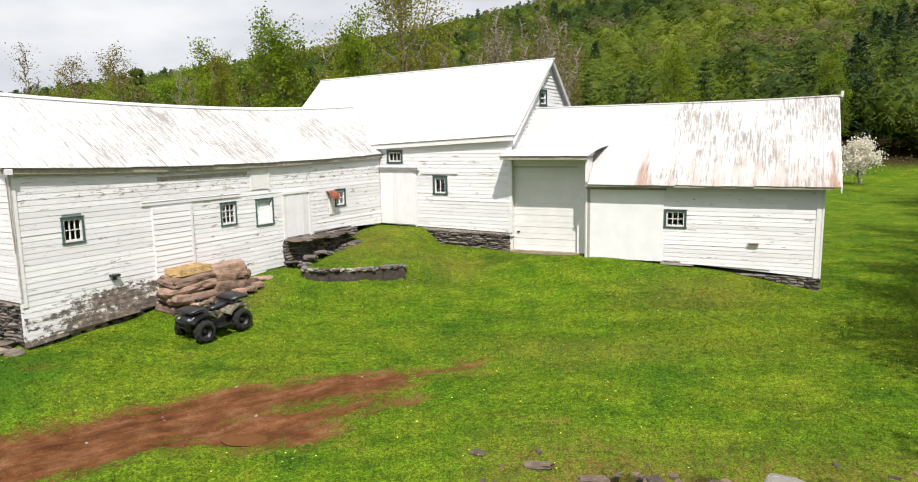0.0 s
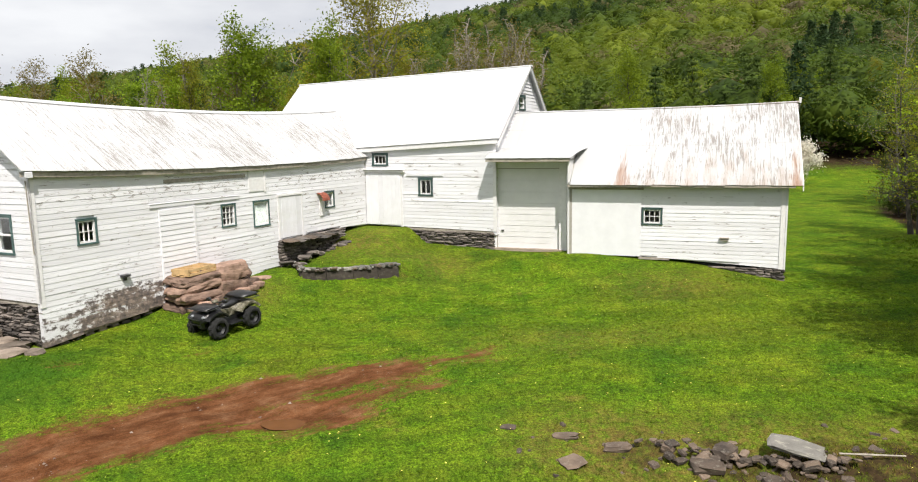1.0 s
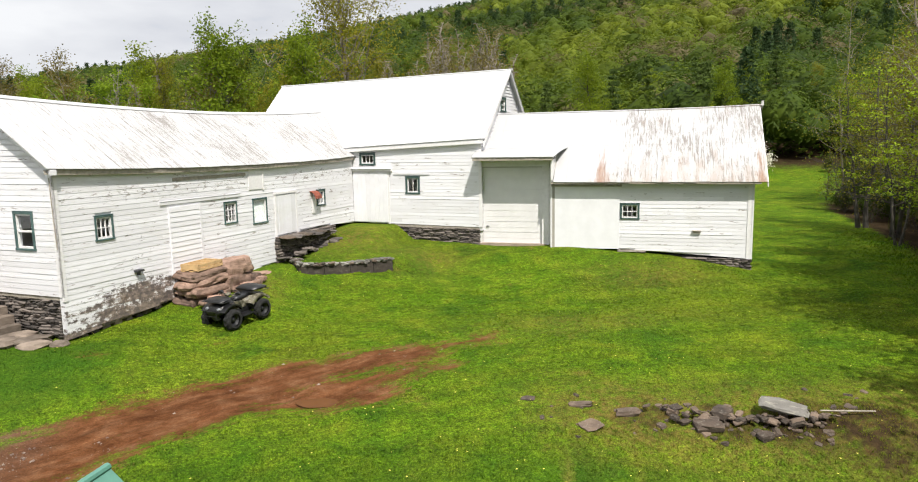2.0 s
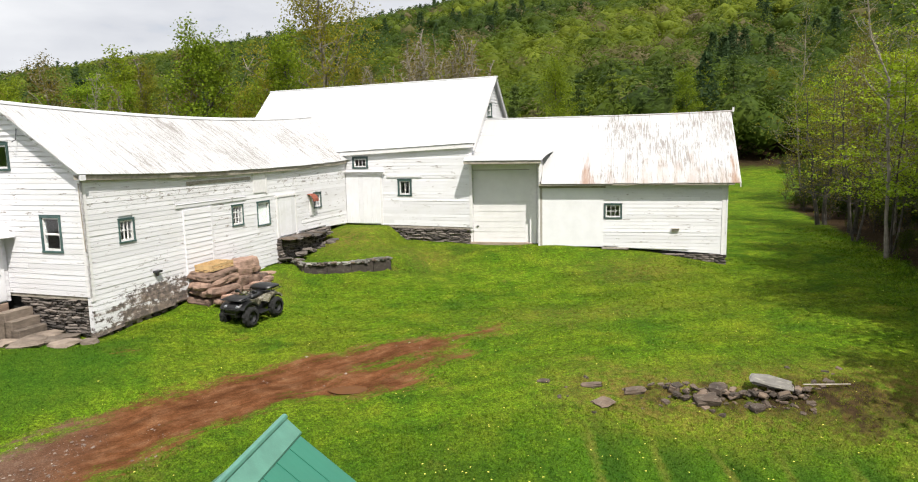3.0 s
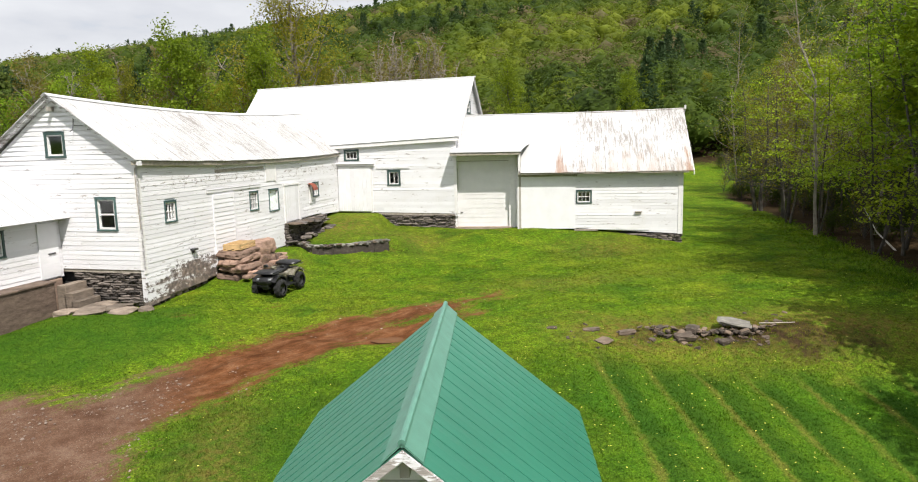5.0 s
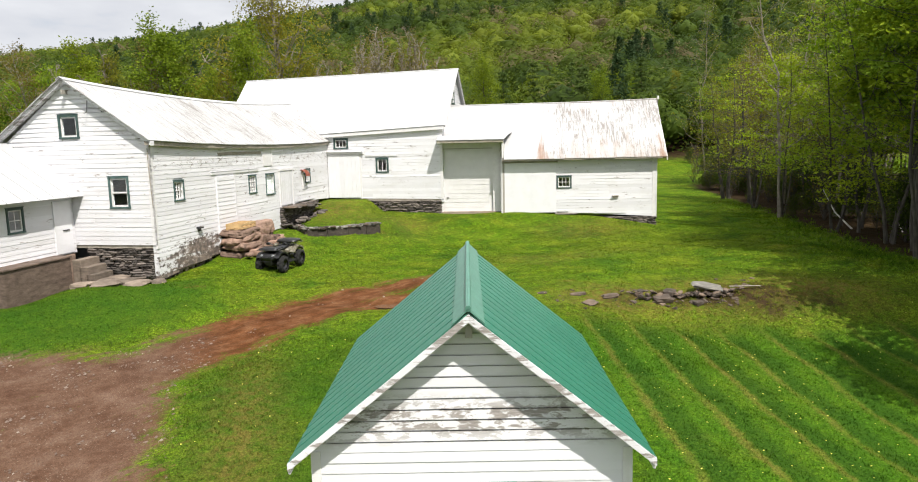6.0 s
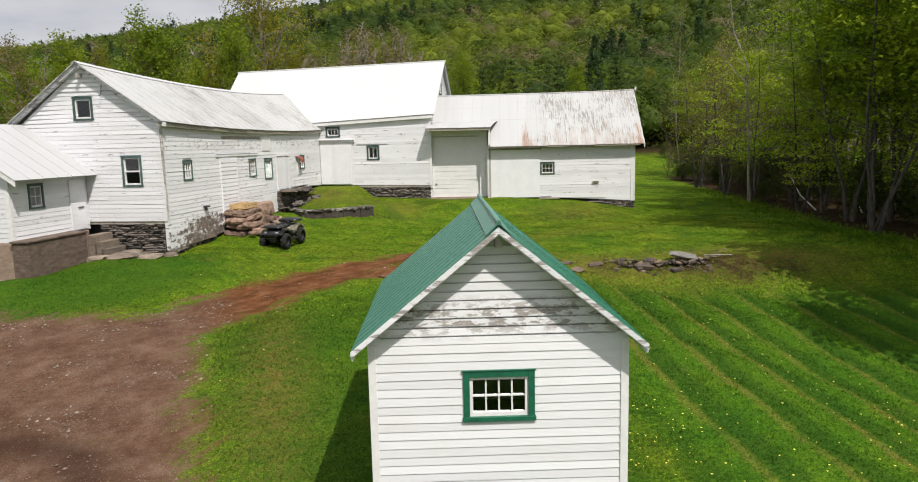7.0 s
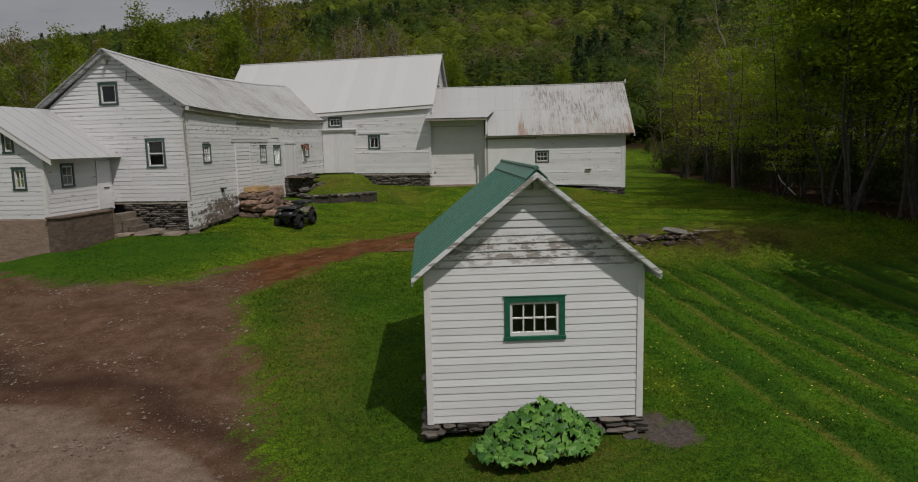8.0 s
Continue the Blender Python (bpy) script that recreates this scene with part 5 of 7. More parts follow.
        P("rake_board", G().hexa([(e, -0.31, ez + Z - 0.085), (W / 2, -0.31, rz + Z - 0.095), (W / 2, -0.31, rz + Z - 0.01), (e, -0.31, ez + Z - 0.0)][::sgn], [(e, -0.275, ez + Z - 0.085), (W / 2, -0.275, rz + Z - 0.095), (W / 2, -0.275, rz + Z - 0.01), (e, -0.275, ez + Z - 0.0)][::sgn]), M_GREYPAINT, label="flaked white rake board")
        P("soffit", G().hexa([(e, -0.27, ez + Z - 0.10), (W / 2, -0.27, rz + Z - 0.12), (W / 2, -0.27, rz + Z - 0.09), (e, -0.27, ez + Z - 0.065)][::sgn], [(e, 0.0, ez + Z - 0.10), (W / 2, 0.0, rz + Z - 0.12), (W / 2, 0.0, rz + Z - 0.09), (e, 0.0, ez + Z - 0.065)][::sgn]), M_TRIM)
        P("fascia", G().box(min(e, e - sgn * 0.025), max(e, e - sgn * 0.025), -0.27, D + 0.2, ez + Z - 0.13, ez + Z - 0.02), M_TRIM)
    cap = G()
    for sgn in (1, -1):
        q = [(W / 2, -0.3, rz + Z + 0.055), (W / 2, D + 0.22, rz + Z + 0.055), (W / 2 + sgn * 0.17, D + 0.22, rz + Z - 0.105), (W / 2 + sgn * 0.17, -0.3, rz + Z - 0.105)]
        q = q if sgn < 0 else q[::-1]
        cap.hexa(q, [(x, y, z - 0.02) for x, y, z in q])
    P("ridge_cap", cap, M_GRIDGE, roof, "faded pale green ridge cap")
    P("ridge_roll", G().tube([(W / 2, -0.3, rz + Z + 0.05), (W / 2, D + 0.22, rz + Z + 0.05)], 0.035, 8), M_GRIDGE, roof)
    P("floor", G().box(0.05, W - 0.05, 0.05, D - 0.05, 0.02, 0.08), M_DARK)
    rs = random.Random(12)
    for f, s0, s1, deep in ((front, -0.12, 0.22, 2), (front, 0.22, 1.75, 2), (front, 1.75, 3.62, 3), (right, 0.0, D, 3), (left, 0.0, D, 3), (back, 0.0, W, 3)):
        for k in range(deep):
            x = s0
            while x < s1 - 0.04:
                w = min(rs.uniform(0.16, 0.5), s1 - x + 0.05)
                q = f(x + w / 2, 1.2 - 0.045 - 0.085 * k, -0.13 + rs.uniform(0, 0.1) + 0.02 * k - (0.06 if f is front and s0 == 0.22 else 0))
                ob = part("foundation_stone", ROCKS[rs.randrange(8)], M_SLATE, root)
                ob.matrix_basis = pose(*q, rs.uniform(-3, 3), rs.uniform(-3, 3), (90 if f in (left, right) else 0) + rs.uniform(-7, 7)) @ Matrix.Diagonal((w * 1.04, 0.3, rs.uniform(0.075, 0.11), 1))
                x += w
    for x, y, z, t in ((0.06, -0.02, -0.14, 20), (2.45, -0.22, -0.3, 50), (2.2, -0.12, -0.27, -20), (3.35, -0.16, -0.3, 10)):
        ob = part("foundation_stone", ROCKS[rs.randrange(8)], M_SLATE, root)
        ob.matrix_basis = pose(x, y, z, 6, -8, t) @ Matrix.Diagonal((0.30, 0.20, 0.09, 1))


def make_rocks():
    """Eight squarish rocks a metre across, to be scaled."""
    out = []
    for k in range(8):
        rng = random.Random(40 + k)
        bm = bmesh.new()
        bmesh.ops.create_cube(bm, size=1.0)
        bmesh.ops.subdivide_edges(bm, edges=bm.edges[:], cuts=1, use_grid_fill=True)
        for v in bm.verts:
            d = v.co.length
            v.co *= 1.0 - 0.22 * max(0.0, d - 0.5) / 0.366
            v.co += Vector((rng.uniform(-0.075, 0.075), rng.uniform(-0.075, 0.075), rng.uniform(-0.07, 0.07)))
        me = bpy.data.meshes.new("rock")
        bm.to_mesh(me)
        bm.free()
        out.append(me)
    return out


ROCK_SETS = {}


class _Rocks:
    """Rocks by number, one set of meshes for each stone material."""

    def of(self, mat, i):
        if mat.name not in ROCK_SETS:
            ROCK_SETS[mat.name] = make_rocks()
            for me in ROCK_SETS[mat.name]:
                me.materials.append(mat)
        return ROCK_SETS[mat.name][i % 8]

    def __getitem__(self, i):
        return self.of(M_SLATE, i)


ROCKS = _Rocks()
shed()


# ---- stones ----
def land(x, y):
    return float(height(x, y))


def barn_xy(u, v):
    p = BARN @ Vector((u, v, 0))
    return p.x, p.y


def stone(name, mat, i, x, y, z, sx, sy, sz, rz=0.0, rx=0.0, ry=0.0, parent=None):
    ob = new(name, ROCKS.of(mat, i))
    ob.matrix_basis = pose(x, y, z, rx, ry, rz) @ Matrix.Diagonal((sx, sy, sz, 1))
    ob.parent = parent
    return ob


def make_boulder(seed):
    """A rounded, bedded block of sandstone a metre across."""
    bm = bmesh.new()
    bmesh.ops.create_cube(bm, size=1.0)
    bmesh.ops.subdivide_edges(bm, edges=bm.edges[:], cuts=7, use_grid_fill=True)
    for v in bm.verts:
        d = v.co.length
        v.co *= 1.0 - 0.20 * max(0.0, d - 0.5) / 0.366
        q = Vector((v.co.x * 1.05, v.co.y * 1.7, v.co.z * 0.45))
        a = noise.noise(q * 1.9 + Vector((seed * 7.3, 0, 0)))
        b = noise.noise(Vector((q.x * 1.2, q.y * 1.2, q.z * 9.0 + seed * 3.1)))
        c = noise.noise(q * 5.5 + Vector((0, seed * 5.0, 0)))
        v.co *= 1.0 + 0.17 * a + 0.05 * b + 0.11 * c
    me = bpy.data.meshes.new("boulder")
    bm.to_mesh(me)
    bm.free()
    me.materials.append(M_RED)
    return me


BOULDERS = [make_boulder(s) for s in range(6)]


def retaining_wall():
    """The low, bent concrete kerb round the grassy terrace."""
    root = thing("terrace_wall", (*barn_xy(-16.2, 20.0), 2.9), "low bent concrete wall holding a grassy terrace", "terrace wall")
    inv = root.matrix_world.inverted()
    rng = random.Random(3)
    line = [Vector(barn_xy(*p)) for p in ((-18.75, 20.45), (-17.4, 19.4), (-16.5, 19.65), (-15.7, 20.25), (-15.05, 20.95), (-14.6, 21.75))]
    g = G()
    for a, b in zip(line, line[1:]):
        d = (b - a).normalized()
        n = Vector((d.y, -d.x))
        k = max(2, int((b - a).length / 0.28))
        for i in range(k):
            p, q = a.lerp(b, i / k), a.lerp(b, (i + 1) / k)
            t0, t1 = 3.27 + 0.10 * noise.noise(Vector((p.x * 3, p.y * 3, 0))), 3.27 + 0.10 * noise.noise(Vector((q.x * 3, q.y * 3, 0)))
            o0, o1 = 0.09 + 0.07 * noise.noise(Vector((p.x * 4, p.y * 4, 5))), 0.09 + 0.07 * noise.noise(Vector((q.x * 4, q.y * 4, 5)))
            ends = [[(*(c + n * (o + 0.05)), 2.3), (*(c + n * o), t - 0.05), (*(c + n * (o - 0.05)), t), (*(c - n * 0.14), t - 0.01), (*(c - n * 0.14), 2.3)] for c, t, o in ((p, t0, o0), (q, t1, o1))]
            v = [tuple(inv @ Vector(c)) for e in ends for c in e]
            g.add(v, [(0, 5, 6, 1), (1, 6, 7, 2), (2, 7, 8, 3), (3, 8, 9, 4), (0, 1, 2, 3, 4), (9, 8, 7, 6, 5)])
    part("wall_face", g, M_TERRACE, root)
    for i in range(80):
        a, b = rng.choice(list(zip(line, line[1:])))
        c = a.lerp(b, rng.random())
        stone("cap_stone", M_LICHEN if i % 3 else M_GREY, i, *(inv @ Vector((c.x, c.y, 3.27 + rng.uniform(-0.05, 0.03)))), rng.uniform(0.14, 0.45), rng.uniform(0.16, 0.32), 0.09, rng.uniform(0, 180), rng.uniform(-5, 5), rng.uniform(-5, 5), root)


retaining_wall()


def ledge():
    """Flat slabs that jut from the footing under the barn's side door."""
    rng = random.Random(6)
    for i in range(9):
        x, y = barn_xy(-18.62 + rng.uniform(-0.1, 0.12), 20.15 + 0.42 * i)
        ob = stone("ledge_slab", M_SLATE if i % 3 else M_GREY, i, x, y, 4.20 - 0.012 * i + rng.uniform(-0.03, 0.03), rng.uniform(0.5, 0.8), rng.uniform(0.5, 0.7), 0.10, -28 + rng.uniform(-20, 20), rng.uniform(-6, 6), rng.uniform(-2, 8))
        tagged(ob, "flat dark slab jutting from the barn footing", "stone", "slabs below the side door")
    for i in range(14):
        x, y = barn_xy(-18.45 + rng.uniform(-0.25, 0.3), 20.0 + 0.27 * i)
        ob = stone("fallen_stone", M_SLATE, i, x, y, max(land(x, y), 3.2) + rng.uniform(0.0, 0.45) * (1 - i / 16), rng.uniform(0.3, 0.6), rng.uniform(0.25, 0.4), rng.uniform(0.09, 0.18), rng.uniform(-60, 20), rng.uniform(-9, 9), rng.uniform(-9, 9))
        tagged(ob, "dark broken stone of the footing", "stone", "slabs below the side door")


ledge()


def stone_stack():
    """Pinkish slabs piled against the long barn."""
    x0, y0 = barn_xy(-18.4, 15.6)
    root = thing("stone_stack", (x0, y0, land(x0, y0)), "stack of big pinkish sandstone slabs against the barn", "stone pile")
    inv = root.matrix_world.inverted()
    rng = random.Random(11)
    spec = []
    for row, (z, l, h) in enumerate(((2.86, 1.75, 0.34), (3.14, 1.8, 0.36), (3.42, 1.85, 0.34), (3.68, 1.7, 0.34))):
        spec.append((-18.40 + rng.uniform(-0.06, 0.08), 14.85 + rng.uniform(-0.06, 0.06), z, l, 1.05, h))
    spec += [(-18.36, 16.3, 3.08, 1.75, 1.05, 0.66), (-18.42, 16.25, 3.64, 1.6, 1.05, 0.62), (-18.2, 17.2, 3.02, 0.7, 0.7, 0.5), (-18.45, 17.1, 3.4, 0.6, 0.6, 0.45)]
    for k in range(8):
        spec.append((-17.78 + rng.uniform(-0.1, 0.2), 14.1 + 0.45 * k + rng.uniform(-0.1, 0.1), 2.84 + 0.03 * k, rng.uniform(0.3, 0.6), rng.uniform(0.25, 0.45), rng.uniform(0.16, 0.28)))
    spec += [(-18.45, 18.1, 3.05, 0.9, 0.6, 0.2), (-18.4, 15.6, 3.3, 0.5, 0.8, 0.3)]
    for i, (u, v, z, l, d, h) in enumerate(spec):
        q = inv @ Vector((*barn_xy(u, v), z))
        ob = new("stone", BOULDERS[i % 6])
        ob.parent = root
        ob.matrix_basis = pose(*q, rng.uniform(-5, 5), rng.uniform(-5, 5), -28.4 + rng.uniform(-7, 7)) @ Matrix.Diagonal((d, l, h, 1))
    crate = thing("lumber_crate", BARN @ pose(-18.42, 14.95, 3.82, 0, 0, 3), "low crate of new yellow lumber lying on the stones", "crate")
    for i in range(4):
        part("board", G().box(-0.34 + i * 0.17, -0.20 + i * 0.17, -0.62, 0.30, 0.035 * (i % 2), 0.03 + 0.035 * (i % 2)), M_LUMBER, crate)
    for y in (-0.60, -0.15, 0.28, 0.62):
        part("cleat", G().box(-0.36, 0.36, y, y + 0.04, 0.07, 0.25), M_LUMBER, crate)
    for x in (-0.36, 0.335):
        part("side_board", G().box(x, x + 0.025, -0.62, 0.66, 0.03, 0.11), M_LUMBER, crate)
        part("side_board", G().box(x, x + 0.025, -0.62, 0.66, 0.16, 0.25), M_LUMBER, crate)


stone_stack()


def rubble():
    """The tumbled remains of a dry wall at the lawn's bank."""
    rng = random.Random(21)
    row = []
    for i in range(120):
        k = rng.choice((rng.gauss(0.30, 0.10), rng.gauss(0.58, 0.12), rng.gauss(0.86, 0.09), rng.random()))
        off = rng.gauss(0, 0.20)
        x, y = 2.5 + 3.7 * k, 11.35 - 1.05 * k + off
        s = rng.uniform(0.08, 0.21) * (1.0 if i % 7 else 1.5)
        row.append((x, y, s, s * rng.uniform(0.6, 1.1), s * rng.uniform(0.25, 0.5), rng.uniform(0.0, 0.22) if abs(off) < 0.2 else 0.0))
    for i in range(34):
        x, y = rng.uniform(0.2, 8.2), 11.3 - 0.2 * rng.random() + rng.gauss(0, 0.55)
        s = rng.uniform(0.07, 0.2)
        row.append((x, y - 0.12 * (x - 3), s, s * 0.7, s * 0.45, 0.0))
    for i, (x, y, a, b, c, up) in enumerate(row):
        ob = stone("fieldstone", M_GREY, i, x, y, land(x, y) - c * 0.12 + up * 0.8, a, b, c, rng.uniform(0, 180), rng.uniform(-26, 26), rng.uniform(-26, 26))
        tagged(ob, "broken grey-brown fieldstone lying in the grass", "stone", "rubble stones")
    for i, (x, y, a, b, c, rz) in enumerate(((1.25, 11.0, 0.5, 0.42, 0.1, 20), (3.75, 10.75, 0.62, 0.5, 0.2, -15), (4.2, 11.05, 0.5, 0.4, 0.26, 40), (2.25, 11.45, 0.55, 0.24, 0.14, -10), (1.35, 11.95, 0.55, 0.2, 0.1, -12), (0.25, 12.4, 0.35, 0.2, 0.06, -20), (3.2, 11.3, 0.3, 0.26, 0.2, 60), (4.75, 10.25, 0.34, 0.26, 0.16, 10))):
        ob = stone("flat_stone", M_GREY, i, x, y, land(x, y) + c * 0.3, a, b, c, rz, 4, -5)
        tagged(ob, "flat grey slab of stone set in the lawn", "stone", "rubble stones")
    ob = stone("stone_slab", M_LICHEN, 5, 5.45, 10.75, land(5.45, 10.75) + 0.24, 1.05, 0.5, 0.11, -24, 10, 9)
    tagged(ob, "large lichen-spotted grey slab tilted on the rubble", "stone")
    z = land(6.7, 10.35)
    lone("old_plank", G().tube([(6.05, 10.42, z + 0.16), (6.6, 10.38, z + 0.13), (7.25, 10.33, z + 0.10)], [0.017, 0.02, 0.014], 5), M_GREYWOOD, "grey weathered stick beside the rubble", "stick")


rubble()


def flags():
    rng = random.Random(8)
    for i, (u, v, a, b) in enumerate(((-20.75, 9.35, 0.75, 0.55), (-20.25, 9.0, 0.6, 0.7), (-19.75, 9.6, 0.7, 0.5), (-20.3, 9.72, 0.5, 0.4), (-19.3, 9.3, 0.55, 0.45), (-20.9, 8.75, 0.5, 0.5), (-18.7, 9.6, 0.3, 0.25))):
        x, y = barn_xy(u, v)
        ob = stone("flagstone", M_STEPC, i + 2, x, y, land(x, y) + 0.03, a * 1.5, b * 1.5, 0.24, rng.uniform(-40, 20), rng.uniform(-4, 4), rng.uniform(-4, 4))
        tagged(ob, "broken grey flagstone below the steps", "flagstone", "flagstones below the steps")
    for i in range(9):
        x, y = barn_xy(-19.24 + rng.uniform(-0.05, 0.05), 10.3 + 0.42 * i)
        ob = stone("fieldstone", M_STEPC if i % 3 == 1 else M_SLATE, i, x, y, land(x, y) + 0.02, 0.3, 0.24, 0.2, 60 + rng.uniform(-15, 15))
        tagged(ob, "dark footing stone under the barn wall", "stone", "footing stones")


flags()


# ---- four-wheeler ----
def wheel(root, x, y, r=0.315, w=0.24):
    t = G()
    prof = [(-w / 2, r * 0.62), (-w / 2 - 0.008, r * 0.8), (-w / 2 + 0.03, r * 0.96), (0.0, r), (w / 2 - 0.03, r * 0.96), (w / 2 + 0.008, r * 0.8), (w / 2, r * 0.62)]
    n, m = 40, len(prof)
    vs = []
    for k in range(n):
        for j, (px, pr) in enumerate(prof):
            lug = 1.075 if 1 < j < 5 and (k // 2 + (j > 2)) % 2 else 1.0
            vs.append((px, pr * lug * math.sin(2 * math.pi * k / n), pr * lug * math.cos(2 * math.pi * k / n)))
    t.add(vs, [(k * m + j, k * m + j + 1, ((k + 1) % n) * m + j + 1, ((k + 1) % n) * m + j) for k in range(n) for j in range(m - 1)])
    tyre = part("tyre", t, M_RUBBER, root, "knobby black tyre", m=pose(x, y, r))
    rim = G()
    ring = [(-0.07, r * 0.62), (-0.05, r * 0.55), (0.02, r * 0.3), (0.06, r * 0.16), (0.06, 0.005)]
    for sx in (1, -1):
        vs = [(-sx * px if sx > 0 else px * -sx, pr * math.sin(2 * math.pi * k / 16), pr * math.cos(2 * math.pi * k / 16)) for k in range(16) for px, pr in ring]
        rim.add(vs, [(k * 5 + j, k * 5 + j + 1, ((k + 1) % 16) * 5 + j + 1, ((k + 1) % 16) * 5 + j) for k in range(16) for j in range(4)])
    part("rim", rim, M_BLACK, tyre)


def shell(sections, n=10):
    """A closed skin through cross-sections: (y, half width, z low, z high, roundness)."""
    g, vs = G(), []
    for y, hw, zl, zh, rd in sections:
        for k in range(n):
            a = 2 * math.pi * (k + 0.5) / n
            cx, cz = math.cos(a), math.sin(a)
            m = max(abs(cx), abs(cz))
            cx, cz = cx * (rd + (1 - rd) / m), cz * (rd + (1 - rd) / m)
            vs.append((hw * cx, y, (zl + zh) / 2 + (zh - zl) / 2 * cz))
    s = len(sections)
    f = [(i * n + k, i * n + (k + 1) % n, (i + 1) * n + (k + 1) % n, (i + 1) * n + k) for i in range(s - 1) for k in range(n)]
    f += [tuple(range(n))[::-1], tuple((s - 1) * n + k for k in range(n))]
    return g.add(vs, f)


def fender(side, yc, r0, r1, x0, x1, a0, a1, zc=0.315):
    """A curved mudguard over a wheel, one bent sheet with thickness."""
    g, n = G(), 8
    v = []
    for i in range(n + 1):
        w = math.radians(a0 + (a1 - a0) * i / n)
        for x, r in ((x0, r1), (x1, r1 - 0.02), (x1, r0 + 0.03), (x0, r1 - 0.03)):
            v.append((side * x, yc + r * math.cos(w), zc + r * math.sin(w)))
    f = [(4 * i + k, 4 * i + (k + 1) % 4, 4 * i + 4 + (k + 1) % 4, 4 * i + 4 + k) for i in range(n) for k in range(4)]
    f += [(3, 2, 1, 0), (4 * n, 4 * n + 1, 4 * n + 2, 4 * n + 3)]
    g.add(v, f if side < 0 else [q[::-1] for q in f])
    return g


def four_wheeler():
    cx, cy = -7.62, 20.15
    z = land(cx, cy)
    root = thing("quad_bike", pose(cx, cy, z - 0.02, 0, 0, math.degrees(math.atan2(0.39, -0.92)) + 180 - 90 - 90), "black and camouflage quad bike parked on the lawn", "quad bike")
    slope = (land(cx - 0.25, cy - 0.6) - land(cx + 0.25, cy + 0.6)) / 1.3
    d = Vector((-0.55, -0.83))
    root.matrix_world = pose(cx, cy, z - 0.01, 0, 0, math.degrees(math.atan2(-d.x, d.y))) @ pose(0, 0, 0, math.degrees(math.atan(slope)))
    for x in (-0.47, 0.47):
        for y in (-0.65, 0.66):
            wheel(root, x, y)
    P = lambda name, g, mat, label="", parent=root, **kw: part(name, g, mat, parent, label, **kw)  # noqa: E731
    P("chassis", shell([(-0.85, 0.16, 0.30, 0.45, 0.3), (-0.4, 0.22, 0.24, 0.55, 0.3), (0.35, 0.22, 0.24, 0.55, 0.3), (0.9, 0.17, 0.30, 0.50, 0.3)]), M_BLACK)
    P("axle", G().tube([(-0.47, 0.66, 0.315), (0.47, 0.66, 0.315)], 0.035).tube([(-0.47, -0.65, 0.315), (0.47, -0.65, 0.315)], 0.035), M_STEEL)
    P("front_body", shell([(1.02, 0.26, 0.50, 0.68, 0.5), (0.92, 0.36, 0.48, 0.80, 0.45), (0.62, 0.40, 0.55, 0.88, 0.4), (0.36, 0.30, 0.55, 0.86, 0.4), (0.20, 0.20, 0.52, 0.80, 0.5)]), M_BLACK, smooth=True)
    P("rear_body", shell([(-0.15, 0.20, 0.50, 0.74, 0.5), (-0.5, 0.36, 0.52, 0.80, 0.4), (-0.85, 0.40, 0.56, 0.80, 0.4), (-1.0, 0.34, 0.60, 0.76, 0.5)]), M_CAMO, "camouflage rear body", smooth=True)
    for side in (1, -1):
        P("front_fender", fender(side, 0.62, 0.40, 0.50, 0.24, 0.50, 40, 150), M_BLACK)
        P("rear_fender", fender(side, -0.62, 0.40, 0.52, 0.26, 0.51, 35, 145), M_CAMO, "camouflage rear fender")
        P("footwell", G().box(min(side * 0.2, side * 0.56), max(side * 0.2, side * 0.56), -0.24, 0.26, 0.30, 0.34), M_BLACK, bevel=0.01)
        P("side_panel", G().hexa([(side * 0.235, -0.2, 0.5), (side * 0.235, 0.4, 0.5), (side * 0.25, 0.45, 0.8), (side * 0.25, -0.1, 0.72)][::side], [(side * 0.18, -0.2, 0.5), (side * 0.18, 0.4, 0.5), (side * 0.18, 0.45, 0.8), (side * 0.18, -0.1, 0.72)][::side]), M_CAMO, "camouflage side panel")
        lamp = P("headlight", shell([(0.96, 0.075, 0.665, 0.755, 0.8), (1.01, 0.055, 0.68, 0.74, 0.8)], 8), M_LAMPG, "clear headlight")
        lamp.matrix_basis = pose(side * 0.24, 0.0, 0.0)
        g = G().tube([(side * 0.1, 0.28, 0.98), (side * 0.28, 0.24, 1.03), (side * 0.40, 0.16, 1.03)], [0.014, 0.014, 0.02])
        bar = P("handlebar", g, M_STEEL)
        P("hand_guard", shell([(0.20, 0.09, 0.97, 1.09, 0.6), (0.27, 0.085, 0.98, 1.08, 0.6)], 8), M_BLACK, parent=bar, m=pose(side * 0.36, 0, 0))
    P("steering_stem", G().tube([(0, 0.45, 0.78), (0, 0.28, 1.0)], 0.03), M_BLACK)
    P("instrument_pod", shell([(0.24, 0.09, 0.95, 1.06, 0.6), (0.38, 0.07, 0.96, 1.04, 0.6)], 8), M_CAMO, "camouflage instrument pod", smooth=True)
    P("seat", shell([(0.14, 0.12, 0.70, 0.86, 0.7), (0.0, 0.16, 0.72, 0.88, 0.6), (-0.3, 0.18, 0.72, 0.89, 0.5), (-0.5, 0.17, 0.74, 0.97, 0.5)]), M_BLACK, smooth=True)
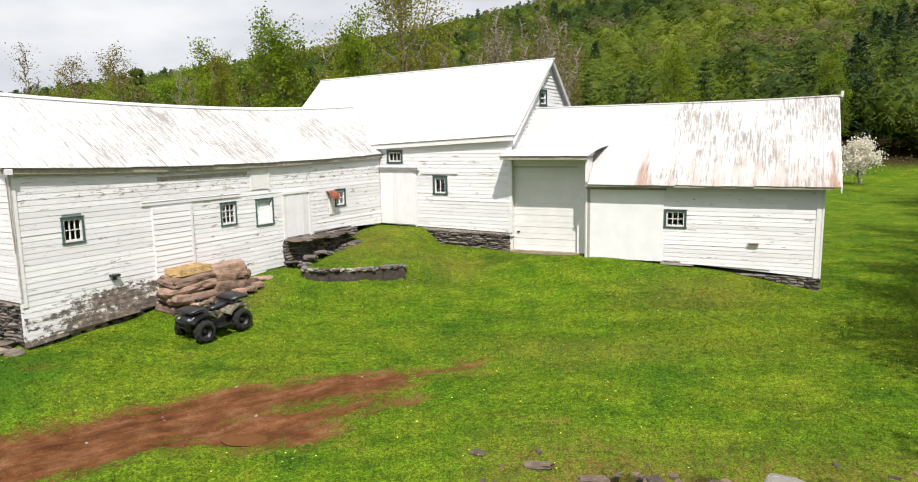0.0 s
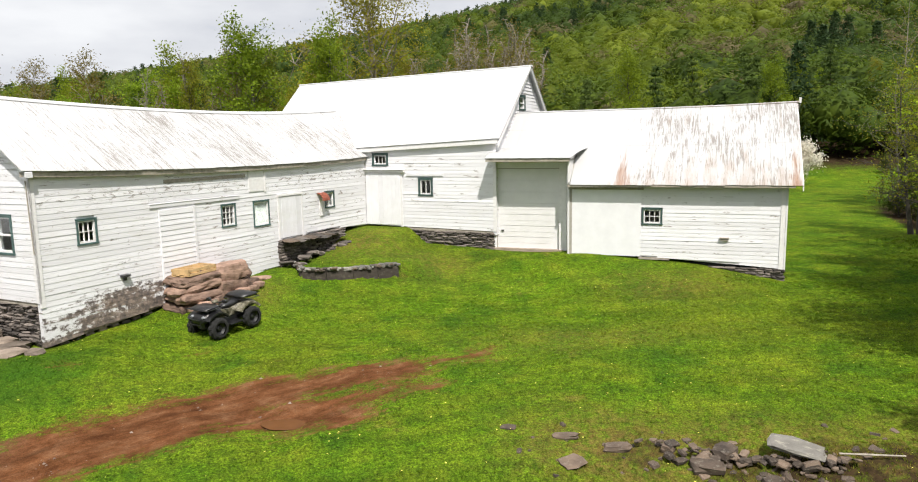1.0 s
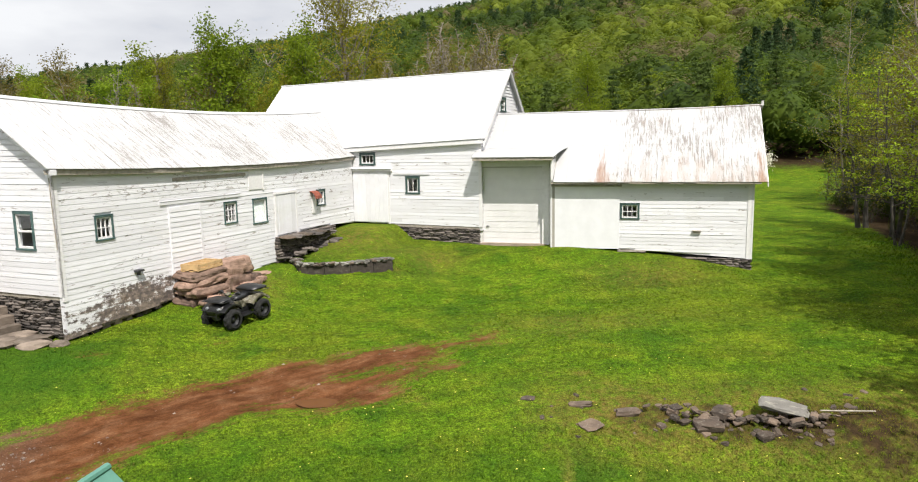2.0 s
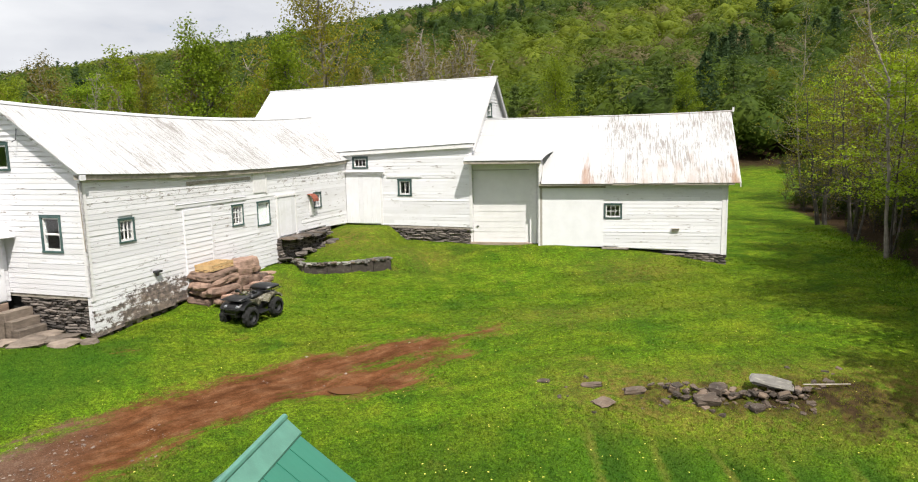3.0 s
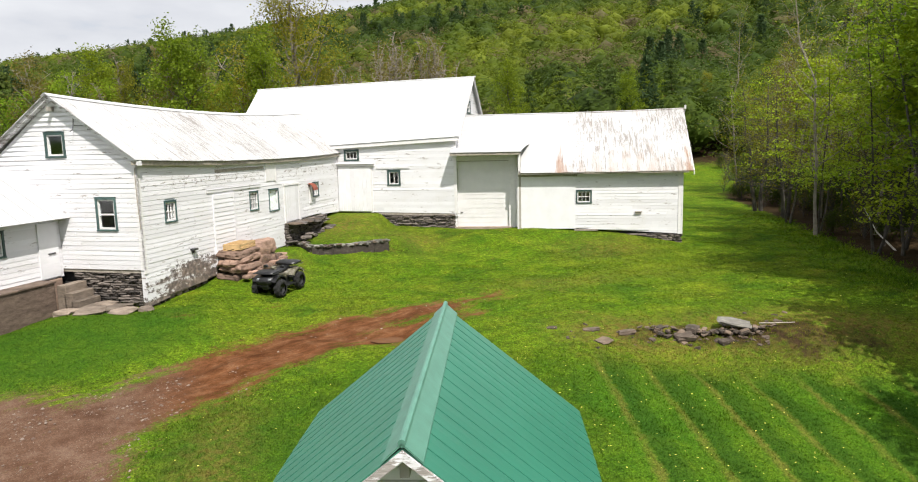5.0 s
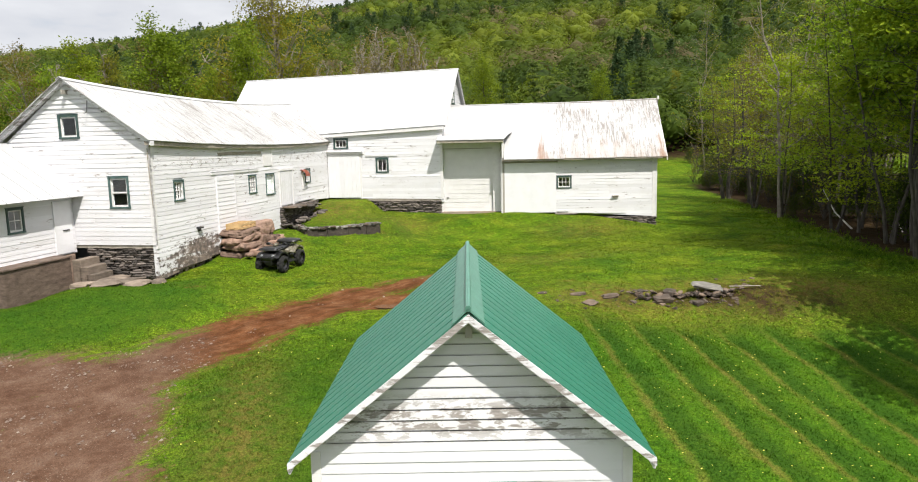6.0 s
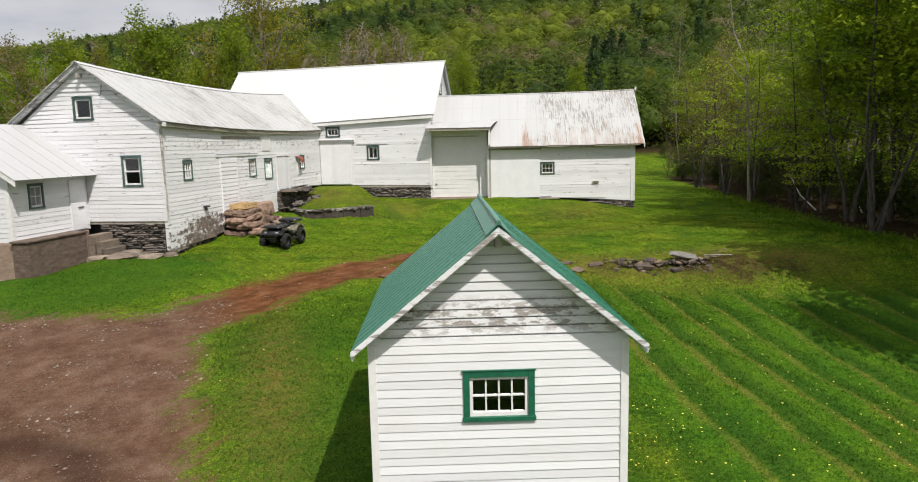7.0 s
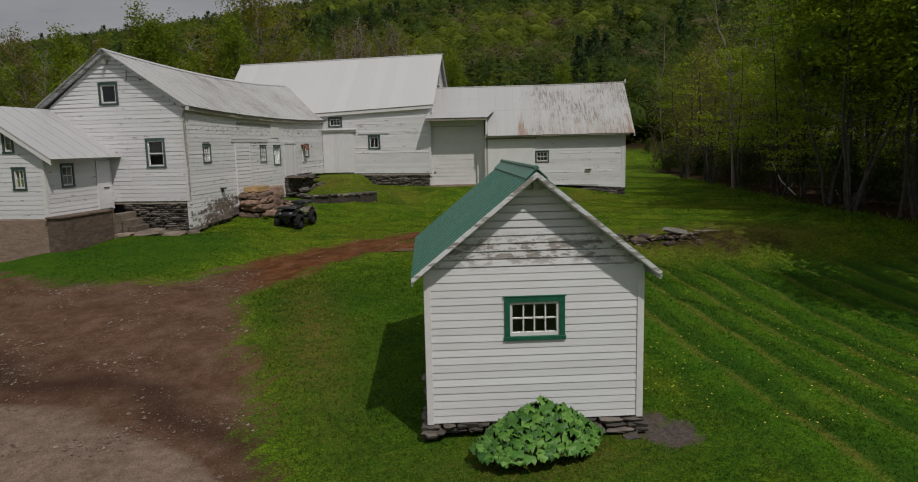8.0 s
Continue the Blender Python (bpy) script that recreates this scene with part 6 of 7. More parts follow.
    for name, y0, y1, zz, hw in (("front_rack", 0.42, 0.98, 0.92, 0.44), ("rear_rack", -1.05, -0.42, 0.90, 0.46)):
        g = G().tube([(-hw, y0, zz), (-hw, y1, zz), (hw, y1, zz), (hw, y0, zz), (-hw, y0, zz)], 0.013)
        for k in range(1, 6):
            x = -hw + 2 * hw * k / 6
            g.tube([(x, y0, zz), (x, y1, zz)], 0.009, 5)
        for x in (-0.3, 0.3):
            g.tube([(x, (y0 + y1) / 2, zz), (x * 0.8, (y0 + y1) / 2, zz - 0.16)], 0.012, 5)
        P(name, g, M_STEEL)
    P("front_cover", shell([(0.40, 0.40, 0.925, 0.96, 0.4), (0.7, 0.42, 0.925, 0.98, 0.4), (0.98, 0.36, 0.92, 0.95, 0.4)]), M_BLACK, "black rack cover", smooth=True)
    P("cargo_bag", shell([(-1.10, 0.36, 0.93, 0.99, 0.6), (-0.95, 0.46, 0.91, 1.05, 0.5), (-0.65, 0.47, 0.91, 1.08, 0.5), (-0.42, 0.40, 0.92, 1.03, 0.6)]), M_BLACK, "black cargo bag on the rear rack", smooth=True)
    P("front_bumper", G().tube([(-0.24, 0.92, 0.38), (-0.24, 1.10, 0.42), (-0.24, 1.10, 0.66), (0.24, 1.10, 0.66), (0.24, 1.10, 0.42), (0.24, 0.92, 0.38)], 0.018).tube([(-0.24, 1.10, 0.5), (0.24, 1.10, 0.5)], 0.014), M_BLACK)


four_wheeler()


# ---- plants ----
def leaf_cloud(centres, per, spread, size, rng, flat=0.0, face=None, sway=0.30):
    """Small four-cornered leaves strewn round centres. face: which way they look; sway: how far they turn from it."""
    n = len(centres) * per
    c = np.repeat(np.asarray(centres, float), per, 0) + rng.normal(0, 1, (n, 3)) * np.asarray(spread)
    a = rng.normal(0, 1, (n, 3))
    a[:, 2] *= 1 - flat
    a /= np.linalg.norm(a, axis=1)[:, None] + 1e-9
    b = np.cross(a, rng.normal(0, 1, (n, 3)))
    if face is not None:
        f = np.repeat(face, per, 0) + rng.normal(0, sway, (n, 3))
        a = np.cross(f, a)
        a /= np.linalg.norm(a, axis=1)[:, None] + 1e-9
        b = np.cross(a, f)
    b /= np.linalg.norm(b, axis=1)[:, None] + 1e-9
    s = size * rng.uniform(0.6, 1.35, (n, 1))
    v = np.stack([c - a * s, c + b * s * 0.62, c + a * s, c - b * s * 0.62], 1).reshape(-1, 3)
    return v, np.arange(4 * n).reshape(-1, 4)


def limbs(seed, tall, girth, start, count, reach, rise=0.55, sub=4, kink=0.11, stems=1, lean=0.09, droop=0.10, least=0.010):
    """Trunks, limbs and twigs as tapered bars; returns the mesh builder and the places where leaves grow."""
    r = random.Random(seed)
    g, tips = G(), []
    for stem in range(stems):
        w0 = stem * 2.4 + r.uniform(0, 1)
        foot = 0.0 if stems == 1 else girth * 1.4
        out = lean * (1.0 if stems == 1 else r.uniform(0.6, 2.2))
        top = tall * (1.0 if stem == 0 else r.uniform(0.75, 0.98))
        pts, p = [], Vector((foot * math.cos(w0), foot * math.sin(w0), -0.25))
        tilt = Vector((out * math.cos(w0), out * math.sin(w0), 1))
        n = 9
        for i in range(n):
            pts.append(p.copy())
            p += tilt * (top / (n - 1)) + Vector((r.gauss(0, kink), r.gauss(0, kink), 0)) * top / 9
        g.tube(pts, [girth * (1.3 if i == 0 else 1 - 0.93 * i / (n - 1)) for i in range(n)], 7)
        for k in range(count):
            f = start + (0.97 - start) * (k + r.random()) / count
            i = min(int(f * (n - 1)), n - 2)
            base = pts[i].lerp(pts[i + 1], f * (n - 1) - i)
            w = k * 2.4 + r.uniform(-0.5, 0.5)
            ln = reach * (1.15 - 0.75 * (f - start) / (1 - start)) * r.uniform(0.6, 1.2)
            q, d = base.copy(), Vector((math.cos(w), math.sin(w), rise * r.uniform(0.4, 1.6))).normalized()
            line = [q.copy()]
            for s in range(5):
                q += d * ln / 5
                d = (d + Vector((r.gauss(0, 0.20), r.gauss(0, 0.20), droop + r.gauss(0, 0.14)))).normalized()
                line.append(q.copy())
            rad = girth * 0.42 * (1.1 - f)
            g.tube(line, [max(least * 1.2, rad * (1 - 0.85 * s / 5)) for s in range(6)], 4)
            tips.append(line[-1])
            for s in range(sub):
                j = r.randint(1, 4)
                q = line[j].lerp(line[j + 1], r.random())
                dd = (Vector((r.gauss(0, 1), r.gauss(0, 1), r.gauss(0.35, 0.5)))).normalized()
                e = q + dd * ln * r.uniform(0.25, 0.5)
                m = q.lerp(e, 0.5) + Vector((r.gauss(0, 0.05), r.gauss(0, 0.05), 0.04)) * ln
                g.tube([q, m, e], [max(least, rad * 0.35), max(least * 0.8, rad * 0.22), least * 0.5], 3)
                tips += [m, e, e.lerp(m, 0.5)]
    return g, tips


def tree_kind(name, label, seed, tall, girth, start, count, reach, leaf, size, per, spread, bark=None, rise=0.55, sub=4, category="tree", keep=1.0, stems=1, lean=0.09, droop=0.10, up=False, least=0.010):
    """up: the leaves lie in level sprays and look to the sky."""
    g, tips = limbs(seed, tall, girth, start, count, reach, rise, sub, stems=stems, lean=lean, droop=droop, least=least)
    root = thing(name, (0, 0, 0), label, category)
    part("trunk", g, bark or M_BARK, root)
    if per:
        rng = np.random.default_rng(seed)
        pick = [p for p in tips if rng.random() < keep]
        v, f = leaf_cloud(pick, per, spread, size, rng, face=np.tile((0.0, 0.0, 1.0), (len(pick), 1)) if up else None, sway=0.55)
        part("crown", soup("crown", v, f), leaf, root)
    return root


def fir_kind(name, label, seed, tall, radius):
    """A ragged conifer: whorls of boughs of uneven length with dark gaps between."""
    rng, r = np.random.default_rng(seed), random.Random(seed)
    root = thing(name, (0, 0, 0), label, "tree")
    g = G().tube([(0, 0, -0.2), (0, 0, tall * 0.5), (0, 0, tall)], [0.22, 0.14, 0.02], 6)
    cs = []
    z = tall * 0.10
    while z < tall * 0.985:
        k = 1 - z / tall
        spoke = r.uniform(0, 6.28)
        for j in range(7):
            rr = radius * (k ** 0.85) * r.uniform(0.45, 1.15) + 0.25
            w = spoke + j * 0.9 + r.uniform(-0.2, 0.2)
            for f in (0.35, 0.55, 0.72, 0.86, 1.0):
                cs.append((rr * f * math.cos(w), rr * f * math.sin(w), z + 0.10 * rr * f - 0.16 * rr * f * f))
            if j < 4:
                g.tube([(0, 0, z), (rr * 0.95 * math.cos(w), rr * 0.95 * math.sin(w), z - 0.05 * rr)], [0.035, 0.01], 4)
        z += tall / 16 * r.uniform(0.8, 1.2)
    part("trunk", g, M_BARK, root)
    v, f = leaf_cloud(cs, 6, (0.34, 0.34, 0.12), 0.30, rng, 0.6)
    part("crown", soup("crown", v, f), M_FIR, root)
    return root


SPRAY = (0.50, 0.50, 0.10)
KINDS = {}
KINDS["tall"] = [tree_kind("woodland_tree", "tall slender tree with layered fresh green leaves", 1, 15.0, 0.082, 0.22, 24, 3.2, M_LEAF1, 0.09, 42, SPRAY, rise=0.45, sub=4, keep=0.27, up=True, droop=0.02),
                 tree_kind("woodland_tree", "clump of leaning dark stems in green leaf", 2, 14.0, 0.075, 0.30, 12, 2.8, M_LEAF2, 0.09, 42, SPRAY, rise=0.5, sub=4, keep=0.26, stems=3, lean=0.12, up=True),
                 tree_kind("woodland_tree", "tall pale grey tree with few budding olive leaves", 3, 16.0, 0.088, 0.16, 28, 3.0, M_LEAF4, 0.05, 7, 0.24, M_BARKP, rise=0.9, sub=6, keep=0.5),
                 tree_kind("woodland_tree", "tall tree with a high dense green canopy", 21, 16.5, 0.10, 0.35, 26, 3.8, M_LEAF1, 0.095, 44, (0.52, 0.52, 0.12), rise=0.5, sub=4, keep=0.30, up=True),
                 tree_kind("woodland_tree", "two thin dark stems with sparse green sprays", 23, 12.0, 0.065, 0.2, 16, 2.6, M_LEAF1, 0.085, 40, SPRAY, rise=0.4, sub=4, keep=0.22, stems=2, lean=0.14, up=True, droop=0.0)]
KINDS["low"] = [tree_kind("old_apple_tree", "crooked twin-stemmed tree with olive budding leaves", 4, 10.5, 0.135, 0.20, 17, 3.1, M_LEAF4, 0.055, 8, 0.28, rise=0.25, sub=8, keep=0.6, stems=2, lean=0.05, droop=0.0),
                tree_kind("woodland_tree", "leafy young tree in level green sprays", 5, 8.0, 0.09, 0.15, 18, 2.9, M_LEAF1, 0.08, 30, (0.42, 0.42, 0.08), rise=0.3, keep=0.6, up=True, droop=0.0)]
KINDS["full"] = [tree_kind("broadleaf_tree", "full rounded tree in bright spring green", 6, 13.0, 0.22, 0.14, 30, 3.3, M_LEAF5, 0.085, 28, 0.30, rise=0.75),
                 tree_kind("broadleaf_tree", "full broad tree in darker green leaf", 7, 12.5, 0.22, 0.12, 30, 3.6, M_LEAF2, 0.085, 28, 0.30, rise=0.6),
                 tree_kind("broadleaf_tree", "feathery tree in olive-brown bud", 8, 13.5, 0.20, 0.14, 34, 3.0, M_LEAF3, 0.065, 10, 0.25, rise=1.0, sub=6, bark=M_BARKP, least=0.018),
                 tree_kind("broadleaf_tree", "tall tree in yellow-olive young leaf", 24, 14.0, 0.20, 0.14, 30, 3.0, M_LEAF4, 0.075, 22, 0.28, rise=0.8, sub=5)]
KINDS["shade"] = [tree_kind("broadleaf_tree", "dense leafy tree in full spring green", 22, 15.5, 0.105, 0.40, 30, 3.4, M_LEAF1, 0.135, 38, (0.55, 0.55, 0.25), rise=0.5, up=True)]
KINDS["bare"] = [tree_kind("bare_tree", "tall pale leafless grey tree", 9, 14.0, 0.16, 0.2, 28, 2.3, None, 0, 0, 0, M_BARKP, 1.6, 6, least=0.02),
                 tree_kind("bare_tree", "slim leafless tree with few buds", 10, 12.0, 0.09, 0.10, 30, 1.7, M_LEAF3, 0.055, 2, 0.3, M_BARKP, 2.4, 6, least=0.026)]
KINDS["ash"] = [tree_kind("ash_tree", "very tall tree with a grey trunk and yellow-olive leaves", 12, 24.0, 0.42, 0.22, 34, 6.6, M_LEAF4, 0.095, 34, 0.5, M_BARKP, 0.85, 7, keep=0.6, least=0.022)]
KINDS["fir"] = [fir_kind("fir_tree", "dark green conifer with ragged level boughs", 13, 16.0, 5.2), fir_kind("fir_tree", "dark green conifer with ragged level boughs", 14, 14.0, 4.8), fir_kind("fir_tree", "dark green conifer with ragged level boughs", 15, 15.0, 5.6)]
KINDS["bloom"] = [tree_kind("blossoming_apple_tree", "small apple tree in full white blossom", 15, 5.0, 0.14, 0.2, 16, 2.5, M_BLOOM, 0.13, 26, 0.40, rise=0.4)]
# the two leafy shrubs use the leaf colour darkened for shade
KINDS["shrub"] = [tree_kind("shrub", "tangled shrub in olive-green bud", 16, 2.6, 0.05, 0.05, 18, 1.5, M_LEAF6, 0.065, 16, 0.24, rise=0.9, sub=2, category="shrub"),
                  tree_kind("shrub", "leafy green shrub with its leaves darkened for shade", 17, 2.3, 0.05, 0.05, 18, 1.5, M_LEAF6, 0.07, 24, 0.24, rise=0.7, sub=2, category="shrub"),
                  tree_kind("shrub", "bare brown brush thicket", 18, 3.0, 0.04, 0.03, 26, 1.5, M_LEAF3, 0.05, 1, 0.2, rise=1.4, sub=3, category="shrub")]
USED = set()


def plant(kind, i, x, y, size=1.0, turn=None, group="", wide=1.0, dz=0.0, tilt=4.5):
    t = KINDS[kind][i % len(KINDS[kind])]
    m = pose(x, y, land(x, y) + dz, tilt * math.sin(x * 9.1), tilt * math.sin(y * 7.7), (x * 57 + y * 31) % 360 if turn is None else turn) @ Matrix.Diagonal((size * wide, size * wide, size, 1))
    if t.name in USED:
        t = copy_thing(t, m)
    else:
        USED.add(t.name)
        t.matrix_world = m
    if group:
        t["group"] = group
    return t


rp = random.Random(77)
# the wood along the lawn's far side: its edge, tree by tree
WOOD = "trees of the wood beside the lawn"
for x, y, k, i, s in ((25.2, 34.2, "low", 0, 1.0), (22.4, 28.0, "tall", 4, 0.95), (19.8, 23.1, "tall", 2, 1.05), (24.3, 30.6, "low", 0, 0.9), (21.4, 24.6, "tall", 4, 0.9), (22.6, 22.0, "tall", 2, 0.95), (20.2, 19.4, "tall", 0, 1.0), (18.6, 16.8, "low", 1, 0.8),
                      (18.2, 17.9, "tall", 4, 1.0), (17.2, 14.0, "tall", 1, 1.05), (15.3, 11.2, "tall", 1, 1.0), (16.6, 12.4, "tall", 4, 1.1), (16.4, 9.0, "tall", 0, 1.05), (16.2, 6.4, "tall", 1, 1.05), (18.4, 13.0, "tall", 3, 1.0), (17.6, 9.8, "tall", 3, 1.0)):
    plant(k, i, x, y, s, group=WOOD)
for n in range(64):
    y = rp.uniform(-4, 54)
    x = float(wood_edge(y)) + 2.4 + 24 * rp.random() ** 1.3
    if y > 22:
        plant(("tall", "low", "tall", "full", "bare", "tall", "tall")[n % 7], (2, 0, 1, 2, 0, 2, 4)[n % 7], x, y, rp.uniform(0.75, 1.05), group=WOOD)
    else:
        plant(("tall", "tall", "low", "tall", "tall", "tall", "bare")[n % 7], (3, 1, 1, 0, 4, 3, 0)[n % 7], x, y, rp.uniform(0.8, 1.15), group=WOOD)
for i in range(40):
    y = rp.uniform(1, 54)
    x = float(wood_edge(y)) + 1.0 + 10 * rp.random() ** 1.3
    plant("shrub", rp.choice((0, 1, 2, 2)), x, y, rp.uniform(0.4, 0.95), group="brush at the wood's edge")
# dense trees added to cast shade on the lawn; the nearest stand unseen
for x, y, s, w in ((10.5, -1.5, 0.84, 1.0), (13.2, 2.4, 1.0, 1.1), (15.8, -4.0, 1.0, 1.0), (15.2, 6.2, 1.0, 1.1), (16.3, 9.6, 0.92, 1.1), (17.8, 13.4, 0.95, 1.1), (20.0, 18.0, 0.95, 1.1), (24.0, 22.6, 1.0, 1.0)):
    plant("shade", 0, x, y, s, group=WOOD, wide=w)
# further dense crowns added deep in the wood to darken its inside
for i in range(10):
    y = -2 + 5.2 * i + rp.uniform(-1, 1)
    plant("shade", 0, float(wood_edge(y)) + rp.uniform(10, 18), y, rp.uniform(0.8, 1.1), group=WOOD)
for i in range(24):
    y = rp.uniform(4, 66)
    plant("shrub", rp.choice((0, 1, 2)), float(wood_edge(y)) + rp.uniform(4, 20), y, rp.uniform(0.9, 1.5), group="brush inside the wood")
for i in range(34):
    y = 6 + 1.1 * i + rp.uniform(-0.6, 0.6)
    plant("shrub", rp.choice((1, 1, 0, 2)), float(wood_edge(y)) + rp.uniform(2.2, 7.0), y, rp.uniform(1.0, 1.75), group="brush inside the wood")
for pts in ([(19.2, 19.6, 4.4), (19.3, 18.9, 3.3), (19.7, 17.9, 2.3), (20.3, 16.7, 1.6)], [(20.6, 16.9, 3.6), (20.7, 16.1, 2.2), (21.1, 15.6, 1.75), (21.6, 15.7, 2.0)]):
    lone("fallen_branch", G().tube(pts, [0.015, 0.03, 0.045, 0.03], 6), M_PALEBARK, "pale fallen birch branch leaning in the brush", "branch", "fallen branches")
plant("bloom", 0, 39.0, 69.5, 0.85, wide=0.85)
plant("ash", 0, -4.9, 55.3, 1.0)
# the belt of trees behind the barns
BELT = "trees of the belt behind the barns"
for x, y, k, i, s, w in ((-38.0, 75.0, "full", 0, 1.05, 1.0), (-29.4, 62.0, "fir", 1, 0.95, 0.6), (-22.9, 52.0, "bare", 0, 1.08, 0.8), (-24.6, 57.0, "full", 1, 0.95, 1.0), (-20.7, 56.0, "full", 0, 0.98, 1.15), (-16.8, 52.0, "full", 2, 1.0, 1.0), (-14.2, 51.5, "full", 3, 0.9, 0.8),
                         (-12.6, 50.0, "full", 0, 1.1, 1.1), (-10.9, 55.0, "full", 3, 0.95, 1.0), (-8.2, 50.5, "full", 0, 1.05, 0.9), (-6.6, 49.0, "full", 1, 0.85, 1.0), (-9.2, 58.0, "fir", 0, 0.88, 0.55), (-2.4, 58.5, "full", 3, 1.0, 1.0), (-18.4, 49.5, "full", 3, 0.98, 0.9), (-21.5, 46.0, "full", 2, 0.88, 1.0),
                         (-20.2, 50.0, "full", 1, 0.95, 1.0), (-26.5, 47.5, "full", 1, 0.85, 1.1), (-30.5, 52.0, "full", 2, 0.9, 1.0), (-33.0, 58.0, "full", 0, 0.8, 1.0), (-37.5, 60.0, "full", 1, 0.9, 1.1), (-43.0, 63.0, "full", 3, 0.9, 1.0), (-15.5, 47.0, "fir", 1, 0.55, 0.8), (-12.0, 47.0, "full", 1, 0.7, 1.2),
                         (-24.5, 44.0, "fir", 2, 0.5, 0.9), (-9.5, 47.0, "fir", 0, 0.5, 0.9), (-4.2, 50.5, "full", 3, 0.75, 1.0), (-17.6, 45.5, "full", 1, 0.62, 1.2)):
    plant(k, i, x, y, s, group=BELT, wide=w)
for i in range(18):
    x = -46 + 46 * (i + rp.random()) / 18
    plant("full", rp.choice((0, 1, 1, 2, 2, 3)), x, rp.uniform(60, 78), rp.uniform(0.75, 1.0), group=BELT, wide=rp.uniform(0.9, 1.15))
for i in range(34):
    plant("bare", 1, rp.uniform(0.3, 8.2), rp.uniform(46, 62), rp.uniform(0.95, 1.22), group=BELT)
for i in range(9):
    plant("bare", 1, rp.uniform(-30, -2), rp.uniform(46, 56), rp.uniform(0.8, 1.05), group=BELT)
for x, y, i, s in ((26.0, 90, 0, 0.86), (31.4, 95, 1, 1.0), (37.8, 95, 0, 1.03), (41.5, 97, 2, 0.98), (43.3, 92, 0, 0.96), (47.5, 97, 1, 1.02), (54.3, 95, 2, 1.02), (55.5, 105, 0, 0.9), (60.5, 100, 1, 1.05), (66.0, 104, 2, 1.0), (34.0, 104, 2, 1.0), (22.0, 98, 1, 0.9), (50.0, 108, 0, 0.95), (72.0, 98, 0, 0.95), (17.0, 104, 0, 0.85)):
    plant("fir", i, x, y, s, group="firs below the hill")
plant("full", 0, 26.5, 86, 1.1, group="broadleaf trees below the hill")
plant("full", 0, 45.7, 88, 0.95, group="broadleaf trees below the hill")
for i in range(22):
    x, y = rp.uniform(2, 95), rp.uniform(74, 118)
    if abs(math.atan2(x, y) - 0.535) < 0.05 and y < 76:
        continue
    plant("full", rp.choice((0, 1, 2, 3)), x, y, rp.uniform(0.5, 0.9), group="broadleaf trees below the hill")
for i in range(34):
    x, y = rp.uniform(5, 70), rp.uniform(62, 84)
    if abs(math.atan2(x, y) - 0.535) < 0.06:
        continue
    plant("shrub", rp.choice((0, 0, 1)), x, y, rp.uniform(0.9, 1.7), group="brush in the far meadow")


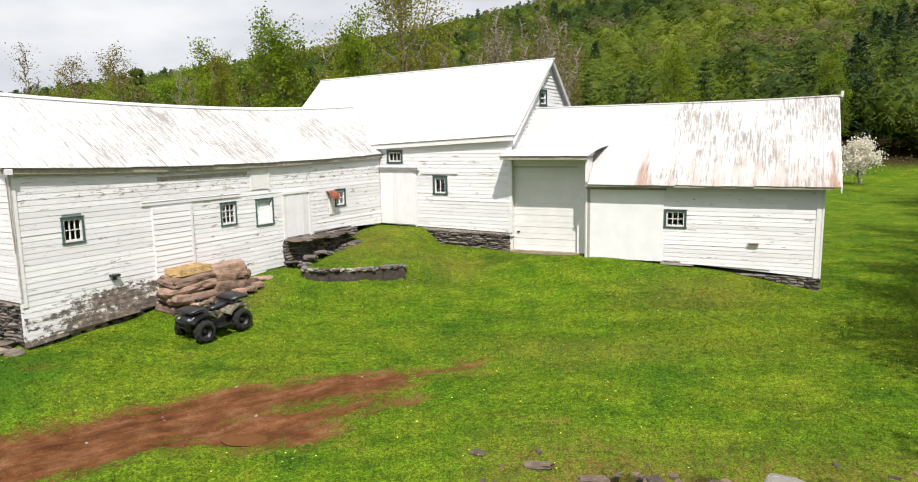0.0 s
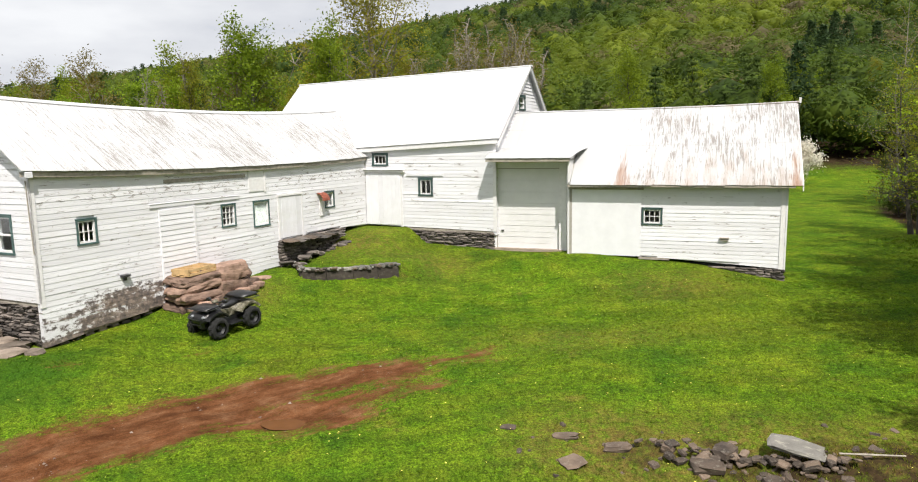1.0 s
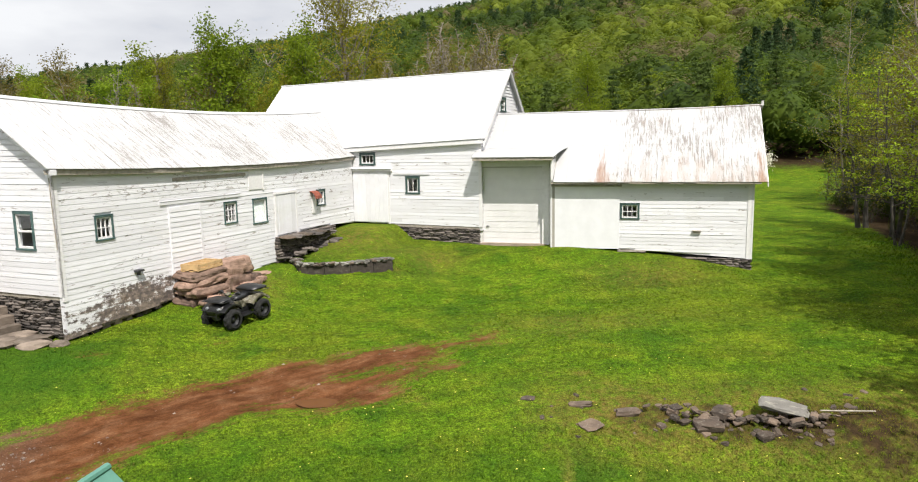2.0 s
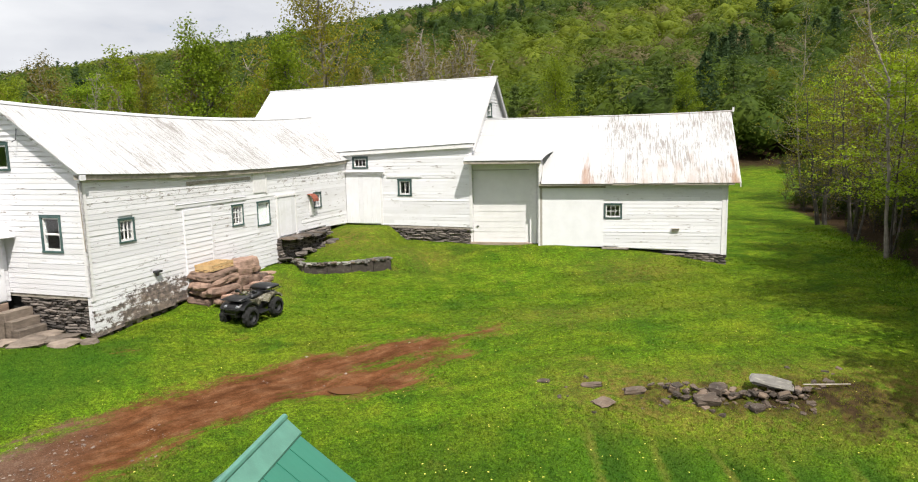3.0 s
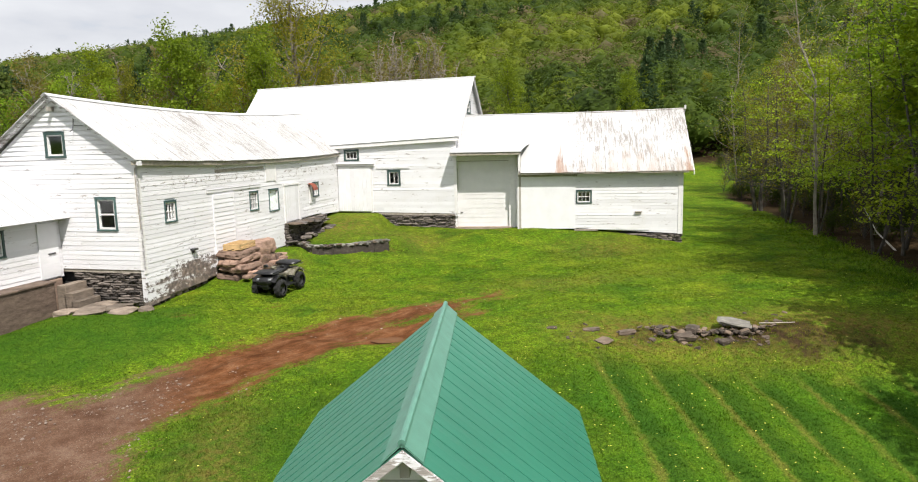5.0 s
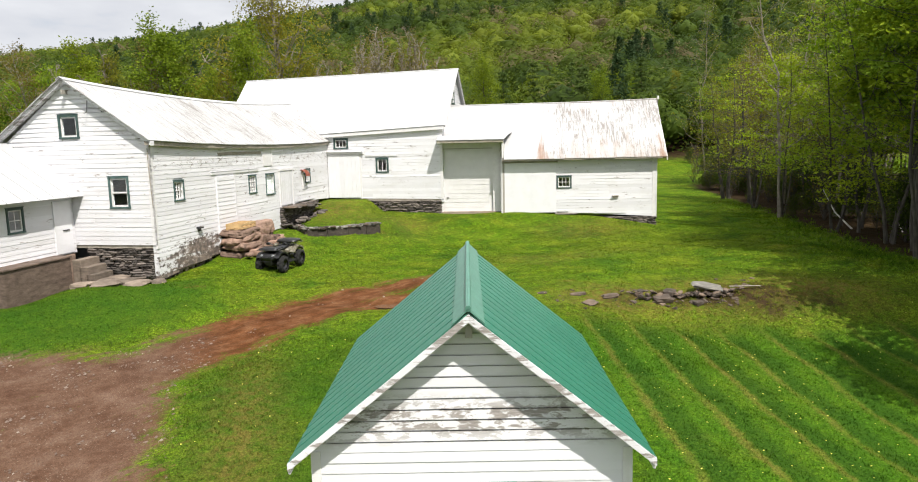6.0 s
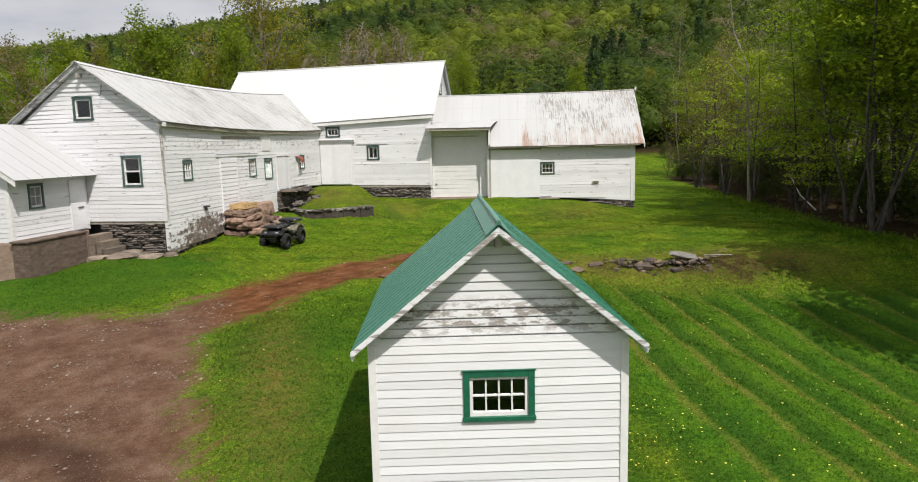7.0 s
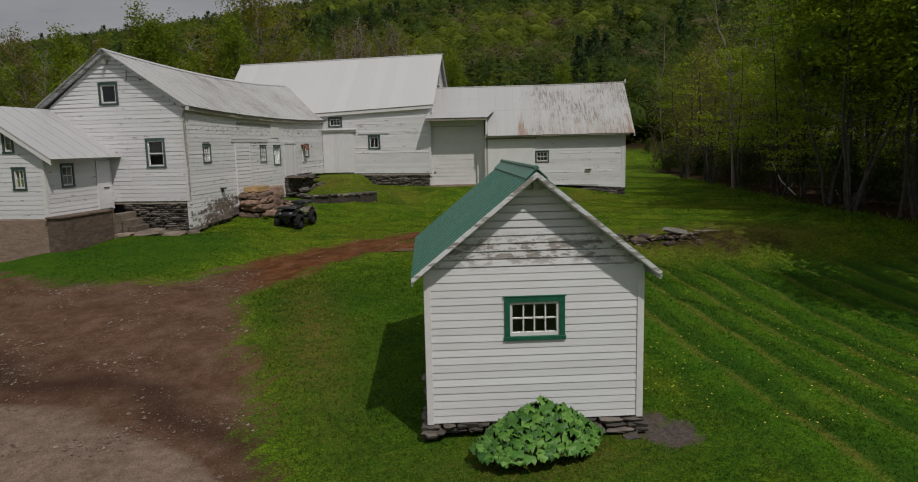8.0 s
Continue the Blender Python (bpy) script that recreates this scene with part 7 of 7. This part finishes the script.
def far_woods():
    """The wooded hill: each tree a cluster of leaf clumps, all in one mesh."""
    rng = np.random.default_rng(5)
    kinds = {}
    bm = bmesh.new()
    bmesh.ops.create_icosphere(bm, subdivisions=1, radius=1.0)
    ball = np.array([v.co[:] for v in bm.verts])
    tri = np.array([[v.index for v in f.verts] for f in bm.faces])
    bm.free()
    for lod, (n, sz) in enumerate(((460, 0.040), (190, 0.055), (85, 0.078))):
        for k in range(7):
            if k < 2:
                m = int(n * 1.4)
                t = rng.uniform(0, 1, m) ** 0.7
                w = rng.uniform(0, 6.28, m)
                r = (1 - t) * 0.24 * rng.uniform(0.5, 1.0, m) + 0.015
                c = np.stack([r * np.cos(w), r * np.sin(w), 0.06 + 0.94 * t], 1)
                v, f = leaf_cloud(c, 1, 0.012, sz * 0.8, rng, face=c * (1, 1, 0) + (0, 0, 0.12))
            else:
                lumps = rng.normal(0, 1, (11, 3))
                lumps /= np.linalg.norm(lumps, axis=1)[:, None]
                d = rng.normal(0, 1, (n, 3))
                d /= np.linalg.norm(d, axis=1)[:, None]
                out = lambda u: 0.42 * (0.52 + 0.52 * (u @ lumps.T).max(1)[:, None] ** 3)  # noqa: E731
                c = d * rng.uniform(0.90, 1.12, (n, 1)) * out(d) * (1, 1, 1.1) + (0, 0, 0.54)
                v, f = leaf_cloud(c, 1, 0.012, sz, rng, face=c - (0, 0, 0.45), sway=0.16)
                core = ball * (0.80 + 0.05 * rng.normal(0, 1, (len(ball), 1))) * out(ball) * (1, 1, 1.1) + (0, 0, 0.54)
            v, f = v.reshape(-1, 4, 3)[:, :3].reshape(-1, 3), np.arange(len(v) // 4 * 3).reshape(-1, 3)
            if k > 1:
                f = np.concatenate([f, tri + len(v)])
                v = np.concatenate([v, core])
            kinds[lod, k] = v, f
    n1, n2, n3, n4 = 800, 2000, 2600, 420
    n = n1 + n2 + n3 + n4
    az = np.radians(rng.uniform(-38, 58, n))
    r = np.concatenate([rng.uniform(105, 215, n1), np.sqrt(rng.uniform(200**2, 390**2, n2)), np.sqrt(rng.uniform(390**2, 640**2, n3)), rng.uniform(585, 625, n4)])
    x, y = -4 + r * np.sin(az), -4 + r * np.cos(az)
    z = height(x, y)
    verts, faces, tint, total = [], [], [], 0
    patch = np.array([noise.noise(Vector((a * 0.011, b * 0.011, 3.0))) for a, b in zip(x, y)])
    brown = np.array([noise.noise(Vector((a * 0.02, b * 0.02, 8.0))) for a, b in zip(x, y)])
    for i in range(n):
        fir = rng.random() < (0.12 if patch[i] < -0.25 else 0.012) or (r[i] > 575 and rng.random() < 0.28)
        k = int(rng.integers(0, 2) if fir else rng.integers(2, 7))
        h = rng.uniform(11, 16) if fir else rng.uniform(8.5, 13)
        w = rng.uniform(0, 6.28)
        cs, sn = math.cos(w), math.sin(w)
        v, f = kinds[0 if r[i] < 215 else 1 if r[i] < 390 else 2, k]
        faces.append(f + total)
        total += len(v)
        v = v * h
        v = np.stack([v[:, 0] * cs - v[:, 1] * sn, v[:, 0] * sn + v[:, 1] * cs, v[:, 2]], 1) * (1.2, 1.2, 1.0) + (x[i], y[i], z[i] - 0.8)
        verts.append(v)
        c = rng.uniform(0, 0.2) if fir else (rng.uniform(0.28, 0.36) if rng.random() < 0.05 + 0.6 * max(0.0, float(brown[i]) - 0.12) else np.clip(0.66 + 0.55 * patch[i] + rng.normal(0, 0.13), 0.40, 1.0))
        tint.append(np.full(len(v), c))
    v = np.concatenate(verts)
    me = soup("far_woods", v, np.concatenate(faces), (("tint", np.concatenate(tint)),))
    me.shade_smooth()
    me.materials.append(M_WOODS)
    tagged(new("far_woods", me), "wooded hillside in mixed spring greens and dark firs", "woods", kind="stuff")


far_woods()


# ---- rhubarb at the shed's foot ----
def rhubarb():
    rng = random.Random(31)
    cx, cy = -6.95, -1.45
    root = thing("rhubarb_plant", (cx, cy, land(cx, cy)), "broad-leaved green rhubarb clump at the shed's foot", "plant")
    for i in range(290):
        w, rr = rng.uniform(0, 6.28), 0.95 * math.sqrt(rng.random())
        x, y = rr * math.cos(w) * 1.12, rr * math.sin(w) * 0.62
        z = 0.18 + 0.62 * (1 - (rr / 0.95) ** 1.6) * rng.uniform(0.75, 1.1) + 0.05 * rng.random()
        s = rng.uniform(0.075, 0.135)
        g, rows = G(), []
        for a in range(6):
            t = a / 5
            wd = s * 0.95 * math.sin(math.pi * (0.12 + 0.85 * t)) ** 0.8 * (1 + 0.12 * math.sin(a * 5 + i))
            rows += [(-wd, -s * 0.7 + 1.7 * s * t, 0.05 * math.sin(a * 2.2 + i) - 0.3 * s * t * t), (0, -s * 0.7 + 1.7 * s * t, 0.035 - 0.28 * s * t * t), (wd, -s * 0.7 + 1.7 * s * t, 0.05 * math.sin(a * 2.6 + i * 2) - 0.3 * s * t * t)]
        g.add(rows, [(a * 3 + b, a * 3 + b + 1, a * 3 + b + 4, a * 3 + b + 3) for a in range(5) for b in range(2)])
        part("leaf", g, M_RHUBARB, root, smooth=True, m=pose(x, y, z, rng.uniform(-25, 10) - 18 * rr, rng.uniform(-22, 22), math.degrees(w) - 90 + rng.uniform(-40, 40)))
    g = G()
    for i in range(26):
        w, rr = rng.uniform(0, 6.28), rng.uniform(0.1, 0.8)
        g.tube([(0.3 * rr * math.cos(w), 0.25 * rr * math.sin(w), 0), (rr * math.cos(w), 0.6 * rr * math.sin(w), 0.35)], 0.012, 5)
    part("stalk", g, plain("red_green_stalk", (0.16, 0.10, 0.05)), root)


rhubarb()


# ---- grass, flowers and pebbles ----
def free_of_walls(x, y):
    """False inside the buildings and on the terrace wall."""
    u, v = x * 0.8794 - y * 0.4761, x * 0.4761 + y * 0.8794
    a, b = x * 0.9178 - y * 0.3971, x * 0.3971 + y * 0.9178
    s, t = (x + 8.395) * 0.949 - (y + 0.34) * 0.316, (x + 8.395) * 0.316 + (y + 0.34) * 0.949
    inside = ((u < -18.95) & (v > 10.0)) | ((u < -21.5) & (v > 6.2)) | (v > 26.4) & (u < -12) | ((b > 26.9) & (a > -11) & (a < 1.9)) | ((s > -0.05) & (s < 3.6) & (t > -0.05) & (t < 4.4))
    return ~inside


def grass():
    rng = np.random.default_rng(9)
    spots = []
    for n, x0, x1, y0, y1 in ((60000, -13, 8, -6, 11), (52000, -16, 15, 6, 24), (14000, -18, 20, 18, 30), (9000, 10, 24, 8, 34)):
        spots.append(np.stack([rng.uniform(x0, x1, n), rng.uniform(y0, y1, n)], 1))
    p = np.concatenate(spots)
    p = p[(p[:, 0] - wood_edge(p[:, 1]) < 0.5 + rng.normal(0, 0.5, len(p))) | (p[:, 1] > 46)]
    bare = track_bare(p[:, 0], p[:, 1])
    p = p[free_of_walls(p[:, 0], p[:, 1]) & (rng.random(len(p)) > np.clip(bare * 2.2 - 0.1, 0, 1))]
    n = len(p)
    edge = ease(-3.5, 0.8, p[:, 0] - wood_edge(p[:, 1]))
    tuft = np.array([noise.noise(Vector((a * 0.7, b * 0.7, 9.0))) for a, b in p])
    hgt = (0.022 + 0.022 * rng.random(n)) * (1 + 0.7 * np.clip(tuft, 0, 1)) * (1 + 3.2 * edge)
    z = height(p[:, 0], p[:, 1])
    vs = []
    for k in range(3):
        w = rng.uniform(0, 6.28, n)
        off = rng.normal(0, 0.03, (n, 2))
        lean = rng.normal(0, 0.55, (n, 2)) * hgt[:, None]
        wd = 0.007 + 0.005 * rng.random(n) + 0.012 * edge
        c = p + off
        left = np.stack([c[:, 0] - np.cos(w) * wd, c[:, 1] - np.sin(w) * wd, z - 0.01], 1)
        right = np.stack([c[:, 0] + np.cos(w) * wd, c[:, 1] + np.sin(w) * wd, z - 0.01], 1)
        tip = np.stack([c[:, 0] + lean[:, 0], c[:, 1] + lean[:, 1], z + hgt], 1)
        vs.append(np.stack([left, right, tip], 1).reshape(-1, 3))
    v = np.concatenate(vs)
    q = np.tile(p, (3, 1))
    me = soup("grass", v, np.arange(len(v)).reshape(-1, 3), (("mown", np.repeat(mown_at(q[:, 0], q[:, 1]), 3)), ("dry", np.repeat(dry_at(q[:, 0], q[:, 1]), 3)), ("lush", np.repeat(lush_at(q[:, 0], q[:, 1]), 3))))
    me.materials.append(M_BLADE)
    tagged(new("grass", me), "short green grass blades of the lawn", "grass", kind="stuff")
    # dandelion heads
    q = np.concatenate([np.stack([rng.uniform(-4, 4, 300), rng.uniform(-3, 9, 300)], 1), np.stack([rng.uniform(-12, 15, 620), rng.uniform(4, 27, 620)], 1), np.stack([rng.normal(-3.2, 0.8, 90), rng.normal(1.2, 1.4, 90)], 1)])
    q = q[free_of_walls(q[:, 0], q[:, 1]) & (track_bare(q[:, 0], q[:, 1]) < 0.3)]
    g = []
    for x, y in q:
        zz, r = land(x, y) + rng.uniform(0.05, 0.10), rng.uniform(0.008, 0.017)
        g.append(np.array([(x - r, y - r, zz), (x + r, y - r, zz + 0.008), (x + r, y + r, zz), (x - r, y + r, zz + 0.008)]))
    v = np.concatenate(g)
    me = soup("dandelions", v, np.arange(len(v)).reshape(-1, 4))
    me.materials.append(M_DANDY)
    tagged(new("dandelions", me), "scattered yellow dandelion heads", "flowers", kind="stuff")


grass()


def pebbles():
    rng = np.random.default_rng(19)
    x, y = rng.uniform(-19, -8.5, 26000), rng.uniform(-4, 12.5, 26000)
    drift = np.array([noise.noise(Vector((a * 0.8, b * 0.8, 4.0))) for a, b in zip(x, y)])
    keep = (track_bare(x, y) > 0.28) & free_of_walls(x, y) & (rng.random(26000) < 0.12 + 1.3 * drift)
    x2, y2 = rng.uniform(-9, 0, 160), rng.uniform(11.5, 17.5, 160)
    k2 = track_bare(x2, y2) > 0.4
    x, y = np.concatenate([x[keep], x2[k2]]), np.concatenate([y[keep], y2[k2]])
    n = len(x)
    z = height(x, y) - 0.03
    base = np.array([(1, 0, 0), (0, 1, 0), (-1, 0, 0), (0, -1, 0), (0.2, 0.1, 0.7)])
    r = 0.010 + 0.036 * rng.random(n) ** 4
    v = base[None] * (1 + 0.3 * rng.normal(0, 1, (n, 5, 3))) * r[:, None, None]
    v = v + np.stack([x, y, z], 1)[:, None]
    f = np.array([(0, 1, 4), (1, 2, 4), (2, 3, 4), (3, 0, 4)])
    faces = (f[None] + 5 * np.arange(n)[:, None, None]).reshape(-1, 3)
    me = soup("gravel", v.reshape(-1, 3), faces)
    k = Mat("pale_gravel", 0.9)
    k.color(k.ramp(k.geo.outputs["Random Per Island"], (0.0, (0.08, 0.050, 0.036)), (0.75, (0.145, 0.105, 0.082)), (1.0, (0.235, 0.19, 0.155))))
    me.materials.append(k.m)
    tagged(new("gravel", me), "loose pale stones on the red earth track", "gravel", kind="stuff")


pebbles()

# ---- footing stones and clapboards ----
FOOTINGS.append((bpy.data.objects["foundation"], Matrix.Translation((19, -10.1, -2.4)), (-18.93, 19.95), (0, 1), 4.4, 3.15, 4.24, 0.1, M_SLATE))
for foot, off, o, d, length, z0, z1, h, mat in FOOTINGS:
    rng = random.Random(int(length * 100))
    n = (d[1], -d[0])
    z = z0
    k = 0
    turn = math.degrees(math.atan2(d[1], d[0]))
    while z < z1 - 0.03:
        s, hh = rng.uniform(-0.1, 0), h * rng.uniform(0.75, 1.25)
        hh = min(hh, z1 - z)
        while s < length - 0.05:
            w = min(rng.uniform(0.16, 0.55), length - s)
            out = rng.uniform(-0.03, 0.07)
            q = off @ Vector((o[0] + d[0] * (s + w / 2) + n[0] * (out - 0.08), o[1] + d[1] * (s + w / 2) + n[1] * (out - 0.08), z + hh / 2))
            ob = new("stone", ROCKS.of(mat, k))
            ob.parent = foot
            ob.matrix_basis = pose(*q, rng.uniform(-3, 3), rng.uniform(-3, 3), turn + rng.uniform(-4, 4)) @ Matrix.Diagonal((w * 1.06, 0.34, hh * 1.12, 1))
            s += w
            k += 1
        z += hh
for i, c in enumerate(CLADS):
    clad_wall(*c, random.Random(100 + i))
